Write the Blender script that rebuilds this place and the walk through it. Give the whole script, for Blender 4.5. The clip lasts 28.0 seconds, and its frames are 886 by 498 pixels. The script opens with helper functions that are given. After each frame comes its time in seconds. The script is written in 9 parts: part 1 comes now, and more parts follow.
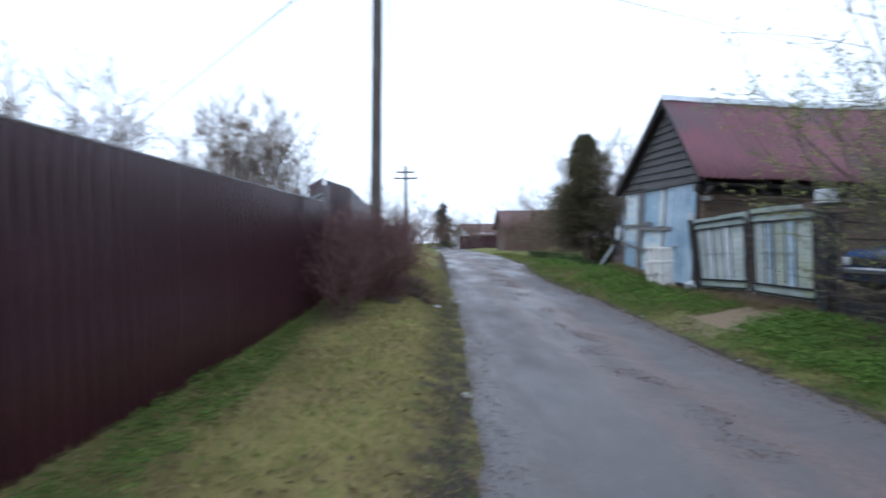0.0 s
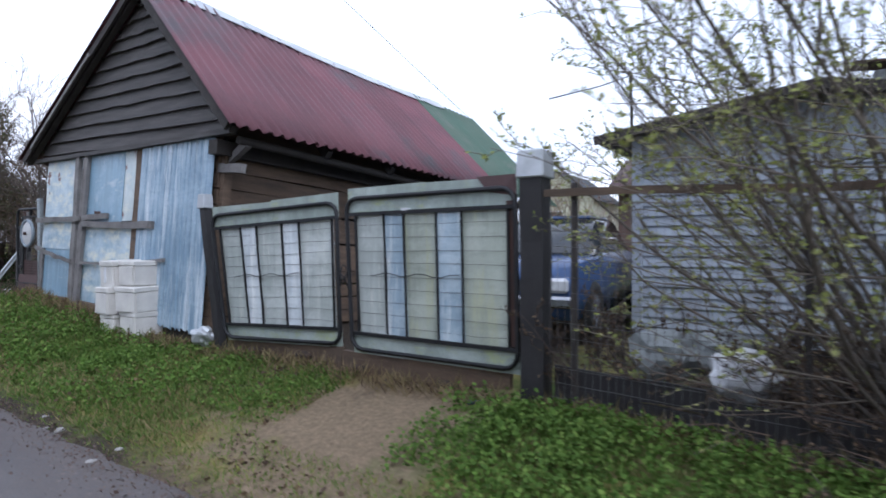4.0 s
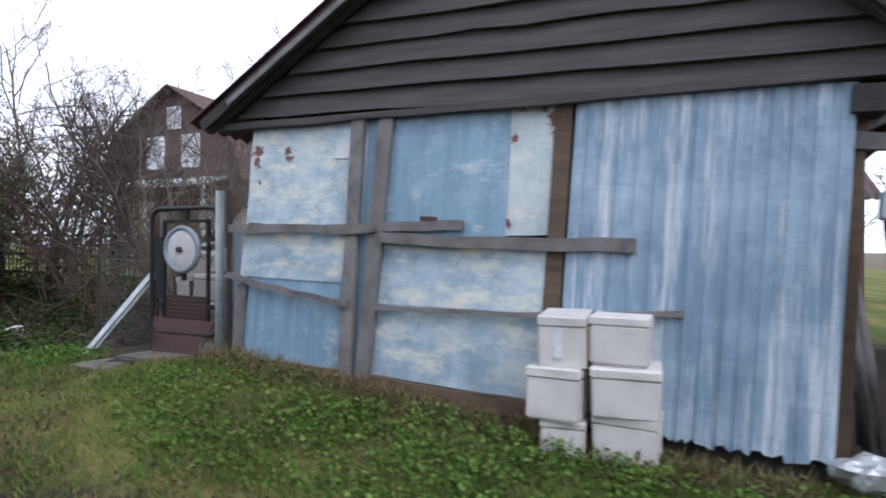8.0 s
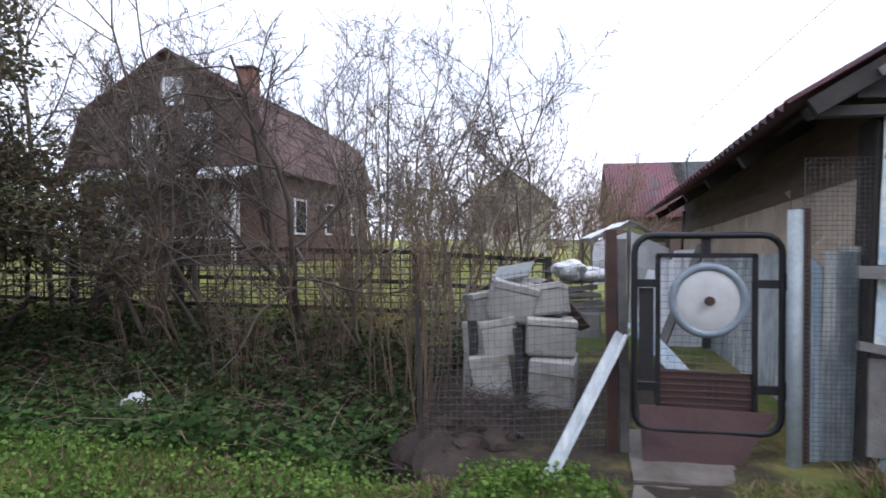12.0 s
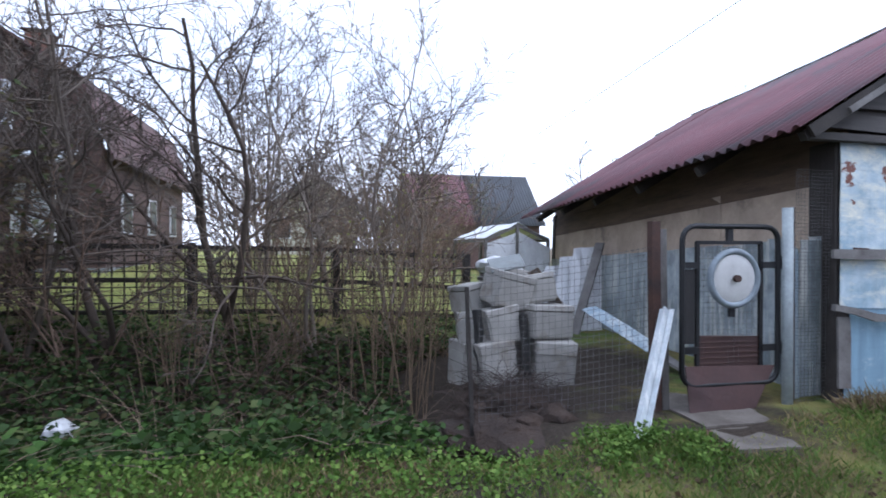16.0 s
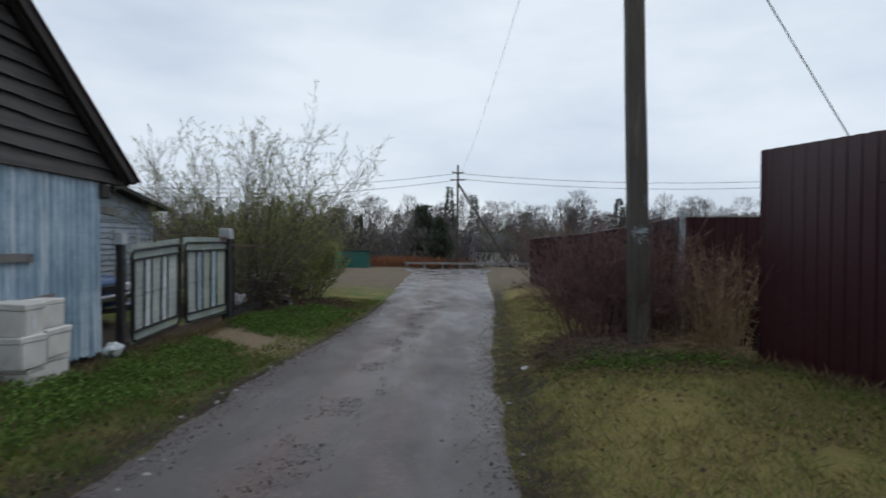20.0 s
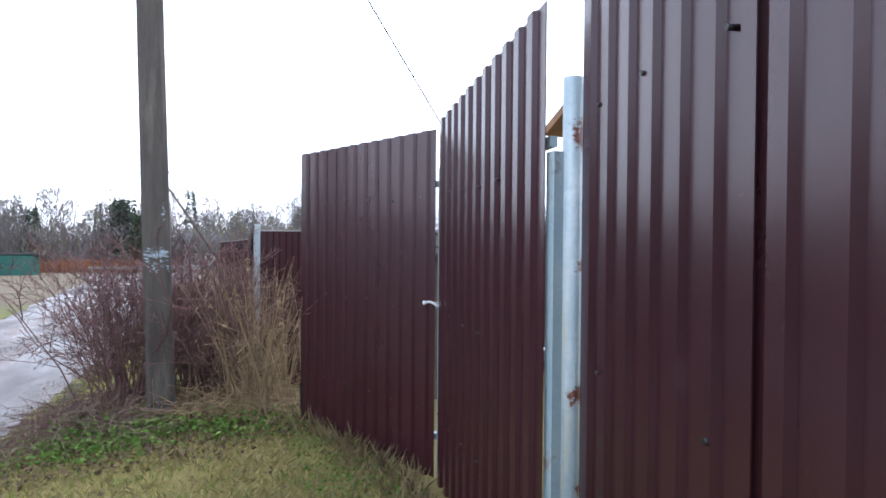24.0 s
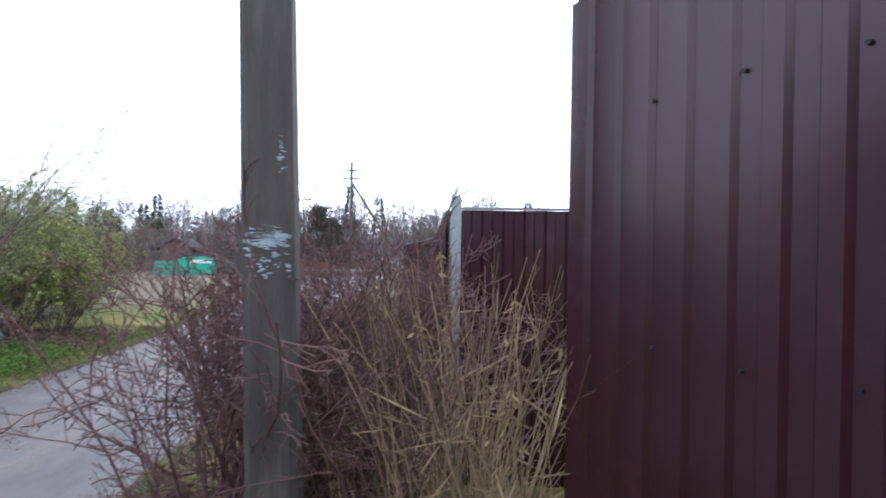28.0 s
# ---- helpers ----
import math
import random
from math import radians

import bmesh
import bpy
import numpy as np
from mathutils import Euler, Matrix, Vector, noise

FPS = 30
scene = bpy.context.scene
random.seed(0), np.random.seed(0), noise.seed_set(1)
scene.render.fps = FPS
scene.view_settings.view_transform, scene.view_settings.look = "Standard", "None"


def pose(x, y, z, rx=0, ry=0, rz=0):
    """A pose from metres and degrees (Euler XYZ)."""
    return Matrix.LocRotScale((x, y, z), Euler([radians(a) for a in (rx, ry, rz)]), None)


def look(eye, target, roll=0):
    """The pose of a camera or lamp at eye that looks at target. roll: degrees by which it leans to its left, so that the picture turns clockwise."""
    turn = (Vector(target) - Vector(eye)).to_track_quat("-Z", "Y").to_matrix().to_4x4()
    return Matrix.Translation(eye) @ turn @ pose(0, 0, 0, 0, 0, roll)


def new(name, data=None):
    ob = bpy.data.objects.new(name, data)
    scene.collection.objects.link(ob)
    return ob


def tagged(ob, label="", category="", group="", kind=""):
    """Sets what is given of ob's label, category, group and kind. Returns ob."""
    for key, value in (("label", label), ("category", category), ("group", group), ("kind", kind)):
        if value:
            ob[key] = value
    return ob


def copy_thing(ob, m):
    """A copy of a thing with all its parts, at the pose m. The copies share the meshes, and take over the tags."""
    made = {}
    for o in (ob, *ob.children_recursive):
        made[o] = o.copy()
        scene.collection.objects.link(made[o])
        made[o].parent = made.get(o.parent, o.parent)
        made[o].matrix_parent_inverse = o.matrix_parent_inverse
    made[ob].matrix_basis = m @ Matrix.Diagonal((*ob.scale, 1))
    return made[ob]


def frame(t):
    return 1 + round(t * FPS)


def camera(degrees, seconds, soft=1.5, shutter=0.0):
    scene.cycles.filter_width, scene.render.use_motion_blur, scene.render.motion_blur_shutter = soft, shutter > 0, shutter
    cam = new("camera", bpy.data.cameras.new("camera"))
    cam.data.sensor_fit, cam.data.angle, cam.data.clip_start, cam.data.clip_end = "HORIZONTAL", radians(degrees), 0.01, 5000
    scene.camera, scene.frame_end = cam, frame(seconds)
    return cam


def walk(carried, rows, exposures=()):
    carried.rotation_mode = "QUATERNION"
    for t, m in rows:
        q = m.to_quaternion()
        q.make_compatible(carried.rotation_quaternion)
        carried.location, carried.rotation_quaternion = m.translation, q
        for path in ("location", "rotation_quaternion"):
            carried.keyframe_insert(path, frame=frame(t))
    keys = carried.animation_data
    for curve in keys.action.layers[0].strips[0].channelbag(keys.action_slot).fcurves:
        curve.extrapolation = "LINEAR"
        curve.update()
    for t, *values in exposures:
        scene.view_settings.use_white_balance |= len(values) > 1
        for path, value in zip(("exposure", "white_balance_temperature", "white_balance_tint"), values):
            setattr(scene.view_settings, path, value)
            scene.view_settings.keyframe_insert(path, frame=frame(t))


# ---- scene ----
cam = camera(75.6, 28.0, 1.7, 0.4)
EXPOSURE = ((0, 0.6, 5350, 9), (1, 0.46, 5400, 10), (2, 0.7, 5700, 12), (5, 0.75, 5500, 15), (8, 0.8, 5800, 15), (10, 0.85, 5950, 16), (11, 0.8, 5900, 16), (12.5, 0.95, 5700, 16), (15, 0.95, 5400, 16), (17, 0.85, 5450, 14), (18.5, 0.3, 5700, 11), (19.5, -0.25, 5950, 7), (20.5, -0.25, 5950, 7), (21.4, -0.1, 5800, 10), (22, 0.0, 5500, 14), (22.5, 0.3, 5500, 14), (24.5, 1.7, 5650, 12), (25, 1.7, 5650, 12), (26, 1.0, 5650, 12), (27, 0.9, 5700, 12), (28, 1.3, 5550, 12))
PATH = [
    (0, (-0.400, -0.833, 1.008), (-0.286, 1.042, 0.988), -1.0),
    (0.5, (0.173, -0.258, 0.975), (0.814, 1.636, 0.947), -1.3),
    (1, (0.693, 0.482, 0.937), (1.761, 2.173, 0.890), -1.7),
    (1.5, (1.106, 1.232, 0.932), (2.433, 2.727, 0.872), -1.6),
    (2, (1.350, 2.059, 0.949), (2.802, 3.433, 0.889), -1.5),
    (2.5, (1.535, 2.819, 0.993), (3.078, 4.089, 0.930), -1.5),
    (4.5, (1.679, 6.092, 1.001), (3.399, 7.112, 1.000), 0.2),
    (5, (1.702, 6.979, 1.008), (3.457, 7.939, 1.011), 0.2),
    (5.5, (1.725, 7.761, 1.012), (3.498, 8.686, 1.022), 0.2),
    (6, (1.716, 8.605, 1.050), (3.494, 9.521, 1.054), 0.2),
    (6.5, (1.695, 9.320, 1.066), (3.481, 10.220, 1.081), 0.3),
    (7, (1.735, 10.048, 1.107), (3.538, 10.914, 1.118), 0.2),
    (7.5, (1.731, 10.721, 1.131), (3.560, 11.529, 1.146), 0.3),
    (8, (1.752, 11.529, 1.215), (3.601, 12.292, 1.216), 0.3),
    (8.5, (1.737, 12.249, 1.282), (3.585, 13.013, 1.277), 0.4),
    (9, (1.696, 13.040, 1.306), (3.550, 13.785, 1.299), 0.4),
    (9.5, (1.655, 13.752, 1.386), (3.513, 14.490, 1.346), 0.1),
    (10, (1.775, 14.443, 1.405), (3.639, 15.167, 1.364), -0.1),
    (10.5, (1.898, 15.093, 1.482), (3.773, 15.788, 1.447), 0.1),
    (11, (2.034, 15.688, 1.514), (3.945, 16.278, 1.487), 0.2),
    (11.5, (2.074, 16.348, 1.607), (4.019, 16.813, 1.560), -0.6),
    (12, (2.172, 16.975, 1.581), (4.142, 17.319, 1.547), -0.2),
    (12.5, (2.276, 17.603, 1.525), (4.259, 17.863, 1.520), 0.9),
    (14.5, (2.249, 19.109, 1.538), (4.236, 18.882, 1.531), -0.4),
    (15, (2.212, 19.060, 1.497), (4.190, 18.766, 1.487), -0.4),
    (15.5, (2.112, 19.141, 1.492), (4.075, 18.762, 1.485), -0.0),
    (16, (2.121, 19.142, 1.437), (4.070, 18.693, 1.430), 0.1),
    (16.5, (2.187, 19.131, 1.436), (4.070, 18.458, 1.429), -0.1),
    (17, (2.154, 19.074, 1.419), (3.903, 18.104, 1.418), 0.0),
    (17.5, (2.007, 19.013, 1.439), (3.444, 17.623, 1.439), -0.3),
    (18, (1.863, 18.897, 1.453), (2.957, 17.223, 1.446), -0.2),
    (18.5, (1.769, 18.609, 1.491), (2.521, 16.756, 1.460), 0.2),
    (19, (1.615, 18.360, 1.478), (2.041, 16.406, 1.445), 0.4),
    (19.5, (1.341, 18.085, 1.489), (1.618, 16.105, 1.464), 0.2),
    (20, (1.076, 17.727, 1.460), (1.118, 15.728, 1.433), 0.5),
    (20.5, (0.737, 17.515, 1.480), (0.586, 15.521, 1.460), 0.4),
    (21, (0.349, 17.179, 1.493), (0.121, 15.192, 1.476), 0.5),
    (21.5, (-0.092, 16.838, 1.568), (-0.502, 14.880, 1.549), 0.4),
    (21.8, (-0.368, 16.741, 1.656), (-0.893, 14.811, 1.642), 0.3),
    (22, (-0.586, 16.691, 1.688), (-1.156, 14.774, 1.677), 0.2),
    (22.2, (-0.836, 16.626, 1.692), (-1.472, 14.730, 1.676), -0.0),
    (22.5, (-1.096, 16.555, 1.694), (-1.931, 14.737, 1.667), -0.2),
    (24.5, (-1.313, 16.507, 1.735), (-2.093, 14.666, 1.705), 1.3),
    (25, (-1.316, 16.200, 1.688), (-1.863, 14.276, 1.650), 1.0),
    (25.5, (-1.267, 15.761, 1.657), (-1.443, 13.769, 1.603), 0.7),
    (26, (-1.191, 15.180, 1.649), (-1.125, 13.181, 1.603), 0.4),
    (26.5, (-1.227, 14.624, 1.645), (-1.096, 12.629, 1.607), 0.3),
    (27, (-1.339, 14.145, 1.597), (-1.196, 12.150, 1.562), 0.3),
    (27.5, (-1.418, 13.774, 1.574), (-1.470, 11.775, 1.545), 0.8),
    (28, (-1.511, 13.524, 1.587), (-1.733, 11.537, 1.576), 0.9),
]
walk(cam, [(t, look(eye, target, roll)) for t, eye, target, roll in PATH],
     EXPOSURE)

# ---------------------------------------------------------------- world and light
world = bpy.data.worlds.new("overcast")
scene.world = world
world.use_nodes = True
wn = world.node_tree.nodes
wl = world.node_tree.links
wn.clear()
w_out = wn.new("ShaderNodeOutputWorld")
w_bg = wn.new("ShaderNodeBackground")
w_sky = wn.new("ShaderNodeTexSky")
w_sky.sky_type = "NISHITA"
w_sky.sun_disc = False
w_sky.sun_elevation = radians(38)
w_sky.sun_rotation = radians(200)
w_co = wn.new("ShaderNodeTexCoord")
w_map = wn.new("ShaderNodeMapping")
w_map.inputs["Scale"].default_value = (1.0, 1.0, 3.2)
w_noise = wn.new("ShaderNodeTexNoise")
w_noise.inputs["Scale"].default_value = 1.7
w_noise.inputs["Detail"].default_value = 6
w_noise.inputs["Roughness"].default_value = 0.52
w_ramp = wn.new("ShaderNodeValToRGB")
w_ramp.color_ramp.elements[0].position = 0.36
w_ramp.color_ramp.elements[0].color = (0.74, 0.79, 0.87, 1)
w_ramp.color_ramp.elements[1].position = 0.62
w_ramp.color_ramp.elements[1].color = (1.02, 1.03, 1.05, 1)
w_scale = wn.new("ShaderNodeMix")
w_scale.data_type = "RGBA"
w_scale.blend_type = "MULTIPLY"
w_scale.inputs[0].default_value = 1.0
w_scale.inputs[7].default_value = (0.10, 0.10, 0.10, 1)
w_mix = wn.new("ShaderNodeMix")
w_mix.data_type = "RGBA"
w_mix.inputs[0].default_value = 0.93
wl.new(w_co.outputs["Generated"], w_map.inputs["Vector"])
wl.new(w_map.outputs["Vector"], w_noise.inputs["Vector"])
wl.new(w_noise.outputs["Fac"], w_ramp.inputs["Fac"])
wl.new(w_sky.outputs["Color"], w_scale.inputs[6])
wl.new(w_scale.outputs[2], w_mix.inputs[6])
wl.new(w_ramp.outputs["Color"], w_mix.inputs[7])
wl.new(w_mix.outputs[2], w_bg.inputs["Color"])
w_bg.inputs["Strength"].default_value = 1.0
wl.new(w_bg.outputs["Background"], w_out.inputs["Surface"])

sun_data = bpy.data.lights.new("sun", "SUN")
sun_data.energy = 0.7
sun_data.angle = radians(25)
sun_data.color = (1.0, 0.97, 0.92)
sun = new("sun", sun_data)
sun.matrix_world = look((-20, -30, 40), (0, 0, 0))

# ---------------------------------------------------------------- materials


def node_mat(name):
    m = bpy.data.materials.new(name)
    m.use_nodes = True
    nt = m.node_tree
    nt.nodes.clear()
    out = nt.nodes.new("ShaderNodeOutputMaterial")
    bs = nt.nodes.new("ShaderNodeBsdfPrincipled")
    nt.links.new(bs.outputs["BSDF"], out.inputs["Surface"])
    return m, nt, bs


def coords(nt, scale=(1, 1, 1), which="Object"):
    tc = nt.nodes.new("ShaderNodeTexCoord")
    mp = nt.nodes.new("ShaderNodeMapping")
    mp.inputs["Scale"].default_value = scale
    nt.links.new(tc.outputs[which], mp.inputs["Vector"])
    return mp.outputs["Vector"]


def noise_fac(nt, vec, scale, detail=4.0, rough=0.55, lo=0.35, hi=0.65):
    n = nt.nodes.new("ShaderNodeTexNoise")
    n.inputs["Scale"].default_value = scale
    n.inputs["Detail"].default_value = detail
    n.inputs["Roughness"].default_value = rough
    nt.links.new(vec, n.inputs["Vector"])
    r = nt.nodes.new("ShaderNodeMapRange")
    r.inputs["From Min"].default_value = lo
    r.inputs["From Max"].default_value = hi
    nt.links.new(n.outputs["Fac"], r.inputs["Value"])
    return r.outputs["Result"]


def blend(nt, fac, a, b, mode="MIX"):
    m = nt.nodes.new("ShaderNodeMix")
    m.data_type = "RGBA"
    m.blend_type = mode
    if isinstance(fac, (int, float)):
        m.inputs[0].default_value = fac
    else:
        nt.links.new(fac, m.inputs[0])
    for k, c in ((6, a), (7, b)):
        if isinstance(c, (tuple, list)):
            m.inputs[k].default_value = (*c[:3], 1)
        else:
            nt.links.new(c, m.inputs[k])
    return m.outputs[2]


def per_piece(nt, col, amount):
    """Vary a colour from piece to piece."""
    oi = nt.nodes.new("ShaderNodeObjectInfo")
    r = nt.nodes.new("ShaderNodeMapRange")
    r.inputs["To Min"].default_value = 1 - amount
    r.inputs["To Max"].default_value = 1 + amount
    nt.links.new(oi.outputs["Random"], r.inputs["Value"])
    h = nt.nodes.new("ShaderNodeHueSaturation")
    nt.links.new(r.outputs["Result"], h.inputs["Value"])
    nt.links.new(col, h.inputs["Color"])
    return h.outputs["Color"]


def bump_to(nt, bs, height, strength, dist=0.01):
    b = nt.nodes.new("ShaderNodeBump")
    b.inputs["Strength"].default_value = strength
    b.inputs["Distance"].default_value = dist
    nt.links.new(height, b.inputs["Height"])
    nt.links.new(b.outputs["Normal"], bs.inputs["Normal"])


def surf(name, c1, c2, scale=3.0, fine=40.0, stretch=(1, 1, 1), rough=0.8, metal=0.0, bump=0.3, dist=0.004, c3=None, c3_scale=1.2,
         c3_lo=0.55, c3_hi=0.7, vary=0.08, fine_mix=0.35, gloss=0.5):
    """Two colours in large patches, fine grain over them, and a third colour in stains."""
    m, nt, bs = node_mat(name)
    v = coords(nt, stretch)
    big = noise_fac(nt, v, scale)
    grain = noise_fac(nt, v, fine, 6, 0.65, 0.3, 0.7)
    col = blend(nt, big, c1, c2)
    dark = tuple(0.55 * min(a, b) for a, b in zip(c1, c2))
    gm = nt.nodes.new("ShaderNodeMath")
    gm.operation = "MULTIPLY"
    gm.inputs[1].default_value = fine_mix
    nt.links.new(grain, gm.inputs[0])
    col = blend(nt, gm.outputs[0], col, dark)
    if c3:
        stain = noise_fac(nt, v, c3_scale, 7, 0.6, c3_lo, c3_hi)
        col = blend(nt, stain, col, c3)
    if vary:
        col = per_piece(nt, col, vary)
    nt.links.new(col, bs.inputs["Base Color"])
    bs.inputs["Roughness"].default_value = rough
    bs.inputs["Metallic"].default_value = metal
    bs.inputs["Specular IOR Level"].default_value = gloss
    if bump:
        bump_to(nt, bs, grain, bump, dist)
    return m


def leaf_mat(name, c1, c2, c3, rough=0.75):
    m, nt, bs = node_mat(name)
    geo = nt.nodes.new("ShaderNodeNewGeometry")
    ramp = nt.nodes.new("ShaderNodeValToRGB")
    e = ramp.color_ramp.elements
    e[0].color, e[1].color = (*c1, 1), (*c2, 1)
    k = e.new(0.5)
    k.color = (*c3, 1)
    nt.links.new(geo.outputs["Random Per Island"], ramp.inputs["Fac"])
    nt.links.new(ramp.outputs["Color"], bs.inputs["Base Color"])
    bs.inputs["Roughness"].default_value = rough
    bs.inputs["Specular IOR Level"].default_value = 0.12
    # thin leaves let light through
    tr = nt.nodes.new("ShaderNodeBsdfTranslucent")
    nt.links.new(ramp.outputs["Color"], tr.inputs["Color"])
    mx = nt.nodes.new("ShaderNodeMixShader")
    mx.inputs[0].default_value = 0.15
    out = nt.nodes["Material Output"]
    nt.links.new(bs.outputs["BSDF"], mx.inputs[1])
    nt.links.new(tr.outputs["BSDF"], mx.inputs[2])
    nt.links.new(mx.outputs[0], out.inputs["Surface"])
    return m


M = {}
M["siding"] = surf("weathered_siding", (0.075, 0.067, 0.063), (0.042, 0.038, 0.037), 2.0, 30, (1, 1, 9), 0.75, 0, 0.5, 0.004, (0.13, 0.12, 0.115), 1.5, 0.6, 0.8)
M["siding"].node_tree.nodes["Mapping"].inputs["Scale"].default_value = (0.7, 1, 9)
M["grey_wood"] = surf("grey_wood", (0.22, 0.21, 0.20), (0.14, 0.13, 0.125), 3, 26, (2, 2, 2), 0.85, 0, 0.6, 0.005, (0.07, 0.06, 0.055), 3, 0.6, 0.75, 0.12)
M["brown_wood"] = surf("brown_wood", (0.15, 0.10, 0.065), (0.085, 0.06, 0.042), 2, 24, (1, 1, 6), 0.85, 0, 0.5, 0.005, (0.05, 0.035, 0.03), 1.5, 0.58, 0.75, 0.18)
M["dark_wood"] = surf("dark_wood", (0.045, 0.038, 0.034), (0.028, 0.024, 0.022), 3, 24, (2, 2, 2), 0.85, 0, 0.5, 0.005, None, vary=0.15)
M["tarred"] = surf("tarred_wood", (0.014, 0.013, 0.014), (0.022, 0.02, 0.02), 4, 30, (2, 2, 1), 0.7, 0, 0.5, 0.004, None, vary=0.05)
M["red_roof"] = surf("red_roof_sheet", (0.16, 0.055, 0.068), (0.12, 0.048, 0.06), 1.5, 30, (1, 1, 1), 0.65, 0, 0.4, 0.004, (0.075, 0.06, 0.068), 0.7, 0.54, 0.66, 0.16, 0.3)
M["green_roof"] = surf("green_roof_sheet", (0.055, 0.11, 0.075), (0.08, 0.12, 0.085), 1.5, 30, (1, 1, 1), 0.65, 0, 0.4, 0.004, (0.12, 0.13, 0.11), 0.9, 0.55, 0.7, 0.1, 0.3)
M["zinc"] = surf("zinc_sheet", (0.42, 0.44, 0.46), (0.55, 0.57, 0.58), 3, 30, (1, 1, 1), 0.42, 0.5, 0.15, 0.003, (0.30, 0.31, 0.31), 2, 0.55, 0.75, 0.06, 0.15)
M["black_iron"] = surf("black_iron", (0.012, 0.013, 0.015), (0.02, 0.02, 0.022), 6, 50, (1, 1, 1), 0.55, 0.3, 0.2, 0.002, None)
M["rust"] = surf("rusty_iron", (0.085, 0.042, 0.03), (0.05, 0.03, 0.026), 5, 40, (1, 1, 1), 0.8, 0.1, 0.5, 0.003, (0.03, 0.025, 0.025), 3, 0.55, 0.7, 0.1)
M["rust_plate"] = surf("rust_brown_plate", (0.10, 0.055, 0.05), (0.075, 0.045, 0.045), 3, 40, (1, 1, 1), 0.6, 0.1, 0.3, 0.003, (0.05, 0.03, 0.028), 2, 0.55, 0.7, 0.05)
M["wire"] = surf("zinc_wire", (0.20, 0.20, 0.20), (0.11, 0.10, 0.095), 8, 60, (1, 1, 1), 0.6, 0.5, 0, 0.001, None, vary=0)
M["foam"] = surf("white_foam", (0.66, 0.64, 0.60), (0.56, 0.54, 0.51), 5, 60, (1, 1, 1), 0.85, 0, 0.25, 0.003, (0.40, 0.36, 0.31), 5, 0.62, 0.78, 0.06, 0.12)
M["old_foam"] = surf("dirty_foam", (0.30, 0.29, 0.27), (0.385, 0.37, 0.345), 5, 50, (1, 1, 1), 0.85, 0, 0.3, 0.003, (0.20, 0.17, 0.14), 4, 0.52, 0.72, 0.14, 0.2)
M["disc"] = surf("white_enamel", (0.56, 0.56, 0.55), (0.46, 0.46, 0.455), 6, 50, (1, 1, 1), 0.4, 0, 0.15, 0.002, (0.38, 0.34, 0.30), 6, 0.6, 0.75, 0.0, 0.15)
M["disc_rim"] = surf("grey_blue_rim", (0.26, 0.31, 0.35), (0.18, 0.21, 0.24), 6, 50, (1, 1, 1), 0.5, 0.2, 0.2, 0.002, None)
M["grey_paint"] = surf("grey_blue_paint", (0.40, 0.45, 0.47), (0.30, 0.34, 0.35), 5, 40, (1, 1, 1), 0.6, 0.1, 0.3, 0.003, (0.12, 0.09, 0.07), 4, 0.62, 0.75, 0.05)
M["maroon"] = surf("maroon_profiled_steel", (0.043, 0.0125, 0.0175), (0.037, 0.0112, 0.0155), 1.5, 30, (1, 1, 1), 0.26, 0.0, 0.03, 0.001, (0.055, 0.022, 0.027), 4, 0.6, 0.8, 0.03, 0.1, 0.42)
maroon_bsdf = M["maroon"].node_tree.nodes["Principled BSDF"]
maroon_bsdf.inputs["Coat Weight"].default_value = 0.12
maroon_bsdf.inputs["Coat Roughness"].default_value = 0.16
M["maroon_edge"] = surf("pale_sheet_edge", (0.30, 0.28, 0.28), (0.22, 0.20, 0.20), 4, 30, (1, 1, 1), 0.5, 0.4, 0.05, 0.001, None)
M["pipe_blue"] = surf("pale_blue_pipe", (0.28, 0.38, 0.42), (0.36, 0.44, 0.46), 5, 40, (1, 1, 1), 0.5, 0.1, 0.2, 0.002, (0.16, 0.10, 0.06), 5, 0.62, 0.75, 0.05)
M["pole_wood"] = surf("old_pole", (0.105, 0.092, 0.078), (0.07, 0.06, 0.052), 4, 34, (3, 3, 0.4), 0.9, 0, 0.6, 0.006, (0.16, 0.14, 0.115), 3, 0.55, 0.75, 0)
M["pole_paint"] = surf("pale_blue_paint_mark", (0.42, 0.50, 0.56), (0.30, 0.36, 0.40), 9, 60, (1, 1, 2), 0.8, 0, 0.4, 0.003, (0.12, 0.12, 0.11), 9, 0.5, 0.6, 0)
M["shed_paint"] = surf("grey_blue_boards", (0.36, 0.40, 0.46), (0.29, 0.32, 0.37), 2, 30, (1, 1, 1), 0.75, 0, 0.4, 0.003, (0.22, 0.23, 0.25), 1.6, 0.55, 0.75, 0.08, 0.2)
M["roof_felt"] = surf("dark_roof_felt", (0.05, 0.046, 0.045), (0.035, 0.032, 0.032), 2, 40, (1, 1, 1), 0.9, 0, 0.5, 0.004, (0.09, 0.085, 0.07), 2, 0.58, 0.75, 0.05)
M["house_wood"] = surf("brown_house_boards", (0.135, 0.082, 0.068), (0.10, 0.063, 0.054), 2, 30, (1, 1, 6), 0.8, 0, 0.3, 0.004, None, vary=0.1)
M["house_roof"] = surf("brown_roof_tiles", (0.15, 0.085, 0.078), (0.11, 0.066, 0.064), 3, 26, (1, 1, 1), 0.85, 0, 0.5, 0.006, (0.09, 0.075, 0.06), 1.5, 0.58, 0.75, 0.05)
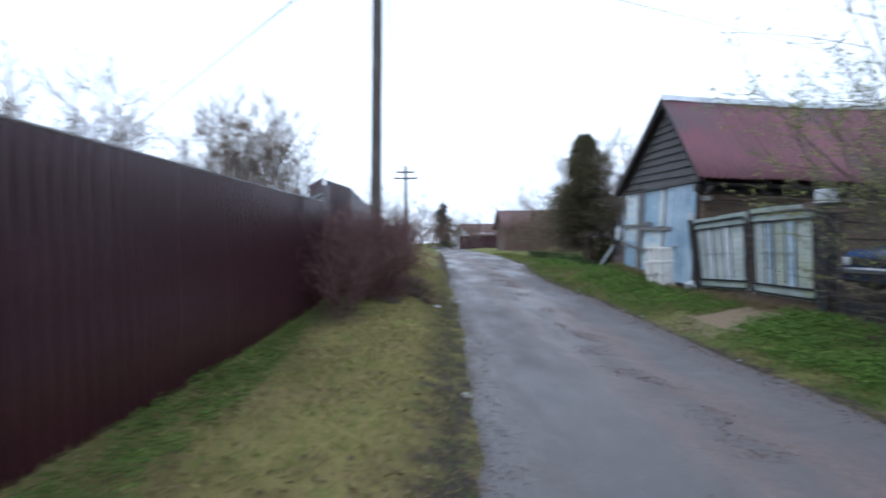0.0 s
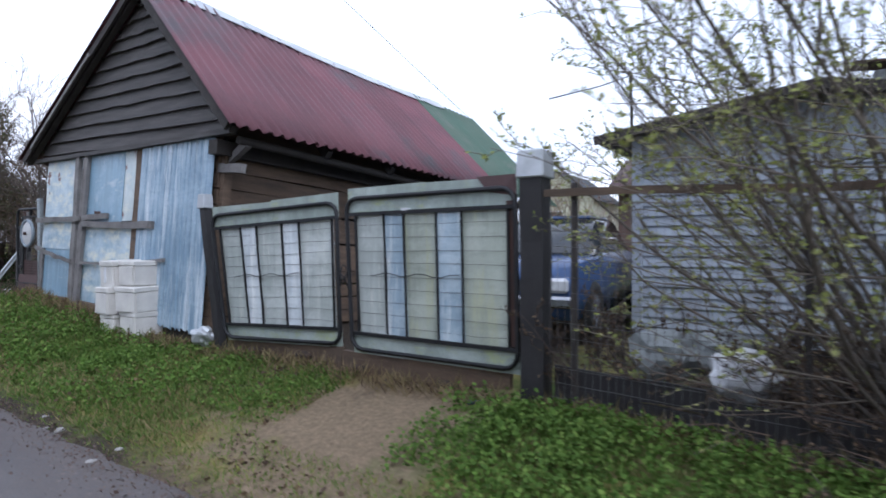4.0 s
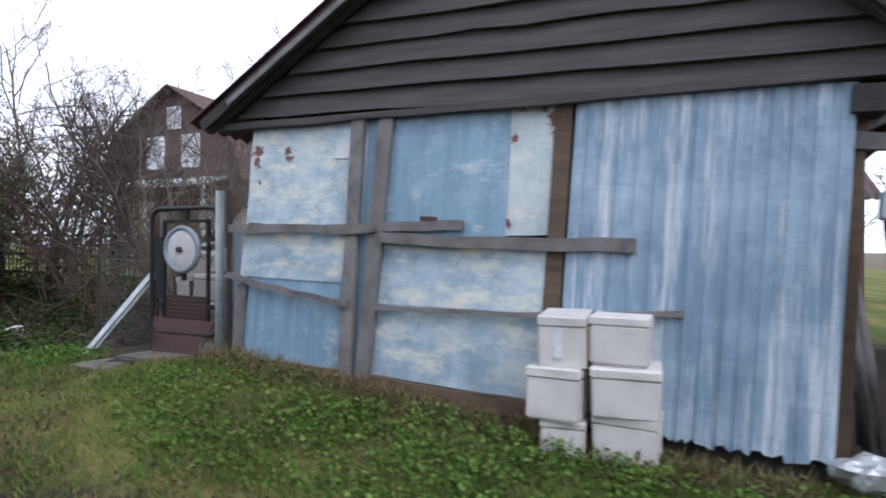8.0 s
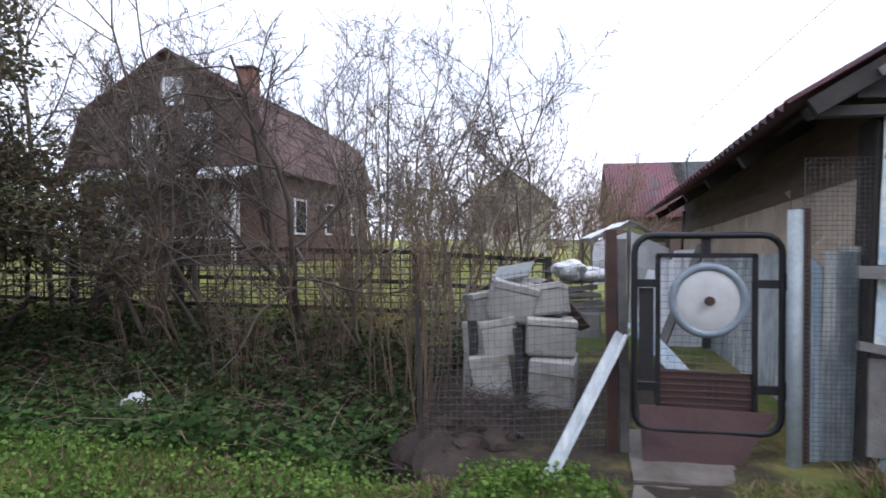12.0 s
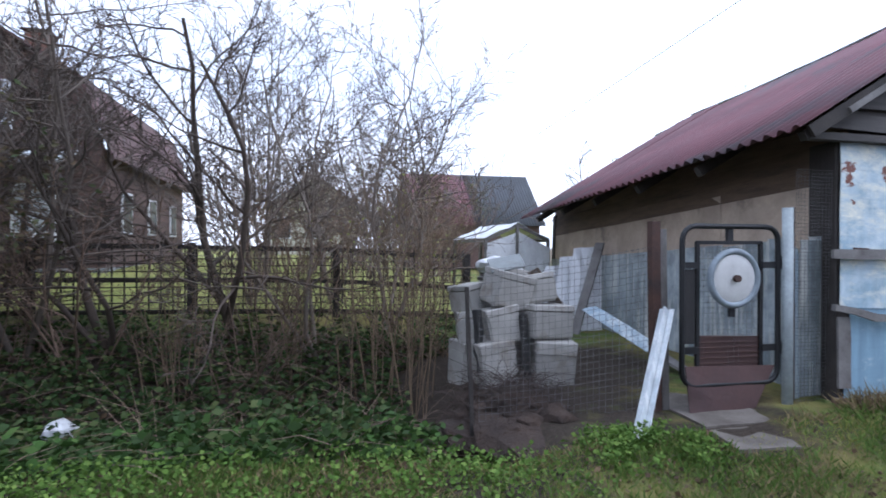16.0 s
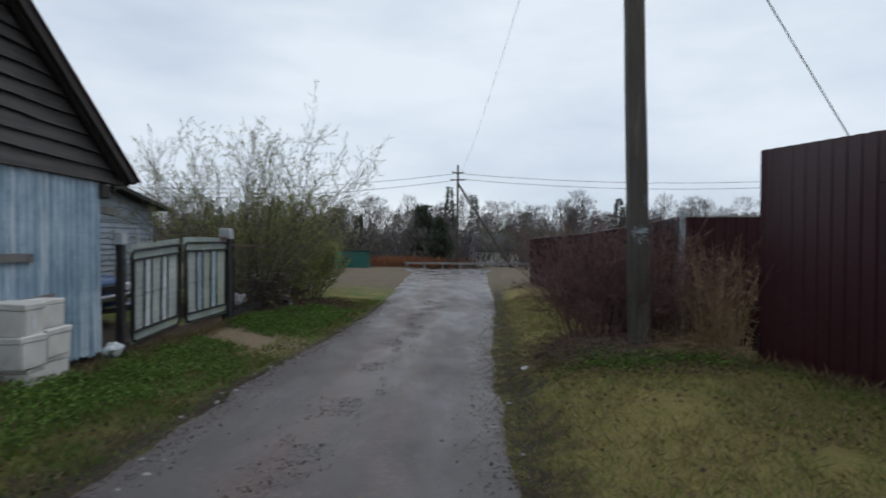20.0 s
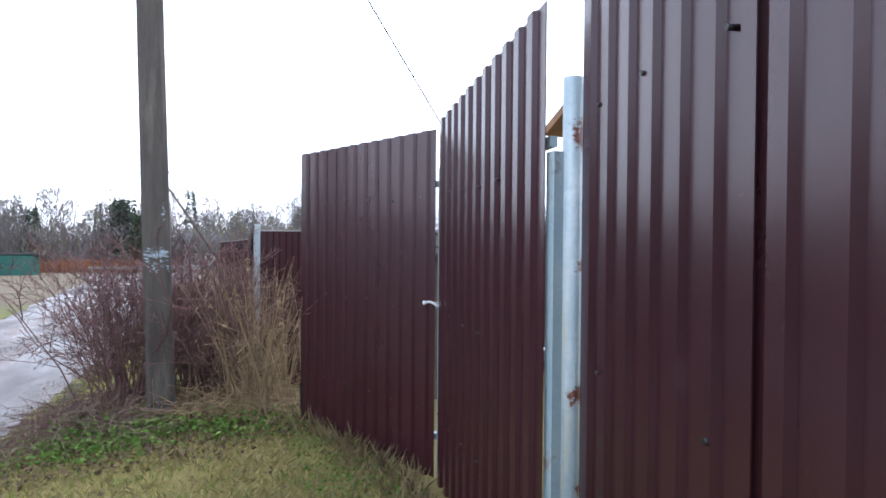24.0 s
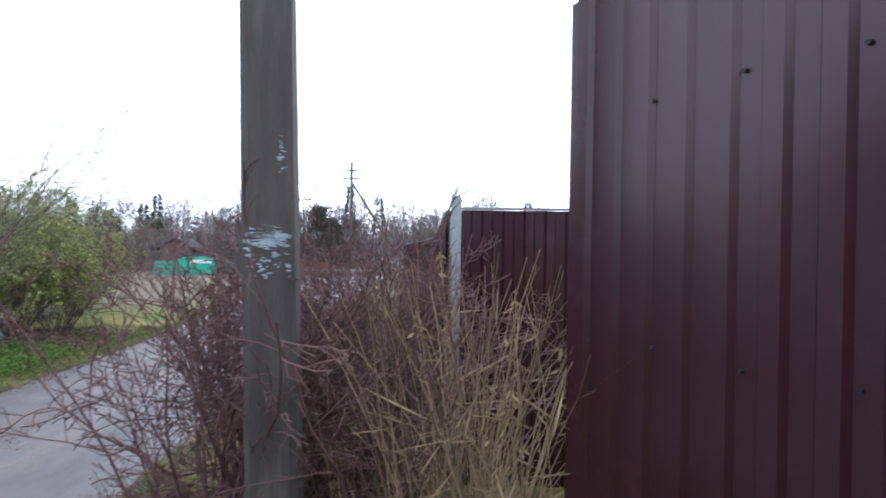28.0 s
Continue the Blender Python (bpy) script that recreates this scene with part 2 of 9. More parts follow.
M["slate_grey"] = surf("dark_grey_roof", (0.055, 0.06, 0.068), (0.045, 0.048, 0.054), 2, 40, (1, 1, 1), 0.7, 0, 0.3, 0.004, None)
M["white_paint"] = surf("white_paint", (0.70, 0.71, 0.72), (0.60, 0.61, 0.62), 3, 30, (1, 1, 1), 0.55, 0, 0.15, 0.002, (0.45, 0.45, 0.44), 2, 0.6, 0.8, 0.05, 0.12)
M["chim_brick"] = surf("red_brick", (0.24, 0.11, 0.08), (0.18, 0.09, 0.07), 8, 40, (1, 1, 1), 0.9, 0, 0.5, 0.005, (0.3, 0.27, 0.25), 6, 0.6, 0.7, 0.15)
M["concrete"] = surf("grey_concrete", (0.26, 0.25, 0.235), (0.19, 0.185, 0.175), 3, 40, (1, 1, 1), 0.9, 0, 0.4, 0.004, (0.12, 0.11, 0.10), 2.4, 0.56, 0.75, 0.08)
M["path_stone"] = surf("trodden_concrete", (0.21, 0.185, 0.16), (0.14, 0.122, 0.105), 3, 40, (1, 1, 1), 0.9, 0, 0.5, 0.005, (0.09, 0.075, 0.06), 3, 0.52, 0.7, 0.1)
M["wall_board"] = surf("weathered_fibreboard", (0.46, 0.37, 0.285), (0.33, 0.265, 0.21), 3, 30, (1, 1, 1), 0.9, 0, 0.4, 0.004, (0.10, 0.085, 0.075), 2.5, 0.55, 0.75, 0.1)
M["asbestos"] = surf("grey_cement_sheet", (0.27, 0.29, 0.29), (0.20, 0.215, 0.215), 3, 40, (1, 1, 1), 0.85, 0, 0.3, 0.003, (0.13, 0.13, 0.12), 2, 0.55, 0.75, 0.1)
M["green_box"] = surf("green_painted_steel", (0.025, 0.40, 0.26), (0.02, 0.33, 0.22), 2, 30, (1, 1, 1), 0.5, 0, 0.1, 0.002, None)
M["green_dark"] = surf("dark_green_steel", (0.012, 0.11, 0.085), (0.010, 0.085, 0.07), 2, 30, (1, 1, 1), 0.5, 0, 0.1, 0.002, None)
M["car_blue"] = surf("blue_car_paint", (0.045, 0.09, 0.21), (0.035, 0.07, 0.17), 2, 30, (1, 1, 1), 0.25, 0.2, 0, 0.001, None)
M["rubber"] = surf("black_rubber", (0.02, 0.02, 0.02), (0.03, 0.03, 0.03), 6, 40, (1, 1, 1), 0.8, 0, 0.2, 0.002, None)
M["chrome"] = surf("dull_chrome", (0.5, 0.5, 0.52), (0.42, 0.42, 0.44), 4, 30, (1, 1, 1), 0.25, 0.9, 0, 0.001, None)
M["plastic_white"] = surf("white_plastic", (0.70, 0.71, 0.73), (0.6, 0.61, 0.63), 6, 30, (1, 1, 1), 0.4, 0, 0.2, 0.004, None)
M["rag_pink"] = surf("faded_pink_rag", (0.42, 0.28, 0.30), (0.34, 0.24, 0.26), 8, 50, (1, 1, 1), 0.9, 0, 0.4, 0.004, None)
M["stone"] = surf("pale_stone", (0.36, 0.35, 0.33), (0.26, 0.25, 0.24), 6, 40, (1, 1, 1), 0.9, 0, 0.5, 0.006, None)
M["soil_clod"] = surf("dark_soil", (0.068, 0.045, 0.033), (0.042, 0.029, 0.023), 6, 30, (1, 1, 1), 0.95, 0, 0.8, 0.02, None)
M["bark_brown"] = surf("brown_twigs", (0.205, 0.14, 0.098), (0.135, 0.096, 0.07), 3, 20, (1, 1, 1), 0.9, 0, 0, 0.003, None, vary=0.1)
M["bark_dark"] = surf("dark_dry_runners", (0.075, 0.052, 0.042), (0.045, 0.034, 0.03), 3, 20, (1, 1, 1), 0.9, 0, 0, 0.003, None, vary=0.1)
M["bark_grey"] = surf("grey_twigs", (0.19, 0.152, 0.122), (0.12, 0.098, 0.082), 3, 20, (1, 1, 1), 0.9, 0, 0, 0.003, None, vary=0.1)
M["bark_willow"] = surf("brown_willow_stems", (0.135, 0.112, 0.085), (0.085, 0.07, 0.055), 3, 20, (1, 1, 1), 0.9, 0, 0, 0.003, None, vary=0.1)
M["bark_dark_tree"] = surf("dark_orchard_bark", (0.098, 0.074, 0.058), (0.066, 0.051, 0.042), 3, 24, (1, 1, 1), 0.92, 0, 0.4, 0.004, (0.10, 0.10, 0.07), 3, 0.6, 0.75, 0.1)
M["cane"] = surf("pale_brown_canes", (0.20, 0.14, 0.085), (0.13, 0.092, 0.06), 3, 20, (1, 1, 1), 0.9, 0, 0, 0.003, None, vary=0.1)
M["bark_warm"] = surf("warm_brown_twigs", (0.25, 0.168, 0.12), (0.165, 0.112, 0.083), 3, 20, (1, 1, 1), 0.9, 0, 0, 0.003, None, vary=0.1)
M["bark_red"] = surf("red_brown_twigs", (0.165, 0.080, 0.072), (0.105, 0.058, 0.054), 3, 20, (1, 1, 1), 0.85, 0, 0, 0.003, None, vary=0.1)
M["bark_far"] = surf("far_twigs", (0.12, 0.105, 0.10), (0.085, 0.075, 0.075), 0.2, 3, (1, 1, 1), 0.95, 0, 0, 0.003, (0.13, 0.10, 0.07), 0.1, 0.5, 0.6, 0)
M["spruce"] = leaf_mat("spruce_needles", (0.045, 0.065, 0.042), (0.075, 0.085, 0.055), (0.055, 0.072, 0.048))
M["thuja"] = leaf_mat("brown_green_conifer", (0.075, 0.10, 0.045), (0.15, 0.105, 0.066), (0.10, 0.092, 0.052))
M["bud"] = leaf_mat("young_leaves", (0.28, 0.31, 0.08), (0.38, 0.36, 0.16), (0.21, 0.24, 0.07))
M["far_bud"] = leaf_mat("far_young_leaves", (0.17, 0.20, 0.06), (0.22, 0.19, 0.09), (0.12, 0.15, 0.05))
M["weed"] = leaf_mat("low_weeds", (0.11, 0.19, 0.034), (0.17, 0.25, 0.055), (0.06, 0.11, 0.022))
M["bramble"] = leaf_mat("bramble_leaves", (0.044, 0.082, 0.026), (0.088, 0.108, 0.038), (0.034, 0.055, 0.021))
M["elder"] = leaf_mat("ground_elder_leaves", (0.055, 0.11, 0.026), (0.09, 0.15, 0.038), (0.033, 0.066, 0.017))
M["grass"] = leaf_mat("grass_blades", (0.15, 0.225, 0.045), (0.25, 0.26, 0.09), (0.10, 0.165, 0.035))
M["grass_deep"] = leaf_mat("deep_green_grass", (0.09, 0.15, 0.03), (0.13, 0.185, 0.042), (0.07, 0.12, 0.026))
M["grass_pale"] = leaf_mat("yellow_green_grass", (0.23, 0.24, 0.06), (0.31, 0.27, 0.10), (0.17, 0.20, 0.045))
M["straw"] = leaf_mat("straw_grass", (0.38, 0.315, 0.12), (0.46, 0.38, 0.165), (0.30, 0.26, 0.09))
M["grit"] = leaf_mat("brown_grit", (0.15, 0.105, 0.085), (0.18, 0.145, 0.125), (0.10, 0.072, 0.06))
M["dry_grass"] = leaf_mat("dry_grass_blades", (0.26, 0.20, 0.105), (0.15, 0.125, 0.06), (0.20, 0.16, 0.08))
M["reed"] = leaf_mat("dry_reed_stems", (0.25, 0.175, 0.10), (0.13, 0.092, 0.062), (0.36, 0.265, 0.15))
M["litter"] = leaf_mat("dead_leaves", (0.12, 0.08, 0.05), (0.20, 0.14, 0.085), (0.07, 0.05, 0.038))


def glass_mat(name, tint):
    m, nt, bs = node_mat(name)
    bs.inputs["Base Color"].default_value = (*tint, 1)
    bs.inputs["Roughness"].default_value = 0.06
    bs.inputs["Specular IOR Level"].default_value = 0.7
    return m


M["curtain"] = surf("curtained_glass", (0.70, 0.72, 0.75), (0.46, 0.49, 0.53), 3, 20, (1, 3, 1), 0.12, 0, 0, 0.001, None, vary=0.15)
M["orange_board"] = surf("orange_stained_boards", (0.26, 0.13, 0.055), (0.19, 0.095, 0.045), 3, 24, (1, 1, 1), 0.7, 0, 0.3, 0.003, None, vary=0.1)


def tin_mat(name, base, light, cream, much=0.5, rust=(), rough=0.5, streak=(7, 7, 0.9), specks=True, runs=False):
    """Painted sheet metal: brushed streaks, chalky patches, rust where it has bitten through."""
    m, nt, bs = node_mat(name)
    v = coords(nt)
    warp = nt.nodes.new("ShaderNodeTexNoise")
    warp.inputs["Scale"].default_value = 5
    warp.inputs["Detail"].default_value = 5
    nt.links.new(v, warp.inputs["Vector"])
    add = nt.nodes.new("ShaderNodeVectorMath")
    add.operation = "MULTIPLY_ADD"
    add.inputs[1].default_value = (0.10, 0.10, 0.16)
    nt.links.new(warp.outputs["Color"], add.inputs[0])
    nt.links.new(v, add.inputs[2])
    w = add.outputs[0]
    cv = coords(nt, (5, 5, 0.45)) if runs else coords(nt, (0.9, 0.9, 1.9))
    brush = noise_fac(nt, coords(nt, streak), 1.6, 6, 0.65, 0.34, 0.66)
    patch = noise_fac(nt, w, 1.7, 9, 0.70, 0.56 - 0.14 * much, 0.72 - 0.10 * much)
    chalk = noise_fac(nt, cv, 2.7 if not runs else 1.7, 9, 0.74, 0.58 - 0.10 * much, 0.70 - 0.08 * much)
    grain = noise_fac(nt, v, 70, 5, 0.7, 0.3, 0.7)
    flow = noise_fac(nt, coords(nt, (1.2, 1.2, 14)), 2.2, 5, 0.6, 0.52, 0.75)
    dark = tuple(c * 0.72 for c in base)
    col = blend(nt, brush, dark, base)
    col = blend(nt, patch, col, light)
    col = blend(nt, chalk, col, cream)

    def scaled(a, k):
        q = nt.nodes.new("ShaderNodeMath")
        q.operation = "MULTIPLY"
        q.inputs[1].default_value = k
        nt.links.new(a, q.inputs[0])
        return q.outputs[0]
    col = blend(nt, scaled(flow, 0.30), col, tuple(c * 0.6 for c in base))
    col = blend(nt, scaled(grain, 0.22), col, tuple(c * 0.5 for c in base))
    for u, h, r in rust:
        c = nt.nodes.new("ShaderNodeVectorMath")
        c.operation = "DISTANCE"
        c.inputs[1].default_value = (u, 0, h)
        flat = nt.nodes.new("ShaderNodeVectorMath")
        flat.operation = "MULTIPLY"
        flat.inputs[1].default_value = (1, 0, 1)
        nt.links.new(w, flat.inputs[0])
        nt.links.new(flat.outputs[0], c.inputs[0])
        e = nt.nodes.new("ShaderNodeMath")
        e.operation = "MULTIPLY_ADD"
        e.inputs[1].default_value = 1.7 * r
        nt.links.new(noise_fac(nt, v, 30, 6, 0.75, 0.3, 0.7), e.inputs[0])
        nt.links.new(c.outputs["Value"], e.inputs[2])
        b = nt.nodes.new("ShaderNodeMapRange")
        b.inputs["From Min"].default_value, b.inputs["From Max"].default_value = r * 1.75, r * 1.45
        nt.links.new(e.outputs[0], b.inputs["Value"])
        col = blend(nt, b.outputs["Result"], col, blend(nt, grain, (0.20, 0.075, 0.045), (0.11, 0.04, 0.035)))
    if specks:
        col = blend(nt, noise_fac(nt, v, 30, 4, 0.6, 0.74, 0.77), col, (0.16, 0.09, 0.06))
    nt.links.new(per_piece(nt, col, 0.05), bs.inputs["Base Color"])
    rr = nt.nodes.new("ShaderNodeMapRange")
    rr.inputs["To Min"].default_value, rr.inputs["To Max"].default_value = rough - 0.1, rough + 0.2
    nt.links.new(chalk, rr.inputs["Value"])
    nt.links.new(rr.outputs["Result"], bs.inputs["Roughness"])
    bs.inputs["Specular IOR Level"].default_value = 0.4
    bump_to(nt, bs, patch, 0.35, 0.006)
    return m


M["blue_tin"] = tin_mat("blue_painted_tin", (0.26, 0.40, 0.51), (0.38, 0.50, 0.59), (0.58, 0.63, 0.64), 0.2)
M["pale_tin"] = tin_mat("whitewashed_tin", (0.33, 0.46, 0.55), (0.54, 0.63, 0.68), (0.74, 0.73, 0.62), 1.0)
M["pale_tin_rust"] = tin_mat("rust_spotted_tin", (0.35, 0.48, 0.57), (0.56, 0.65, 0.69), (0.76, 0.75, 0.64), 1.15, ((4.48, 1.90, 0.06), (4.47, 1.80, 0.05), (4.13, 1.90, 0.045), (4.12, 1.83, 0.04), (4.44, 1.62, 0.02)))
M["white_wash"] = tin_mat("peeling_white_tin", (0.48, 0.56, 0.57), (0.62, 0.66, 0.64), (0.68, 0.67, 0.58), 0.9, ((1.78, 2.10, 0.09), (1.76, 1.98, 0.07), (1.75, 1.88, 0.05), (1.90, 2.18, 0.06), (2.04, 2.16, 0.05), (2.09, 1.95, 0.03), (2.09, 1.34, 0.035), (1.76, 1.25, 0.03)))
M["blue_corr"] = tin_mat("blue_corrugated_sheet", (0.25, 0.36, 0.46), (0.38, 0.49, 0.58), (0.64, 0.70, 0.74), 0.75, (), 0.45, (9, 9, 0.35), True, True)
M["old_zinc"] = tin_mat("stained_zinc_sheet", (0.40, 0.44, 0.37), (0.50, 0.54, 0.47), (0.46, 0.48, 0.32), 0.6, (), 0.55, (9, 9, 0.5), True, True)
M["pale_slat"] = tin_mat("pale_blue_tin_slat", (0.32, 0.42, 0.50), (0.48, 0.56, 0.60), (0.67, 0.71, 0.70), 0.7, (), 0.5, (9, 9, 0.5), True, True)
M["grey_zinc"] = tin_mat("weathered_zinc", (0.46, 0.50, 0.47), (0.58, 0.61, 0.59), (0.65, 0.66, 0.60), 0.6, (), 0.5, (9, 9, 0.5), True, True)
M["pale_white"] = tin_mat("white_tin_slat", (0.58, 0.63, 0.66), (0.68, 0.72, 0.74), (0.76, 0.78, 0.77), 0.8, (), 0.5, (9, 9, 0.5), True, True)
M["wall_zinc"] = tin_mat("streaked_grey_sheet", (0.22, 0.26, 0.28), (0.43, 0.48, 0.50), (0.62, 0.62, 0.57), 0.85, (), 0.55, (6, 6, 0.5), True, True)
M["mossy_tin"] = tin_mat("mossy_tin_strip", (0.32, 0.37, 0.33), (0.44, 0.49, 0.46), (0.36, 0.40, 0.22), 0.5, (), 0.6, (6, 6, 2))
M["post_paint"] = tin_mat("rust_streaked_white_paint", (0.46, 0.57, 0.62), (0.60, 0.67, 0.68), (0.56, 0.52, 0.38), 0.9, ((0.035, 2.2, 0.05), (0.03, 1.72, 0.03), (0.035, 1.25, 0.04), (0.03, 0.9, 0.025), (0.03, 0.5, 0.03)), 0.5, (9, 9, 0.5), True, True)
M["sheet_blue"] = tin_mat("dull_blue_grey_sheet", (0.16, 0.21, 0.25), (0.22, 0.27, 0.31), (0.30, 0.34, 0.36), 0.4, (), 0.5, (3, 3, 1))
M["cream_wall"] = surf("cream_plaster", (0.55, 0.53, 0.42), (0.47, 0.46, 0.38), 2, 30, (1, 1, 1), 0.85, 0, 0.2, 0.003, None)
M["pane"] = glass_mat("window_glass", (0.03, 0.035, 0.04))

# ---------------------------------------------------------------- mesh helpers


def part(name, bm, material, parent=None, label=""):
    """Link a bmesh as one mesh object under a thing or a part."""
    me = bpy.data.meshes.new(name)
    bm.to_mesh(me)
    bm.free()
    me.materials.append(M[material])
    ob = new(name, me)
    if parent:
        ob.parent = parent
    if label:
        ob["label"] = label
    return ob


def thing(name, m, label, category, group="", kind=""):
    ob = new(name)
    ob.empty_display_size = 0.1
    ob.matrix_world = m
    return tagged(ob, label, category, group, kind)


def solo(name, bm, material, label, category, group="", kind="", m=None):
    ob = part(name, bm, material)
    if m is not None:
        ob.matrix_world = m
    return tagged(ob, label, category, group, kind)


def B():
    return bmesh.new()


def box(bm, lo, hi, bev=0.0, jit=0.0, rng=random):
    """An upright box between two corners, its edges eased by bev and its corners shaken by jit."""
    vs = []
    for x in (lo[0], hi[0]):
        for y in (lo[1], hi[1]):
            for z in (lo[2], hi[2]):
                vs.append(bm.verts.new((x + rng.uniform(-jit, jit), y + rng.uniform(-jit, jit), z + rng.uniform(-jit, jit))))
    fs = [bm.faces.new([vs[i] for i in f]) for f in ((0, 1, 3, 2), (4, 6, 7, 5), (0, 4, 5, 1), (2, 3, 7, 6), (0, 2, 6, 4), (1, 5, 7, 3))]
    if bev:
        bmesh.ops.bevel(bm, geom=list({e for f in fs for e in f.edges}), offset=bev, segments=1, affect="EDGES", profile=0.5)
    return bm


def beam(bm, a, b, w, h, up=(0, 0, 1), jit=0.0, segs=1, rng=random, bow=0.0):
    """A timber from a to b, w wide across and h high along up, made of some uneven stretches."""
    a, b, up = Vector(a), Vector(b), Vector(up)
    d = (b - a).normalized()
    s = d.cross(up).normalized()
    n = s.cross(d).normalized()
    rings = []
    for i in range(segs + 1):
        k = i / segs
        c = a.lerp(b, k) + n * (rng.uniform(-jit, jit) - bow * 4 * k * (1 - k)) + s * rng.uniform(-jit, jit) * 0.5
        ww, hh = w / 2 + rng.uniform(-jit, jit) * 0.4, h / 2 + rng.uniform(-jit, jit) * 0.6
        rings.append([bm.verts.new(c + s * (ww * p) + n * (hh * q)) for p, q in ((-1, -1), (1, -1), (1, 1), (-1, 1))])
    for r0, r1 in zip(rings, rings[1:]):
        for j in range(4):
            bm.faces.new((r0[j], r0[(j + 1) % 4], r1[(j + 1) % 4], r1[j]))
    bm.faces.new(rings[0][::-1])
    bm.faces.new(rings[-1])
    return bm


def tube(bm, pts, r, sides=8, closed=False, r_end=None):
    """A round bar along points."""
    pts = [Vector(p) for p in pts]
    n = len(pts)
    rings = []
    ref = Vector((0, 0, 1))
    for i, p in enumerate(pts):
        if closed:
            d = pts[(i + 1) % n] - pts[i - 1]
        else:
            d = pts[min(i + 1, n - 1)] - pts[max(i - 1, 0)]
        d.normalize()
        if abs(d.dot(ref)) > 0.95:
            s = d.cross(Vector((1, 0, 0))).normalized()
        else:
            s = d.cross(ref).normalized()
        u = s.cross(d)
        rr = r if r_end is None else r + (r_end - r) * i / (n - 1)
        rings.append([bm.verts.new(p + (s * math.cos(2 * math.pi * j / sides) + u * math.sin(2 * math.pi * j / sides)) * rr) for j in range(sides)])
    pairs = list(zip(rings, rings[1:])) + ([(rings[-1], rings[0])] if closed else [])
    for r0, r1 in pairs:
        best, off = None, 0
        for o in range(sides):
            dd = (r0[0].co - r1[o].co).length
            if best is None or dd < best:
                best, off = dd, o
        off = off if closed else 0
        for j in range(sides):
            bm.faces.new((r0[j], r0[(j + 1) % sides], r1[(j + 1 + off) % sides], r1[(j + off) % sides]))
    if not closed:
        bm.faces.new(rings[0][::-1])
        bm.faces.new(rings[-1])
    for f in bm.faces:
        f.smooth = len(f.verts) == 4
    return bm


def plate(bm, corners, thick, normal, bend=0.0, rng=random, nx=1, ny=1):
    """A thin sheet with four corners (round), split nx by ny and slightly bent, thick along normal."""
    c = [Vector(p) for p in corners]
    nrm = Vector(normal).normalized()
    top, bot = [], []
    for j in range(ny + 1):
        rt, rb = [], []
        for i in range(nx + 1):
            u, v = i / nx, j / ny
            p = c[0].lerp(c[1], u).lerp(c[3].lerp(c[2], u), v) + nrm * rng.uniform(-bend, bend)
            rt.append(bm.verts.new(p + nrm * thick / 2))
            rb.append(bm.verts.new(p - nrm * thick / 2))
        top.append(rt)
        bot.append(rb)
    for j in range(ny):
        for i in range(nx):
            bm.faces.new((top[j][i], top[j][i + 1], top[j + 1][i + 1], top[j + 1][i]))
            bm.faces.new((bot[j][i], bot[j + 1][i], bot[j + 1][i + 1], bot[j][i + 1]))
    for i in range(nx):
        bm.faces.new((top[0][i], bot[0][i], bot[0][i + 1], top[0][i + 1]))
        bm.faces.new((top[ny][i], top[ny][i + 1], bot[ny][i + 1], bot[ny][i]))
    for j in range(ny):
        bm.faces.new((top[j][0], top[j + 1][0], bot[j + 1][0], bot[j][0]))
        bm.faces.new((top[j][nx], bot[j][nx], bot[j + 1][nx], top[j + 1][nx]))
    bmesh.ops.recalc_face_normals(bm, faces=bm.faces)
    return bm


def wave_sheet(bm, origin, along, down, normal, width, length, shape, thick=0.004, rows=1, ragged=0.0, top_of=None, bottom_of=None, rng=random):
    """A sheet with a wavy section: shape(s) gives the height of the section at s metres along; rows split its length."""
    origin, along, down, normal = Vector(origin), Vector(along).normalized(), Vector(down).normalized(), Vector(normal).normalized()
    ss = shape(width)
    t, b = [], []
    for j in range(rows + 1):
        k = j / rows
        rt, rb = [], []
        for s, h in ss:
            t0 = top_of(s) if top_of else 0.0
            l1 = bottom_of(s) if bottom_of else length
            d = t0 + (l1 - t0) * k + (rng.uniform(-ragged, ragged) if j == rows else 0)
            p = origin + along * s + down * d + normal * h
            rt.append(bm.verts.new(p + normal * thick / 2))
            rb.append(bm.verts.new(p - normal * thick / 2))
        t.append(rt)
        b.append(rb)
    n = len(ss)
    for j in range(rows):
        for i in range(n - 1):
            bm.faces.new((t[j][i], t[j][i + 1], t[j + 1][i + 1], t[j + 1][i])).smooth = True
            bm.faces.new((b[j][i], b[j + 1][i], b[j + 1][i + 1], b[j][i + 1])).smooth = True
        bm.faces.new((t[j][0], t[j + 1][0], b[j + 1][0], b[j][0]))
        bm.faces.new((t[j][-1], b[j][-1], b[j + 1][-1], t[j + 1][-1]))
    for i in range(n - 1):
        bm.faces.new((t[0][i], b[0][i], b[0][i + 1], t[0][i + 1]))
        bm.faces.new((t[-1][i], t[-1][i + 1], b[-1][i + 1], b[-1][i]))
    bmesh.ops.recalc_face_normals(bm, faces=bm.faces)
    return bm


def sine_section(pitch, amp, per=8):
    def shape(width):
        n = max(2, round(width / pitch * per))
        return [(width * i / n, amp * math.sin(2 * math.pi * width * i / n / pitch)) for i in range(n + 1)]
    return shape


def trapeze_section(pitch, depth):
    def shape(width):
        out, s = [(0.0, 0.0)], 0.0
        while s < width - 1e-6:
            for f, h in ((0.30, 0.0), (0.40, depth), (0.78, depth), (0.88, 0.0)):
                q = s + f * pitch
                if q < width:
                    out.append((q, h))
            s += pitch
        out.append((width, out[-1][1]))
        return out
    return shape


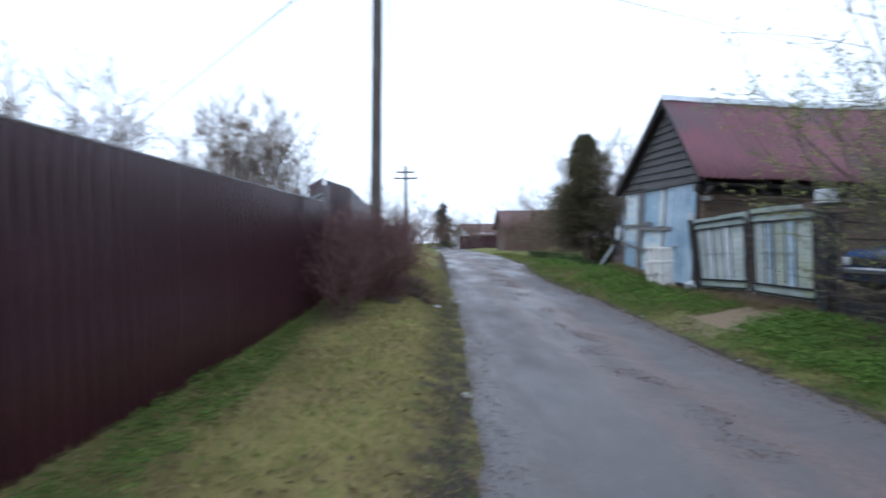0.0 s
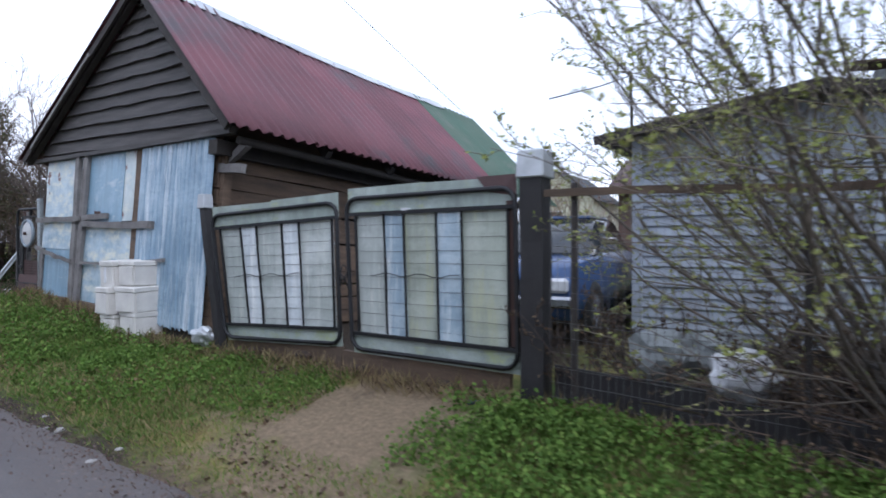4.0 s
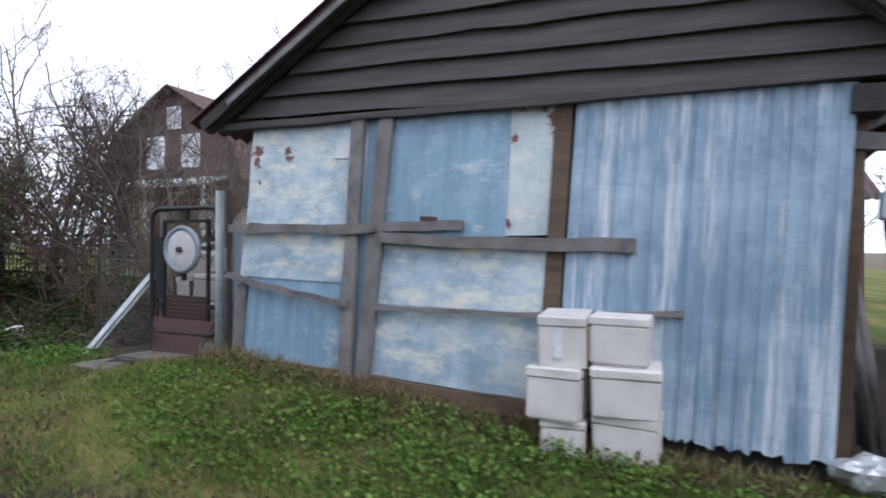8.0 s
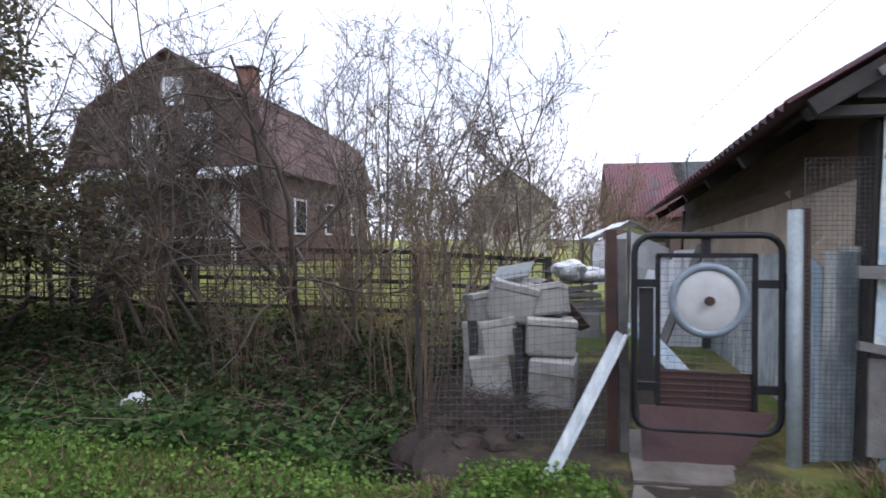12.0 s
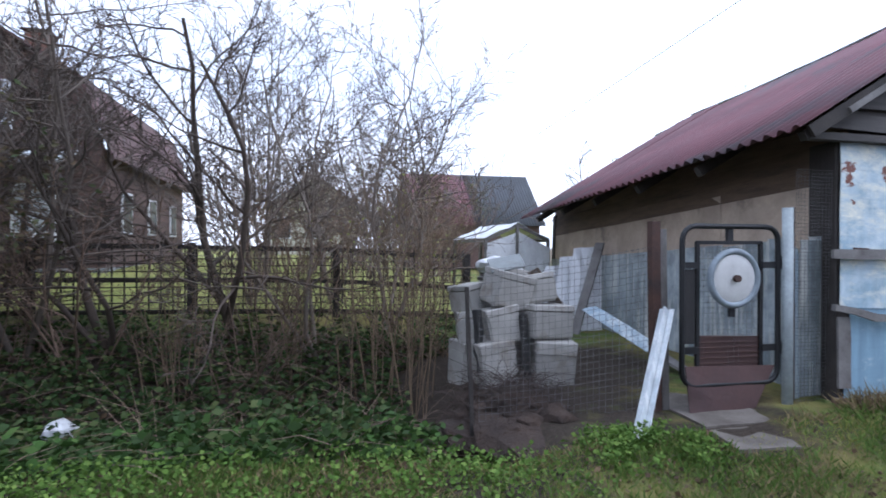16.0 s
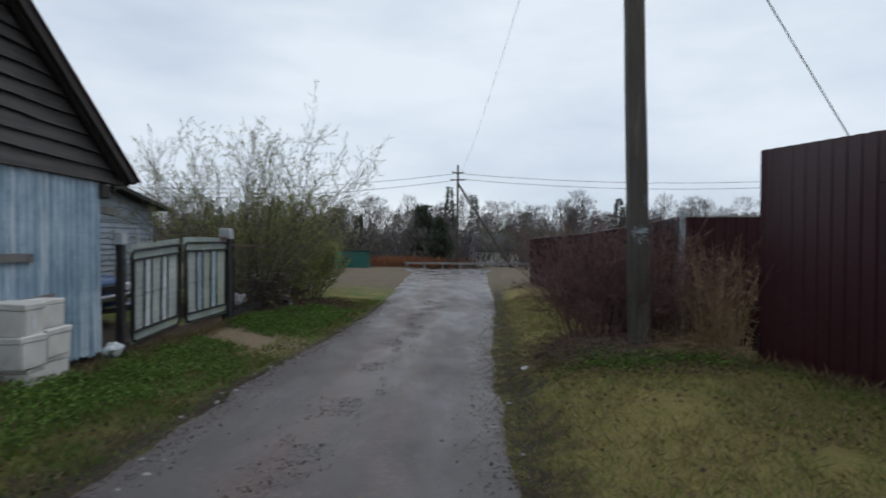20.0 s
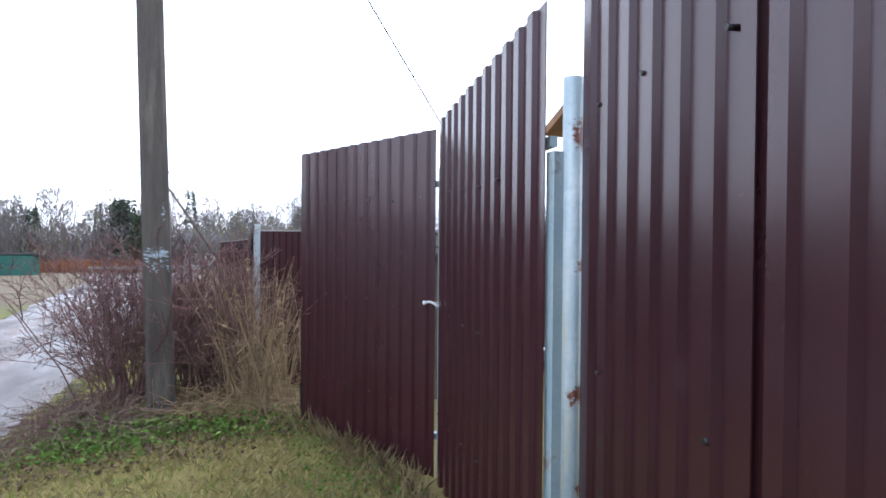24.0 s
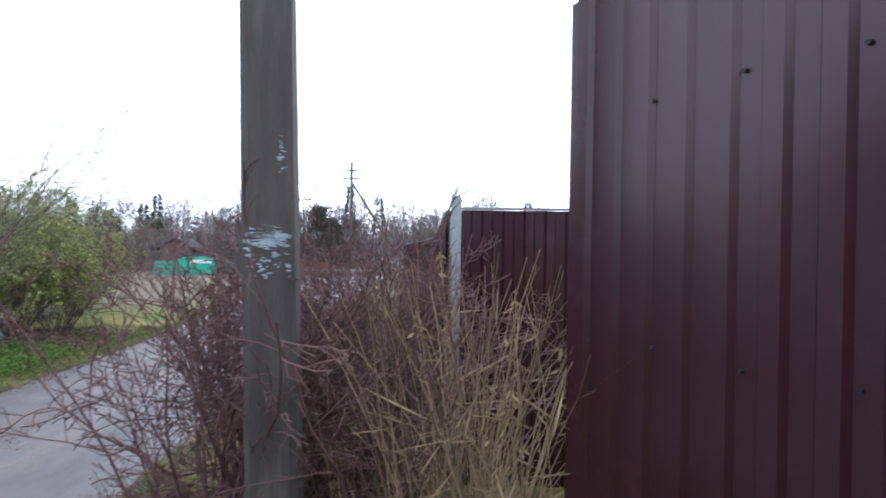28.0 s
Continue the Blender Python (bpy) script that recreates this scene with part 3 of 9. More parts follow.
def mesh_from(name, verts, faces, material, smooth=False):
    me = bpy.data.meshes.new(name)
    me.from_pydata(verts, [], faces)
    me.materials.append(M[material])
    if smooth:
        me.polygons.foreach_set("use_smooth", [True] * len(me.polygons))
    me.update()
    return me


# ---------------------------------------------------------------- lie of the land

ROAD_Z = ((-400, -4.0), (-60, -1.9), (-32, -1.0), (-15, -0.66), (0, -0.50), (5.5, -0.46), (8, -0.42), (11, -0.28), (14, -0.14), (17.7, 0.03), (20, 0.12), (30, 0.25), (60, 0.3), (400, 0.5))
LEFT_X = ((-400, -3.0), (-26, -1.5), (-12, -0.75), (0, -0.28), (2.5, -0.10), (4.5, 0.10), (8, 0.34), (11.5, 0.52), (14, 0.58), (17, 0.75), (20, 0.95), (30, 1.5), (60, 2.4), (400, 14.0))
RIGHT_X = ((-400, 4.0), (-26, 4.4), (-10, 3.8), (0, 3.40), (3, 3.42), (5, 3.5), (8, 3.68), (11, 3.70), (14, 3.48), (17, 3.6), (20, 3.95), (30, 4.5), (60, 5.6), (400, 19.0))
RISE_R = ((-400, 0.1), (-10, 0.10), (0, 0.12), (4, 0.17), (7, 0.33), (9.5, 0.26), (11.5, 0.155), (13, 0.24), (15, 0.34), (17, 0.14), (20, 0.10), (30, 0.1), (400, 0.1))
RISE_L = ((-400, 0.1), (-10, 0.15), (0, 0.20), (5, 0.22), (9, 0.32), (11, 0.43), (14, 0.36), (17, 0.25), (22, 0.2), (400, 0.2))


def tab(table, v):
    return float(np.interp(v, [a for a, _ in table], [b for _, b in table]))


def sstep(a, b, v):
    k = min(1.0, max(0.0, (v - a) / (b - a)))
    return k * k * (3 - 2 * k)


def road_z(x, y):
    """Height of the carriageway with its two worn tracks and holes."""
    l, r = tab(LEFT_X, y), tab(RIGHT_X, y)
    k = (x - l) / max(0.1, r - l)
    z = tab(ROAD_Z, y) + 0.03 * (1 - abs(2 * k - 1)) - 0.03 * math.exp(-((k - 0.24) / 0.10) ** 2) - 0.03 * math.exp(-((k - 0.72) / 0.10) ** 2)
    z += 0.012 * noise.noise((x * 1.3, y * 0.9, 0)) + 0.006 * noise.noise((x * 5, y * 5, 3))
    for px, py, rx, ry, d in ((2.45, 5.95, 0.32, 0.10, 0.045), (2.80, 5.42, 0.22, 0.12, 0.05), (2.6, 7.95, 0.22, 0.11, 0.03), (2.2, 4.3, 0.5, 0.10, 0.03), (1.3, 2.0, 0.4, 0.2, 0.02), (2.1, 10.4, 0.2, 0.5, 0.03), (1.7, 6.6, 0.25, 0.8, 0.03), (2.75, 3.4, 0.35, 0.16, 0.05), (2.3, 12.5, 0.3, 0.9, 0.025)):
        q = ((x - px) / rx) ** 2 + ((y - py) / ry) ** 2
        if q < 6:
            z -= d * math.exp(-q)
    return z


def land(x, y):
    """Height of the ground beside the road."""
    l, r, base = tab(LEFT_X, y), tab(RIGHT_X, y), tab(ROAD_Z, y)
    if l <= x <= r:
        edge = min(x - l, r - x)
        return base - 0.05 * sstep(0.0, 0.35, edge) + 0.006
    if x > r:
        d = x - r
        z = base + tab(RISE_R, y) * sstep(0.0, 2.0, d)
        if y > 16.4:
            # the ditch beside the lane
            along = sstep(17.5, 18.5, y) * (1 - sstep(27, 30, y))
            z -= along * (0.62 * sstep(5.3, 6.6, x) * (1 - sstep(7.8, 9.4, x)))
        z -= 0.62 * math.exp(-((x - 6.15) / 0.50) ** 2 - ((y - 18.0) / 0.33) ** 2)
        z += 0.45 * sstep(9.0, 17.0, x) * sstep(12, 20, y) + 0.30 * sstep(8.6, 11.0, x) * sstep(15, 18, y)
        z += 0.03 * noise.noise((x * 0.9, y * 0.9, 5)) + 0.012 * noise.noise((x * 4, y * 4, 7))
        return z
    d = l - x
    z = base + tab(RISE_L, y) * sstep(0.0, 0.95, d) * (1 - 0.35 * sstep(2.5, 6, d))
    z += 0.03 * noise.noise((x * 0.9, y * 0.9, 2)) + 0.012 * noise.noise((x * 4, y * 4, 4))
    return z


def spread(lo, hi, step, far):
    inner = list(np.arange(lo, hi + 1e-6, step))
    out, d, p = [], step, hi
    while p < far:
        d *= 1.45
        p += d
        out.append(p)
    pre, d, p = [], step, lo
    while p > -far:
        d *= 1.45
        p -= d
        pre.append(p)
    return pre[::-1] + inner + out


def build_ground():
    xs, ys = spread(-4.5, 10.5, 0.2, 1600), spread(-3.0, 24.0, 0.22, 1600)
    verts = [(x, y, land(x, y) if abs(y) < 390 else tab(ROAD_Z, y)) for y in ys for x in xs]
    nx = len(xs)
    faces = [(j * nx + i, j * nx + i + 1, (j + 1) * nx + i + 1, (j + 1) * nx + i) for j in range(len(ys) - 1) for i in range(nx - 1)]
    ob = new("ground", mesh_from("ground", verts, faces, "ground", True))
    tagged(ob, "uneven grassy ground with bare soil and dry patches", "ground", kind="structure")


def build_road():
    ys = list(np.arange(-34, 30, 0.16)) + list(np.arange(30, 120, 2.0))
    n = 26
    verts, faces = [], []
    for y in ys:
        l, r = tab(LEFT_X, y), tab(RIGHT_X, y)
        l += 0.14 * noise.noise((0.0, y * 0.8, 1)) + 0.05 * noise.noise((0.0, y * 3.1, 2))
        r += 0.16 * noise.noise((9.0, y * 0.8, 1)) + 0.06 * noise.noise((9.0, y * 3.1, 2))
        for i in range(n + 1):
            x = l + (r - l) * i / n
            z = road_z(x, y) + 0.012
            if i in (0, n):
                z -= 0.06
            verts.append((x, y, z))
    for j in range(len(ys) - 1):
        for i in range(n):
            a = j * (n + 1) + i
            faces.append((a, a + 1, a + n + 2, a + n + 1))
    ob = new("road", mesh_from("road", verts, faces, "road", True))
    tagged(ob, "worn grey asphalt lane with wet holes and gravel", "road", kind="structure")
    # the crossing street
    verts, faces = [], []
    xs = list(np.arange(-60, 61, 2.0))
    for x in xs:
        for k, y in enumerate((-34.5, -33.0, -30.5, -28.0, -26.5)):
            verts.append((x, y, tab(ROAD_Z, y) + (0.0 if k in (0, 4) else 0.05)))
    for i in range(len(xs) - 1):
        for k in range(4):
            a = i * 5 + k
            faces.append((a, a + 1, a + 6, a + 5))
    ob = new("road", mesh_from("road", verts, faces, "road", True))
    tagged(ob, "wet grey crossing street at the end of the lane", "road", kind="structure")


def ground_material():
    m, nt, bs = node_mat("ground")
    v = coords(nt)
    big = noise_fac(nt, v, 0.9, 6, 0.68, 0.43, 0.62)
    mid = noise_fac(nt, v, 2.6, 6, 0.6, 0.35, 0.65)
    fine = noise_fac(nt, v, 26, 6, 0.7, 0.3, 0.7)
    green = blend(nt, mid, (0.095, 0.15, 0.034), (0.125, 0.15, 0.045))
    dry = blend(nt, mid, (0.30, 0.245, 0.09), (0.215, 0.178, 0.068))
    col = blend(nt, big, green, dry)
    sep = nt.nodes.new("ShaderNodeSeparateXYZ")
    nt.links.new(v, sep.inputs["Vector"])

    def band(out, a, b):
        r = nt.nodes.new("ShaderNodeMapRange")
        r.inputs["From Min"].default_value, r.inputs["From Max"].default_value = a, b
        nt.links.new(out, r.inputs["Value"])
        return r.outputs["Result"]

    def times(a, b):
        q = nt.nodes.new("ShaderNodeMath")
        q.operation = "MULTIPLY"
        for k, w in ((0, a), (1, b)):
            if isinstance(w, (int, float)):
                q.inputs[k].default_value = w
            else:
                nt.links.new(w, q.inputs[k])
        return q.outputs[0]
    # the left bank is drier than the right one
    col = blend(nt, times(band(sep.outputs["X"], 2.0, 0.0), noise_fac(nt, v, 2.6, 6, 0.6, 0.2, 0.5)), col, dry)

    def blot(cx, cy, rad, soft, sx=1.0):
        c = nt.nodes.new("ShaderNodeVectorMath")
        c.operation = "SUBTRACT"
        c.inputs[1].default_value = (cx, cy, 0)
        nt.links.new(v, c.inputs[0])
        s = nt.nodes.new("ShaderNodeVectorMath")
        s.operation = "MULTIPLY"
        s.inputs[1].default_value = (sx, 1, 0)
        nt.links.new(c.outputs[0], s.inputs[0])
        ln = nt.nodes.new("ShaderNodeVectorMath")
        ln.operation = "LENGTH"
        nt.links.new(s.outputs[0], ln.inputs[0])
        wob = nt.nodes.new("ShaderNodeMath")
        wob.operation = "MULTIPLY_ADD"
        wob.inputs[1].default_value = -0.7
        nt.links.new(mid, wob.inputs[0])
        nt.links.new(ln.outputs["Value"], wob.inputs[2])
        return band(wob.outputs[0], rad, rad - soft)
    soil = blend(nt, fine, (0.075, 0.058, 0.046), (0.042, 0.034, 0.028))

    def strip(x0, slope, half):
        """Bare soil along one edge of the lane."""
        line = nt.nodes.new("ShaderNodeMath")
        line.operation = "MULTIPLY_ADD"
        line.inputs[1].default_value = -slope
        nt.links.new(sep.outputs["Y"], line.inputs[0])
        nt.links.new(sep.outputs["X"], line.inputs[2])
        off = nt.nodes.new("ShaderNodeMath")
        off.operation = "SUBTRACT"
        off.inputs[1].default_value = x0
        nt.links.new(line.outputs[0], off.inputs[0])
        ab = nt.nodes.new("ShaderNodeMath")
        ab.operation = "ABSOLUTE"
        nt.links.new(off.outputs[0], ab.inputs[0])
        wob = nt.nodes.new("ShaderNodeMath")
        wob.operation = "MULTIPLY_ADD"
        wob.inputs[1].default_value = -0.45
        nt.links.new(noise_fac(nt, v, 3.4, 6, 0.65, 0.3, 0.7), wob.inputs[0])
        nt.links.new(ab.outputs[0], wob.inputs[2])
        return band(wob.outputs[0], half, half - 0.3)
    for x0, slope, half in ((-0.30, 0.06, 0.16), (3.18, 0.035, 0.20)):
        col = blend(nt, strip(x0, slope, half), col, soil)
    # trodden earth at the crossing
    far = times(band(sep.outputs["Y"], -3.0, -8.0), 0.95)
    col = blend(nt, far, col, blend(nt, mid, (0.20, 0.16, 0.115), (0.13, 0.10, 0.075)))
    # the lawn behind the garden fence
    lawn = times(band(sep.outputs["X"], 10.1, 10.5), band(sep.outputs["Y"], 13.5, 15.0))
    col = blend(nt, lawn, col, blend(nt, mid, (0.27, 0.31, 0.08), (0.34, 0.32, 0.11)))
    sand = blend(nt, fine, (0.31, 0.235, 0.155), (0.20, 0.15, 0.10))
    col = blend(nt, blot(4.7, 7.85, 0.85, 0.55, 0.8), col, sand)
    for cx, cy, rad, sx in ((7.2, 18.5, 2.2, 0.9), (7.0, 22.5, 2.6, 0.8), (8.2, 20.4, 1.5, 0.9), (-1.3, 10.4, 0.9, 1.0), (-2.0, 8.5, 1.2, 1.5), (6.8, 4.5, 1.7, 1.0), (6.6, 2.4, 1.2, 0.9), (5.1, 1.3, 1.35, 0.9), (8.6, 9.5, 2.6, 0.8), (7.8, 16.4, 0.9, 0.7), (5.5, 16.35, 0.62, 0.8)):
        col = blend(nt, blot(cx, cy, rad, 0.7, sx), col, soil)
    nt.links.new(blend(nt, times(fine, 0.28), col, (0.03, 0.03, 0.016)), bs.inputs["Base Color"])
    bs.inputs["Roughness"].default_value = 0.95
    bs.inputs["Specular IOR Level"].default_value = 0.15
    bump_to(nt, bs, fine, 0.8, 0.02)
    return m


def road_material():
    m, nt, bs = node_mat("road")
    v = coords(nt)
    sv = coords(nt, (1.6, 0.25, 1))
    big = noise_fac(nt, v, 0.8, 6, 0.6, 0.35, 0.65)
    track = noise_fac(nt, sv, 1.1, 4, 0.55, 0.40, 0.62)
    grit = noise_fac(nt, v, 55, 6, 0.75, 0.35, 0.65)
    chips = noise_fac(nt, v, 16, 3, 0.6, 0.62, 0.72)
    col = blend(nt, big, (0.082, 0.069, 0.069), (0.14, 0.12, 0.115))
    col = blend(nt, track, col, (0.125, 0.105, 0.098))
    sepx = nt.nodes.new("ShaderNodeSeparateXYZ")
    wob = nt.nodes.new("ShaderNodeVectorMath")
    wob.operation = "ADD"
    wn2 = nt.nodes.new("ShaderNodeTexNoise")
    wn2.inputs["Scale"].default_value = 1.4
    wn2.inputs["Detail"].default_value = 6
    nt.links.new(v, wn2.inputs["Vector"])
    nt.links.new(v, wob.inputs[0])
    nt.links.new(wn2.outputs["Color"], wob.inputs[1])
    nt.links.new(wob.outputs[0], sepx.inputs["Vector"])
    for cx, half, c in ((2.85, 0.42, (0.24, 0.145, 0.115)), (4.05, 0.5, (0.12, 0.085, 0.068)), (2.15, 0.30, (0.22, 0.15, 0.125)), (0.95, 0.42, (0.15, 0.12, 0.10))):
        d = nt.nodes.new("ShaderNodeMath")
        d.operation = "SUBTRACT"
        d.inputs[1].default_value = cx
        nt.links.new(sepx.outputs["X"], d.inputs[0])
        ab = nt.nodes.new("ShaderNodeMath")
        ab.operation = "ABSOLUTE"
        nt.links.new(d.outputs[0], ab.inputs[0])
        mr = nt.nodes.new("ShaderNodeMapRange")
        mr.inputs["From Min"].default_value, mr.inputs["From Max"].default_value = half, 0.0
        mr.inputs["To Max"].default_value = 1.0
        nt.links.new(ab.outputs[0], mr.inputs["Value"])
        gr = nt.nodes.new("ShaderNodeMath")
        gr.operation = "MULTIPLY"
        nt.links.new(mr.outputs["Result"], gr.inputs[0])
        nt.links.new(noise_fac(nt, v, 22, 4, 0.7, 0.36, 0.58), gr.inputs[1])
        col = blend(nt, gr.outputs[0], col, c)
    col = blend(nt, grit, col, (0.085, 0.082, 0.085))
    q = nt.nodes.new("ShaderNodeMath")
    q.operation = "MULTIPLY"
    q.inputs[1].default_value = 0.4
    nt.links.new(chips, q.inputs[0])
    col = blend(nt, q.outputs[0], col, (0.27, 0.22, 0.20))
    nt.links.new(col, bs.inputs["Base Color"])
    wet = noise_fac(nt, coords(nt, (1.2, 0.35, 1)), 0.9, 5, 0.6, 0.38, 0.64)
    r = nt.nodes.new("ShaderNodeMapRange")
    r.inputs["To Min"].default_value, r.inputs["To Max"].default_value = 0.36, 0.80
    nt.links.new(wet, r.inputs["Value"])
    # standing wet near the crossing
    sy = nt.nodes.new("ShaderNodeSeparateXYZ")
    nt.links.new(v, sy.inputs["Vector"])
    far = nt.nodes.new("ShaderNodeMapRange")
    far.inputs["From Min"].default_value, far.inputs["From Max"].default_value = -3.0, -14.0
    nt.links.new(sy.outputs["Y"], far.inputs["Value"])
    spots = nt.nodes.new("ShaderNodeMath")
    spots.operation = "MULTIPLY"
    nt.links.new(far.outputs["Result"], spots.inputs[0])
    nt.links.new(noise_fac(nt, v, 0.9, 5, 0.6, 0.42, 0.56), spots.inputs[1])
    rm = nt.nodes.new("ShaderNodeMix")
    nt.links.new(spots.outputs[0], rm.inputs[0])
    nt.links.new(r.outputs["Result"], rm.inputs[2])
    rm.inputs[3].default_value = 0.12
    nt.links.new(rm.outputs[0], bs.inputs["Roughness"])
    bump_to(nt, bs, grit, 0.5, 0.008)
    return m


M["ground"] = ground_material()
M["road"] = road_material()
build_ground()
build_road()

# ---------------------------------------------------------------- the old barn
# It leans: its own axes are u along the front, v into the depth, w up.
BARN = Matrix(((0.05627, 0.99716, 0.05002, 5.50), (0.99713, -0.05358, -0.05350, 10.67), (0.05067, -0.05288, 0.99731, 0.03), (0, 0, 0, 1)))
DEEP = 6.3
FRONT = -0.25
APEX = (1.78, 4.17)
EAVE_R, EAVE_L = (-0.40, 2.24), (4.94, 2.07)


def gable_w(u):
    """Height of the roof's underside over the front at u."""
    if u < APEX[0]:
        k = (u - EAVE_R[0]) / (APEX[0] - EAVE_R[0])
        return EAVE_R[1] + (APEX[1] - EAVE_R[1]) * k
    k = (u - EAVE_L[0]) / (APEX[0] - EAVE_L[0])
    return EAVE_L[1] + (APEX[1] - EAVE_L[1]) * k


def ridge_w(v):
    """The ridge sags a little in the middle."""
    return APEX[1] - 0.07 * math.sin(math.pi * min(1.0, max(0.0, v / DEEP)))


def build_barn():
    rng = random.Random(4)
    barn = thing("barn", BARN, "leaning old wooden barn with dark siding and red corrugated roof", "barn")
    N = (0, -1, 0)
    # inner walls close the barn
    for name, lo, hi in (("back_wall", (-0.02, DEEP - 0.12, -0.5), (4.5, DEEP, 2.1)), ("front_lining", (0.02, 0.06, -0.3), (4.46, 0.10, 2.16))):
        part(name, box(B(), lo, hi), "dark_wood", barn)
    # gable siding, lapped boards
    w, n = 2.15, 0
    while w < APEX[1] - 0.1:
        h = rng.uniform(0.165, 0.19)
        tops = w + h
        us = [u / 100 for u in range(-60, 500)]
        inside = [u for u in us if gable_w(u) > w + 0.1]
        if not inside:
            break
        lo_u, hi_u = max(inside[0], -0.33), min(inside[-1], 4.90)
        ins2 = [u for u in us if gable_w(u) > tops]
        lo2, hi2 = (ins2[0], ins2[-1]) if ins2 else (APEX[0] - 0.05, APEX[0] + 0.05)
        lo2, hi2 = max(lo2, -0.33), min(hi2, 4.90)
        bm = B()
        segs = 10
        rows = []
        for i in range(segs + 1):
            k = i / segs
            ub, ut = lo_u + (hi_u - lo_u) * k, lo2 + (hi2 - lo2) * k
            lean = -0.03 * (ub / 4.5) if n < 1 else -0.02 * (ub / 4.5)
            z0 = w + lean + rng.uniform(-0.011, 0.011)
            z1 = tops + 0.02 + lean
            rows.append([bm.verts.new(p) for p in ((ub, -0.062 + rng.uniform(-0.008, 0.008), z0), (ub, -0.030, z0), (ut, 0.012, z1), (ut, -0.012, z1))])
        for r0, r1 in zip(rows, rows[1:]):
            for j in range(4):
                bm.faces.new((r0[j], r1[j], r1[(j + 1) % 4], r0[(j + 1) % 4]))
        bm.faces.new(rows[0])
        bm.faces.new(rows[-1][::-1])
        bmesh.ops.recalc_face_normals(bm, faces=bm.faces)
        part("siding_board", bm, "siding", barn)
        w, n = tops, n + 1
    # drip board under the siding
    part("drip_board", beam(B(), (-0.34, -0.075, 2.175), (4.88, -0.065, 2.03), 0.07, 0.055, jit=0.006, segs=10, rng=rng), "siding", barn)
    # barge boards along the verge and their soffit battens
    for a, b in ((EAVE_R, APEX), (APEX, EAVE_L)):
        part("barge_board", beam(B(), (a[0], -0.205, a[1] - 0.045), (b[0], -0.205, b[1] - 0.045), 0.03, 0.10, jit=0.004, segs=6, rng=rng), "dark_wood", barn)
        part("rafter", beam(B(), (a[0], -0.13, a[1] - 0.07), (b[0], -0.13, b[1] - 0.07), 0.07, 0.08, jit=0.004, segs=4, rng=rng), "dark_wood", barn)
        for i in range(7):
            k = (i + 0.5) / 7
            c = (a[0] + (b[0] - a[0]) * k, a[1] + (b[1] - a[1]) * k - 0.03)
            part("batten", beam(B(), (c[0], -0.22, c[1]), (c[0], DEEP, c[1] - 0.03), 0.05, 0.03, jit=0.002, segs=2, rng=rng), "dark_wood", barn)
    lo, hi = 0.10, 0.66
    q = lambda k: (EAVE_L[0] + (APEX[0] - EAVE_L[0]) * k, -0.235, EAVE_L[1] + (APEX[1] - EAVE_L[1]) * k - 0.075)
    part("cover_strip", beam(B(), q(lo), q(hi), 0.018, 0.05, jit=0.003, segs=5, rng=rng), "grey_wood", barn, "pale grey weathered cover strip")
    # rafters in the depth
    for i in range(1, 6):
        v = i * 1.18
        peak = (APEX[0], ridge_w(v))
        for a, b in ((EAVE_R, peak), (peak, EAVE_L)):
            part("rafter", beam(B(), (a[0], v, a[1] - 0.10), (b[0], v, b[1] - 0.10), 0.08, 0.10, jit=0.004, segs=2, rng=rng), "dark_wood", barn)
    # roof sheets
    for side, (ea, ap) in enumerate(((EAVE_R, APEX), (EAVE_L, APEX))):
        rows = 1
        cols = 7 if side == 0 else 6
        step = (DEEP + (1.15 if side == 0 else 0.1) - FRONT) / cols
        for r in range(rows):
            for c in range(cols):
                peak = ridge_w(FRONT + (c + 0.5) * step)
                slope = Vector((ea[0] - ap[0], 0, ea[1] - peak))
                ln = slope.length
                nrm = Vector((slope.z, 0, -slope.x)).normalized()
                if nrm.z < 0:
                    nrm = -nrm
                d0, d1 = r * ln / rows - (0.06 if r else 0), (r + 1) * ln / rows + (0.10 if r == rows - 1 else 0.0)
                start = Vector((ap[0], FRONT + c * step, peak)) + slope.normalized() * d0 + nrm * (0.045 - 0.012 * r + (0.004 if c % 2 else 0))
                bm = B()
                wave_sheet(bm, start, (0, 1, 0), slope, nrm, step + 0.10, d1 - d0 + rng.uniform(-0.02, 0.03), sine_section(0.15, 0.022), 0.007, 3, 0.004, rng=rng)
                colour = "green_roof" if (side == 0 and c >= 5) else "red_roof"
                part("roof_sheet", bm, colour, barn)
    # ridge strip
    for c in range(4):
        v0 = -0.28 + c * 1.6
        bm = B()
        rw0, rw1 = ridge_w(v0), ridge_w(v0 + 1.66)
        plate(bm, ((APEX[0] - 0.17, v0, rw0 - 0.05), (APEX[0] + 0.005, v0, rw0 + 0.098), (APEX[0] + 0.005, v0 + 1.66, rw1 + 0.098), (APEX[0] - 0.17, v0 + 1.66, rw1 - 0.05)), 0.006, (-0.6, 0, 0.8), 0.012, rng, 1, 5)
        part("ridge_strip", bm, "zinc", barn, "pale zinc ridge strip")
    # side wall towards the yard: logs and boards
    w = 0.0
    i = 0
    while w < 2.45:
        h = rng.uniform(0.16, 0.20)
        part("wall_board", beam(B(), (0.10, 0.02, w + h / 2), (0.10, DEEP, w + h / 2 + rng.uniform(-0.03, 0.03)), 0.10, h - 0.014, jit=0.008, segs=5, rng=rng), "brown_wood", barn)
        w += h
        i += 1
    part("wall_plate", beam(B(), (0.0, -0.1, 2.02), (0.0, DEEP, 2.02), 0.16, 0.16, jit=0.006, segs=4, rng=rng), "dark_wood", barn)
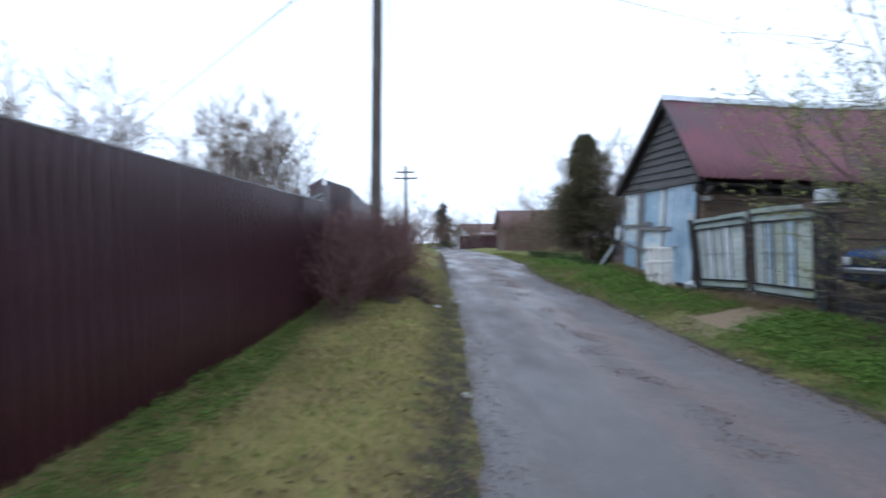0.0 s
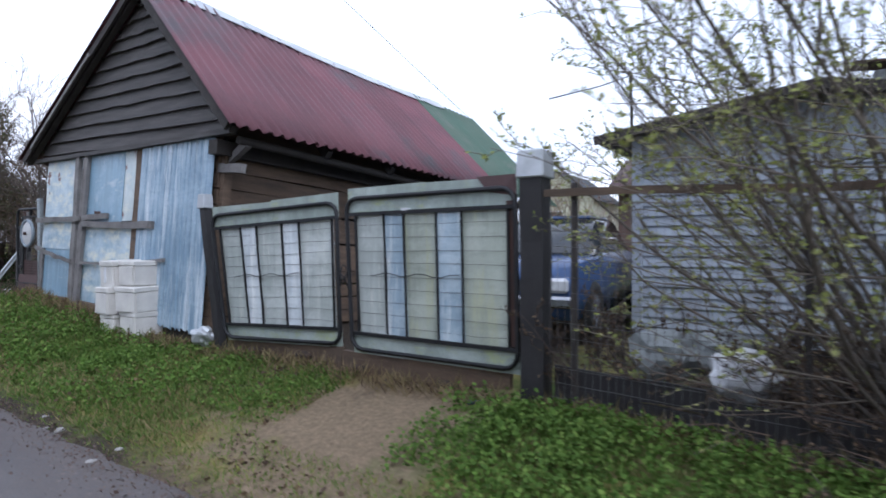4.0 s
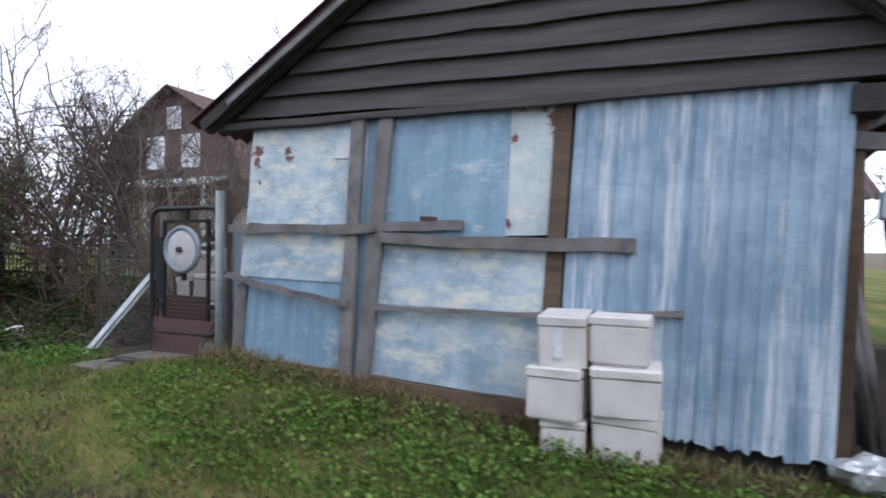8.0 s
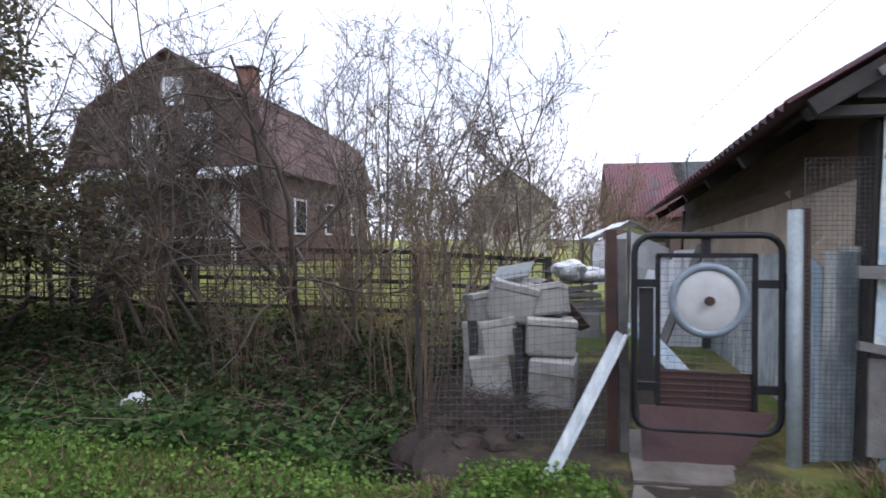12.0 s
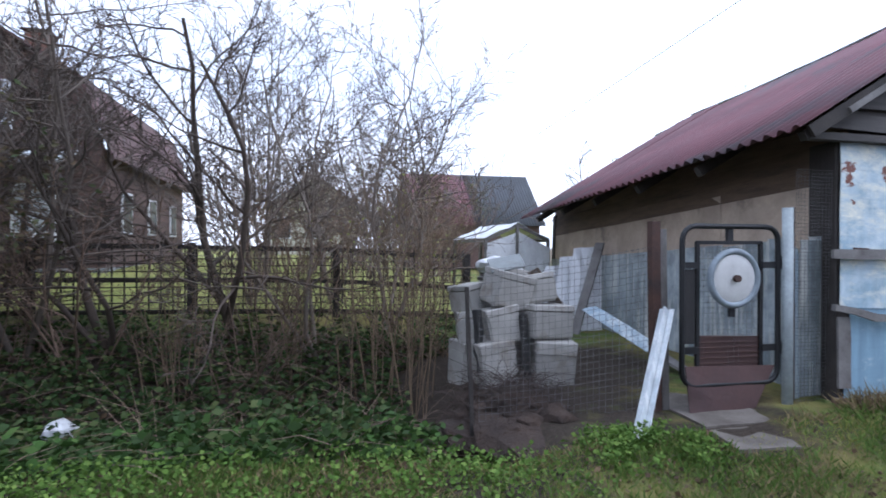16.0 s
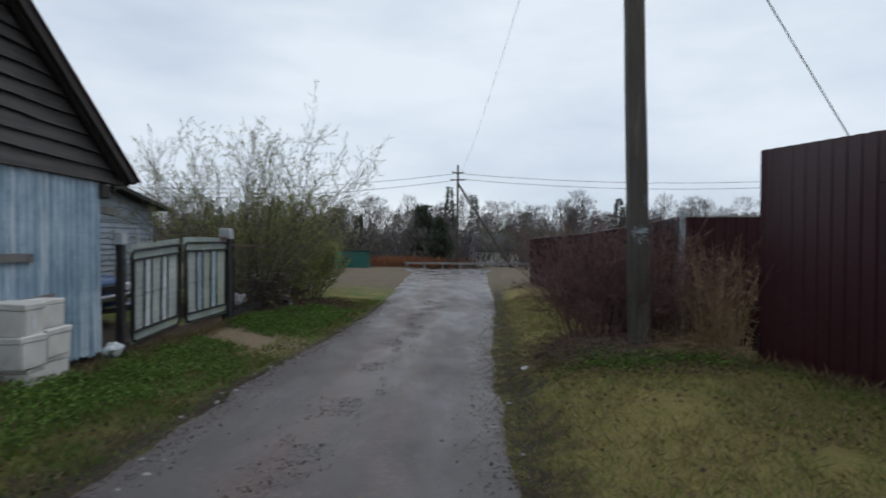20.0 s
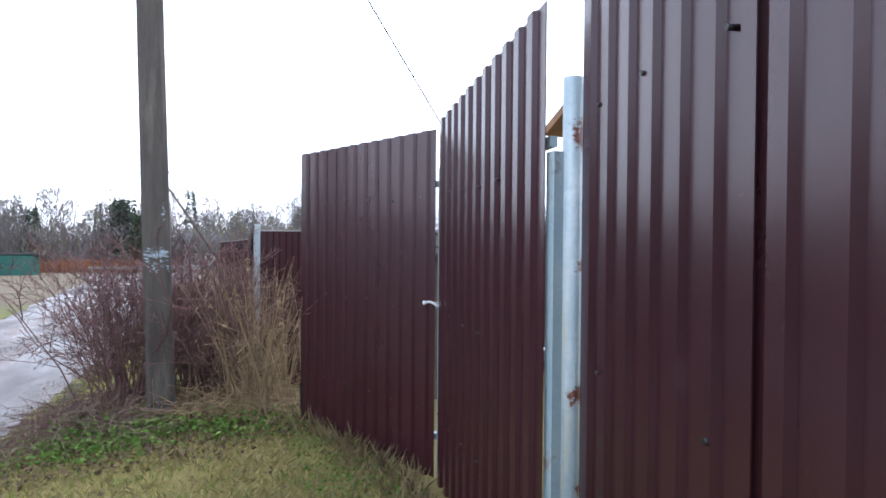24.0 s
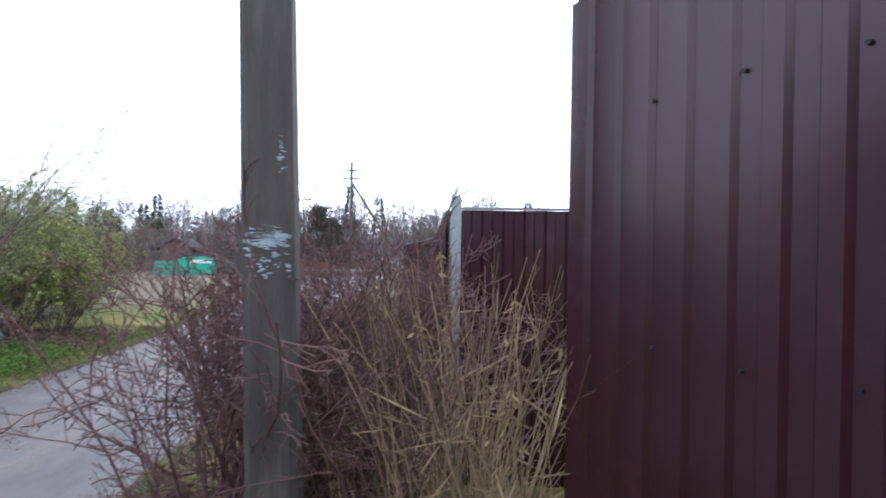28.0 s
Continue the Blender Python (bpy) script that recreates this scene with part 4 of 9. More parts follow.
    part("eave_log", tube(B(), [(-0.30, 0.0, 2.10), (-0.28, 2.5, 2.08), (-0.30, DEEP, 2.06)], 0.045, 8), "dark_wood", barn)
    part("eave_brace", beam(B(), (-0.30, 0.12, 2.08), (0.10, 0.12, 1.86), 0.07, 0.08, jit=0.004, segs=3, rng=rng), "grey_wood", barn)
    part("eave_block", beam(B(), (-0.36, 0.05, 1.80), (0.06, 0.05, 1.82), 0.06, 0.10, jit=0.006, segs=3, rng=rng), "grey_wood", barn)
    part("corner_post", beam(B(), (0.03, 0.10, -0.1), (0.03, 0.10, 2.05), 0.10, 0.10, up=(0, 1, 0), jit=0.004, segs=4, rng=rng), "brown_wood", barn)
    # side wall towards the garden: sheets below, fibreboard above
    v = 0.02
    while v < DEEP - 0.1:
        wd = rng.uniform(0.55, 0.8)
        v2 = min(DEEP, v + wd)
        part("wall_sheet", plate(B(), ((4.50, v, 0.0), (4.50, v2 + 0.02, 0.0), (4.50, v2 + 0.02, 1.28 + rng.uniform(-0.03, 0.03)), (4.50, v, 1.28)), 0.012, (1, 0, 0), 0.008, rng, 2, 3), "wall_zinc", barn)
        v = v2
    v = 0.3
    while v < DEEP - 0.1:
        v2 = min(DEEP, v + rng.uniform(1.0, 1.5))
        part("wall_panel", plate(B(), ((4.47, v, 1.26), (4.47, v2, 1.26), (4.47, v2, 1.80), (4.47, v, 1.80)), 0.02, (1, 0, 0), 0.006, rng, 2, 2), "wall_board", barn)
        v = v2 + 0.01
    for k in range(4):
        part("wall_board", beam(B(), (4.46 - 0.012 * k, 0.0, 1.80 + k * 0.17), (4.46 - 0.012 * k, DEEP, 1.80 + k * 0.17), 0.05, 0.165, jit=0.008, segs=5, rng=rng), "brown_wood", barn)
    part("corner_post", box(B(), (4.40, 0.0, -0.1), (4.52, 0.14, 2.02), 0.008, 0.006, rng), "dark_wood", barn)
    part("corner_board", box(B(), (4.36, 0.02, 1.2), (4.50, 0.30, 2.05), 0.006, 0.006, rng), "dark_wood", barn)
    # ---- the patched front
    F = -0.02

    def patch(name, pts, material, depth=F, bend=0.006, label="", n=3):
        c = [(u, depth, w) for u, w in pts]
        return part(name, plate(B(), c, 0.006, N, bend, rng, n, n), material, barn, label)
    patch("front_panel", ((4.50, 2.06), (3.28, 2.10), (3.28, 1.20), (4.50, 1.17)), "pale_tin_rust", -0.02)
    patch("front_panel", ((4.50, 1.15), (3.28, 1.17), (3.28, 0.74), (4.51, 0.71)), "pale_tin", -0.026)
    patch("front_panel", ((4.40, 0.74), (3.28, 0.76), (3.28, 0.02), (4.46, -0.03)), "blue_tin", -0.012)
    patch("front_panel", ((3.14, 2.11), (2.08, 2.17), (2.06, 1.17), (3.10, 1.14)), "blue_tin", -0.02)
    patch("front_panel", ((2.09, 2.165), (1.76, 2.185), (1.75, 1.20), (2.08, 1.18)), "white_wash", -0.014)
    patch("front_panel", ((3.14, 1.12), (1.75, 1.13), (1.74, 0.66), (3.10, 0.60)), "pale_tin", -0.022)
    patch("front_panel", ((3.14, 0.66), (1.62, 0.70), (1.62, 0.06), (3.10, 0.05)), "pale_tin", -0.014)
    patch("front_panel", ((3.34, 2.10), (3.05, 2.11), (3.08, 0.03), (3.30, 0.03)), "blue_tin", -0.008)
    patch("front_patch", ((3.58, 1.86), (3.42, 1.87), (3.42, 1.75), (3.58, 1.75)), "white_paint", -0.028, 0.001, "small white paper note", 1)
    part("sill_board", beam(B(), (4.55, -0.02, -0.06), (1.6, -0.02, 0.0), 0.06, 0.14, jit=0.012, segs=8, rng=rng), "brown_wood", barn)
    # This post's brown stands in for the shaded gap beside the corrugated sheet.
    part("door_post", beam(B(), (1.69, -0.01, 0.0), (1.70, -0.01, 2.16), 0.12, 0.05, up=(0, 1, 0), jit=0.004, segs=6, rng=rng), "brown_wood", barn)
    for (ub, ut, wd) in ((3.30, 3.355, 0.115), (3.135, 3.09, 0.125)):
        part("front_strut", beam(B(), (ub, -0.055, 0.0), (ut, -0.055, 2.09), wd, 0.05, up=(0, 1, 0), jit=0.006, segs=8, rng=rng), "grey_wood", barn)
    part("front_rail", beam(B(), (4.63, -0.085, 1.12), (3.10, -0.085, 1.185), 0.03, 0.075, jit=0.006, segs=6, rng=rng), "grey_wood", barn)
    part("front_rail", beam(B(), (3.05, -0.060, 1.20), (2.37, -0.060, 1.24), 0.03, 0.075, jit=0.004, segs=4, rng=rng), "grey_wood", barn)
    part("front_rail", beam(B(), (3.05, -0.085, 1.11), (1.17, -0.07, 1.15), 0.04, 0.085, jit=0.010, segs=8, rng=rng), "grey_wood", barn)
    part("front_rail", beam(B(), (4.61, -0.075, 0.71), (3.30, -0.085, 0.58), 0.03, 0.055, jit=0.012, segs=7, rng=rng, bow=0.02), "grey_wood", barn)
    part("front_rail", beam(B(), (3.07, -0.06, 0.58), (0.87, -0.07, 0.76), 0.03, 0.035, jit=0.008, segs=9, rng=rng, bow=0.03), "grey_wood", barn)
    part("front_board", beam(B(), (4.47, -0.03, 0.09), (4.48, -0.03, 0.64), 0.11, 0.02, up=(0, 1, 0), jit=0.004, segs=3, rng=rng), "grey_wood", barn)
    for u, w in ((2.66, 1.275), (4.35, 1.165)):
        part("hinge", box(B(), (u - 0.07, -0.075, w - 0.015), (u + 0.07, -0.05, w + 0.02), 0.004), "rust", barn, "rusty iron hinge")
    # tall corrugated sheet, with broad uneven ribs
    def ribs(width):
        out, s = [], 0.0
        r2 = random.Random(9)
        while s < width - 0.09:
            p = r2.choice((0.09, 0.105, 0.13))
            for f, h in ((0.0, 0.0), (0.12, 0.012), (0.60, 0.013), (0.72, 0.0)):
                out.append((s + f * p, h))
            s += p
        out.append((width, 0.0))
        return out
    bm = B()
    wave_sheet(bm, (0.05, -0.040, 2.13), (1, 0, 0), (0.006, 0, -1), (0, -1, 0), 1.56, 2.14, ribs, 0.005, 6, 0.03, rng=rng)
    for f in bm.faces:
        f.smooth = False
    part("corrugated_sheet", bm, "blue_corr", barn, "pale blue corrugated steel sheet with whitewash streaks")
    return barn


build_barn()

# ---------------------------------------------------------------- foam boxes by the barn


def foam_box(w, d, h, rng, material="foam"):
    """A box with a lid; its base is at the origin."""
    ob = thing("foam_box", Matrix(), "white foam fish box with a lid", "box", "foam boxes")
    bm = B()
    t = 0.985
    vs = [bm.verts.new((sx * w / 2 * k, sy * d / 2 * k, z)) for k, z in ((t, 0.0), (1.0, h * 0.84)) for sx, sy in ((-1, -1), (1, -1), (1, 1), (-1, 1))]
    for j in range(4):
        bm.faces.new((vs[j], vs[(j + 1) % 4], vs[4 + (j + 1) % 4], vs[4 + j]))
    bm.faces.new(vs[3::-1])
    bm.faces.new(vs[4:])
    bmesh.ops.bevel(bm, geom=list(bm.edges), offset=0.018, segments=2, affect="EDGES")
    for v in bm.verts:
        v.co += Vector((rng.uniform(-1, 1), rng.uniform(-1, 1), rng.uniform(-1, 1))) * 0.004
    part("body", bm, material, ob)
    bm = box(B(), (-w / 2 - 0.002, -d / 2 - 0.002, h * 0.80), (w / 2 + 0.002, d / 2 + 0.002, h), 0.009, 0.004, rng)
    part("lid", bm, material, ob)
    return ob


def place(ob, x, y, z, rz=0, rx=0, ry=0):
    ob.matrix_world = pose(x, y, z, rx, ry, rz)
    return ob


rng_box = random.Random(12)
for x, y, z, w, d, h, rz, ry in ((5.42, 11.81, -0.07, 0.38, 0.34, 0.30, -4, 1), (5.41, 11.82, 0.225, 0.40, 0.36, 0.30, 3, -2), (5.44, 11.85, 0.52, 0.35, 0.36, 0.30, -2, 1),
                                 (5.38, 12.19, -0.04, 0.27, 0.34, 0.22, 5, 0), (5.35, 12.22, 0.175, 0.33, 0.36, 0.32, -5, 2), (5.40, 12.19, 0.49, 0.29, 0.36, 0.33, 2, -2)):
    place(foam_box(d, w, h, rng_box), x, y, z, rz, 0, ry)
bm = plate(B(), ((5.212, 12.18, 0.56), (5.212, 12.23, 0.56), (5.212, 12.23, 0.74), (5.212, 12.18, 0.74)), 0.004, (1, 0, 0), 0.003, rng_box, 2, 4)
solo("plastic_tag", bm, "plastic_white", "strip of shiny white plastic on a foam box", "litter")
# the dirty stack behind the garden gate: two slumped columns, more behind them, odd ones on top
for x, y, z, w, d, h, rz, rx, ry in ((7.38, 17.40, 0.05, 0.35, 0.38, 0.50, 6, -8, 0), (7.30, 16.90, -0.04, 0.38, 0.40, 0.60, -8, 3, -4), (7.40, 17.31, 0.52, 0.32, 0.36, 0.34, -5, -11, 3),
                                     (7.34, 16.92, 0.56, 0.43, 0.40, 0.32, 4, 3, 2), (7.72, 17.60, 0.00, 0.30, 0.36, 0.48, 12, 4, 0), (7.70, 17.56, 0.47, 0.26, 0.34, 0.32, -10, -6, 4),
                                     (7.48, 17.30, 0.86, 0.40, 0.36, 0.34, 10, 13, -6), (7.78, 17.54, 0.78, 0.28, 0.34, 0.28, 24, -7, 5), (7.48, 16.92, 0.88, 0.34, 0.34, 0.28, -16, -9, 8),
                                     (7.78, 17.00, 0.00, 0.42, 0.40, 0.50, 10, 2, -3), (7.80, 17.02, 0.50, 0.40, 0.40, 0.42, -12, -4, 5), (7.86, 17.10, 0.92, 0.38, 0.36, 0.26, 30, 8, 8)):
    fb = foam_box(d, w, h, rng_box, "old_foam")
    tagged(fb, "grimy pale foam box slumped in a leaning stack", "box", "stacked foam boxes")
    place(fb, x, y, z, rz, rx, ry)
solo("roofing_slab", plate(B(), ((7.40, 17.44, 1.19), (7.38, 17.10, 1.25), (7.66, 17.06, 1.36), (7.68, 17.40, 1.30)), 0.018, (-0.3, 0, 1), 0.006, rng_box, 3, 3), "asbestos", "grey-green cement slab lying on the foam boxes", "slab")
for x, y, z0, z1 in ((7.16, 17.16, 0.02, 0.80), (7.30, 17.58, 0.25, 0.84)):
    bm = B()
    beam(bm, (x, y, z0), (x + 0.05, y + 0.03, z1), 0.07, 0.05, jit=0.014, segs=6, rng=rng_box)
    solo("cloth_roll", bm, "rubber", "dark rolled cloth wedged between the foam boxes", "cloth", "rolled cloths")

solo("leaning_board", beam(B(), (7.66, 16.58, 0.74), (7.60, 16.94, 1.20), 0.02, 0.13, up=(0, 0.7, 0.7), jit=0.004, segs=4, rng=rng_box), "brown_wood", "brown board leaning on the foam boxes", "board")
# junk heap further back in the garden
for i, (x, y, z, r, mt) in enumerate(((9.9, 16.62, 1.18, 0.16, "plastic_white"), (10.0, 16.40, 1.12, 0.13, "plastic_white"), (10.1, 16.25, 1.10, 0.12, "plastic_white"))):
    bm = bmesh.new()
    bmesh.ops.create_icosphere(bm, subdivisions=3, radius=r)
    for v in bm.verts:
        v.co = Vector((v.co.x, v.co.y * 1.3, v.co.z * 0.8)) * (1 + 0.4 * noise.noise(v.co * 9 + Vector((i * 2.0, 0, 0))))
    solo("plastic_bag", bm, mt, "crumpled white plastic bag on the garden junk heap", "bag", "bags on the heap", m=Matrix.Translation((x, y, z)))
for i in range(7):
    z = 0.62 + 0.07 * i
    solo("heap_board", beam(B(), (10.0 + 0.05 * (i % 3), 16.95 - 0.04 * i, z), (10.15, 16.15 + 0.03 * i, z + 0.03 * (i % 3)), 0.22, 0.05, jit=0.01, segs=3, rng=rng_box), "grey_wood", "grey board on the garden junk heap", "board", "boards on the heap")
solo("heap_block", box(B(), (9.95, 16.2, 0.0), (10.4, 16.9, 0.62), 0.02, 0.03, rng_box), "concrete", "rough grey block under the junk heap", "block")

# ---------------------------------------------------------------- yard gate


def quad_at(c, s, t):
    """A point in a four-cornered leaf: s along, t up; c: bottom start, bottom end, top end, top start."""
    return c[0].lerp(c[1], s).lerp(c[3].lerp(c[2], s), t)


def gate_leaf(c, cols, label):
    c = [Vector(p) for p in c]
    base = c[0].copy()
    rng = random.Random(len(label))
    leaf = thing("yard_gate_leaf", Matrix.Translation(base), label, "gate", "yard gate leaves")
    c = [p - base for p in c]
    out = ((c[1] - c[0]).cross(c[3] - c[0])).normalized()
    if out.x > 0:
        out = -out
    P = lambda s, t, o=0.0: quad_at(c, s, t) + out * o
    # rounded outer frame
    pts = []
    r = 0.07
    ry = r * 1.25
    for cx, cy, a0 in ((1 - r, 1 - ry, 0), (r, 1 - ry, 90), (r, ry, 180), (1 - r, ry, 270)):
        for k in range(5):
            a = radians(a0 + 90 * k / 4)
            pts.append(P(cx + r * math.cos(a), cy + ry * math.sin(a), 0.03))
    part("frame", tube(B(), pts, 0.019, 8, True), "black_iron", leaf, "bent black iron tube frame")
    for t in (0.105, 0.895):
        part("rail", beam(B(), P(0.01, t, 0.025), P(0.99, t, 0.025), 0.025, 0.03, jit=0.002, segs=4, rng=rng), "black_iron", leaf)
    for s in (0.05, 0.955):
        part("upright", beam(B(), P(s, 0.105, 0.022), P(s + 0.005, 0.895, 0.022), 0.016, 0.018, up=out, segs=3, jit=0.002, rng=rng), "black_iron", leaf)
    edges = [0.05]
    for wd, _ in cols:
        edges.append(edges[-1] + wd)
    k = (0.955 - 0.05) / (edges[-1] - 0.05)
    edges = [0.05 + (e - 0.05) * k for e in edges]
    for (s0, s1), (_, material) in zip(zip(edges, edges[1:]), cols):
        o = 0.012 if material.startswith("pale") else 0.0
        part("panel", plate(B(), (P(s0, 0.11, o), P(s1 + 0.004, 0.11, o), P(s1 + 0.004, 0.89, o), P(s0, 0.89, o)), 0.005, out, 0.004, rng, 2, 6), material, leaf)
    for s in edges[1:-1]:
        part("upright", beam(B(), P(s, 0.105, 0.024), P(s + 0.004, 0.895, 0.024), 0.011, 0.018, up=out, segs=4, jit=0.003, rng=rng), "black_iron", leaf)
    # strips above and below
    for t0, t1, n in ((0.90, 1.07, 2), (-0.03, 0.10, 3)):
        for i in range(n):
            a, b = 0.0 + i / n, (i + 1) / n
            part("strip", plate(B(), (P(a, t0, 0.004), P(b + 0.004, t0, 0.004), P(b + 0.004, t1 + rng.uniform(-0.012, 0.012), 0.004), P(a, t1, 0.004)), 0.005, out, 0.004, rng, 3, 1), "mossy_tin", leaf)
    # creases of the sheets, their lines put in as added thin wires across
    bm = B()
    for i in range(9):
        t = 0.16 + i * 0.082
        tube(bm, [P(s, t + rng.uniform(-0.006, 0.006), 0.016) for s in (0.05, 0.3, 0.55, 0.8, 0.955)], 0.0017, 4)
    tagged(part("crease_grid", bm, "wire", leaf), "thin wires standing in for creases in the tin sheets", kind="stuff")
    if "patched" in label:
        part("rust_patch", plate(B(), (P(0.86, 0.985, 0.010), P(1.0, 0.955, 0.010), P(1.0, 1.075, 0.010), P(0.80, 1.075, 0.010)), 0.003, out, 0.003, rng, 4, 2), "rust_plate", leaf, "rusted bare corner of the strip")
        part("rust_patch", plate(B(), (P(0.945, 0.12, 0.010), P(0.99, 0.12, 0.010), P(0.99, 0.93, 0.010), P(0.95, 0.93, 0.010)), 0.003, out, 0.003, rng, 1, 6), "rust", leaf)
        part("white_tag", plate(B(), (P(0.37, 0.905, 0.034), P(0.43, 0.90, 0.034), P(0.43, 0.918, 0.034), P(0.37, 0.922, 0.034)), 0.004, out, 0.002, rng, 2, 1), "plastic_white", leaf)
    part("cable", tube(B(), [P(s, 0.50 + 0.012 * math.sin(s * 30), 0.035) for s in np.linspace(0.15, 0.7, 12)], 0.004, 5), "black_iron", leaf)
    return leaf


gate_leaf(((5.41, 10.20, 0.07), (5.49, 8.71, 0.12), (5.47, 8.74, 1.38), (5.34, 10.33, 1.30)),
          ((0.16, "grey_zinc"), (0.115, "pale_white"), (0.18, "grey_zinc"), (0.115, "pale_white"), (0.21, "grey_zinc")),
          "sagging tin gate leaf on a bent black tube frame")
gate_leaf(((5.47, 8.55, 0.10), (5.43, 6.95, 0.10), (5.42, 6.97, 1.41), (5.46, 8.61, 1.40)),
          ((0.20, "grey_zinc"), (0.13, "pale_slat"), (0.20, "old_zinc"), (0.145, "pale_slat"), (0.245, "old_zinc")),
          "tin gate leaf patched in grey and blue strips")
rng_g = random.Random(6)


def tarred_post(foot, head, w, label, cap_h):
    foot, head = Vector(foot), Vector(head)
    post = thing("gate_post", Matrix.Translation(foot), label, "gate post", "yard gate posts")
    d = head - foot
    part("post", beam(B(), (0, 0, -0.2), d, w, w, up=(1, 0, 0), jit=0.006, segs=8, rng=rng_g), "tarred", post)
    bm = B()
    q = w / 2 + 0.012
    vs = [bm.verts.new(d + Vector((x * k, y * k, z))) for k, z in ((q * 1.12, -0.02), (q, cap_h)) for x, y in ((-1, -1), (1, -1), (1, 1), (-1, 1))]
    for j in range(4):
        bm.faces.new((vs[j], vs[(j + 1) % 4], vs[4 + (j + 1) % 4], vs[4 + j]))
    bm.faces.new(vs[4:])
    bm.faces.new(vs[3::-1])
    bmesh.ops.bevel(bm, geom=list(bm.edges), offset=0.01, segments=1, affect="EDGES")
    part("cap", bm, "zinc", post, "pale tin cap")
    return post


tarred_post((5.45, 10.33, -0.05), (5.36, 10.50, 1.40), 0.085, "black tarred post leaning beside the barn", 0.13)
tarred_post((5.46, 6.83, -0.22), (5.47, 6.85, 1.49), 0.17, "thick black tarred gate post with a tin cap", 0.18)
for y0, y1, z in ((10.2, 8.7, 0.02), (8.75, 7.05, 0.0), (9.6, 7.4, -0.06)):
    solo("sill_board", beam(B(), (5.50, y0, z - 0.02), (5.50, y1, z), 0.05, 0.15, jit=0.012, segs=7, rng=rng_g), "brown_wood", "rotten brown board under the yard gate", "board", "boards under the gate")
for y, z in ((9.9, 0.0), (9.2, 0.03), (8.5, -0.02), (7.6, -0.04)):
    bm = bmesh.new()
    bmesh.ops.create_icosphere(bm, subdivisions=2, radius=0.08)
    for v in bm.verts:
        v.co = Vector((v.co.x, v.co.y * 1.5, v.co.z * 0.5)) * (1 + 0.25 * noise.noise(v.co * 9 + Vector((y, 0, 0))))
    solo("rubble", bm, "soil_clod", "dark lump of rubble under the yard gate", "rubble", "rubble under the gate", m=Matrix.Translation((5.50, y, z - 0.06)))
bm = B()
tube(bm, [(5.46 + 0.03 * math.cos(a), 8.66 + 0.035 * math.sin(a), 0.78 + 0.05 * math.sin(a * 1.5) - 0.01 * a) for a in np.linspace(0, 14, 40)], 0.006, 5)
solo("chain", bm, "black_iron", "loops of dark chain holding the gate leaves", "chain")
# crumpled foil at the foot of the leaning post
bm = bmesh.new()
bmesh.ops.create_icosphere(bm, subdivisions=3, radius=0.11)
for v in bm.verts:
    v.co = Vector((v.co.x * 0.9, v.co.y * 1.3, v.co.z * 0.9)) * (1 + 0.45 * noise.noise(v.co * 14))
solo("plastic_bag", bm, "zinc", "crumpled grey plastic bag beside the barn corner", "bag", m=Matrix.Translation((5.40, 10.60, 0.04)))
for i, (x, y) in enumerate(((5.66, 10.50), (5.72, 10.44), (5.85, 10.48), (6.05, 10.46))):
    solo("branch_log", tube(B(), [(x, y, 0.0), (x + 0.15, y + 0.02, 0.5), (x + 0.5, y + 0.05, 1.1 + 0.1 * i)], 0.035, 7, False, 0.02), "grey_wood", "dry branch leaning on the barn wall", "branch", "branches by the barn")

# ---------------------------------------------------------------- wire fence beside the yard gate


def wire_mesh(name, a, b, h, cell, parent, rad=0.0022, sag=0.0, rng=random, foot=0.0, cell_z=None):
    """Welded wire netting from a to b, standing h high."""
    a, b = Vector(a), Vector(b)
    ln = (b - a).length
    verts, faces = [], []

    def bar(p, q):
        d = (q - p).normalized()
        s = d.cross(Vector((0.3, 0.4, 0.86))).normalized() * rad
        u = d.cross(s).normalized() * rad
        k = len(verts)
        for base in (p, q):
            for o in (s, -0.5 * s + 0.87 * u, -0.5 * s - 0.87 * u):
                verts.append(tuple(base + o))
        faces.extend(((k, k + 1, k + 4, k + 3), (k + 1, k + 2, k + 5, k + 4), (k + 2, k, k + 3, k + 5)))
    n = int(ln / cell)
    off = [Vector((0.02 * noise.noise((i * 0.3, 1.0, 0)) * (1 + sag * 10), 0, 0)) for i in range(n + 1)]
    for i in range(n + 1):
        p = a.lerp(b, i / n) + off[i]
        bar(p + Vector((0, 0, foot)), p + Vector((0, 0, h)))
    cz = cell_z or cell
    m = int((h - foot) / cz)
    step = 3
    for j in range(m + 1):
        z = foot + (h - foot) * j / m
        for i in range(0, n, step):
            e = min(n, i + step)
            bar(a.lerp(b, i / n) + off[i] + Vector((0, 0, z - sag * math.sin(math.pi * i / n))), a.lerp(b, e / n) + off[e] + Vector((0, 0, z - sag * math.sin(math.pi * e / n))))
    ob = new(name, mesh_from(name, verts, faces, "wire"))
    ob.parent = parent
    return ob


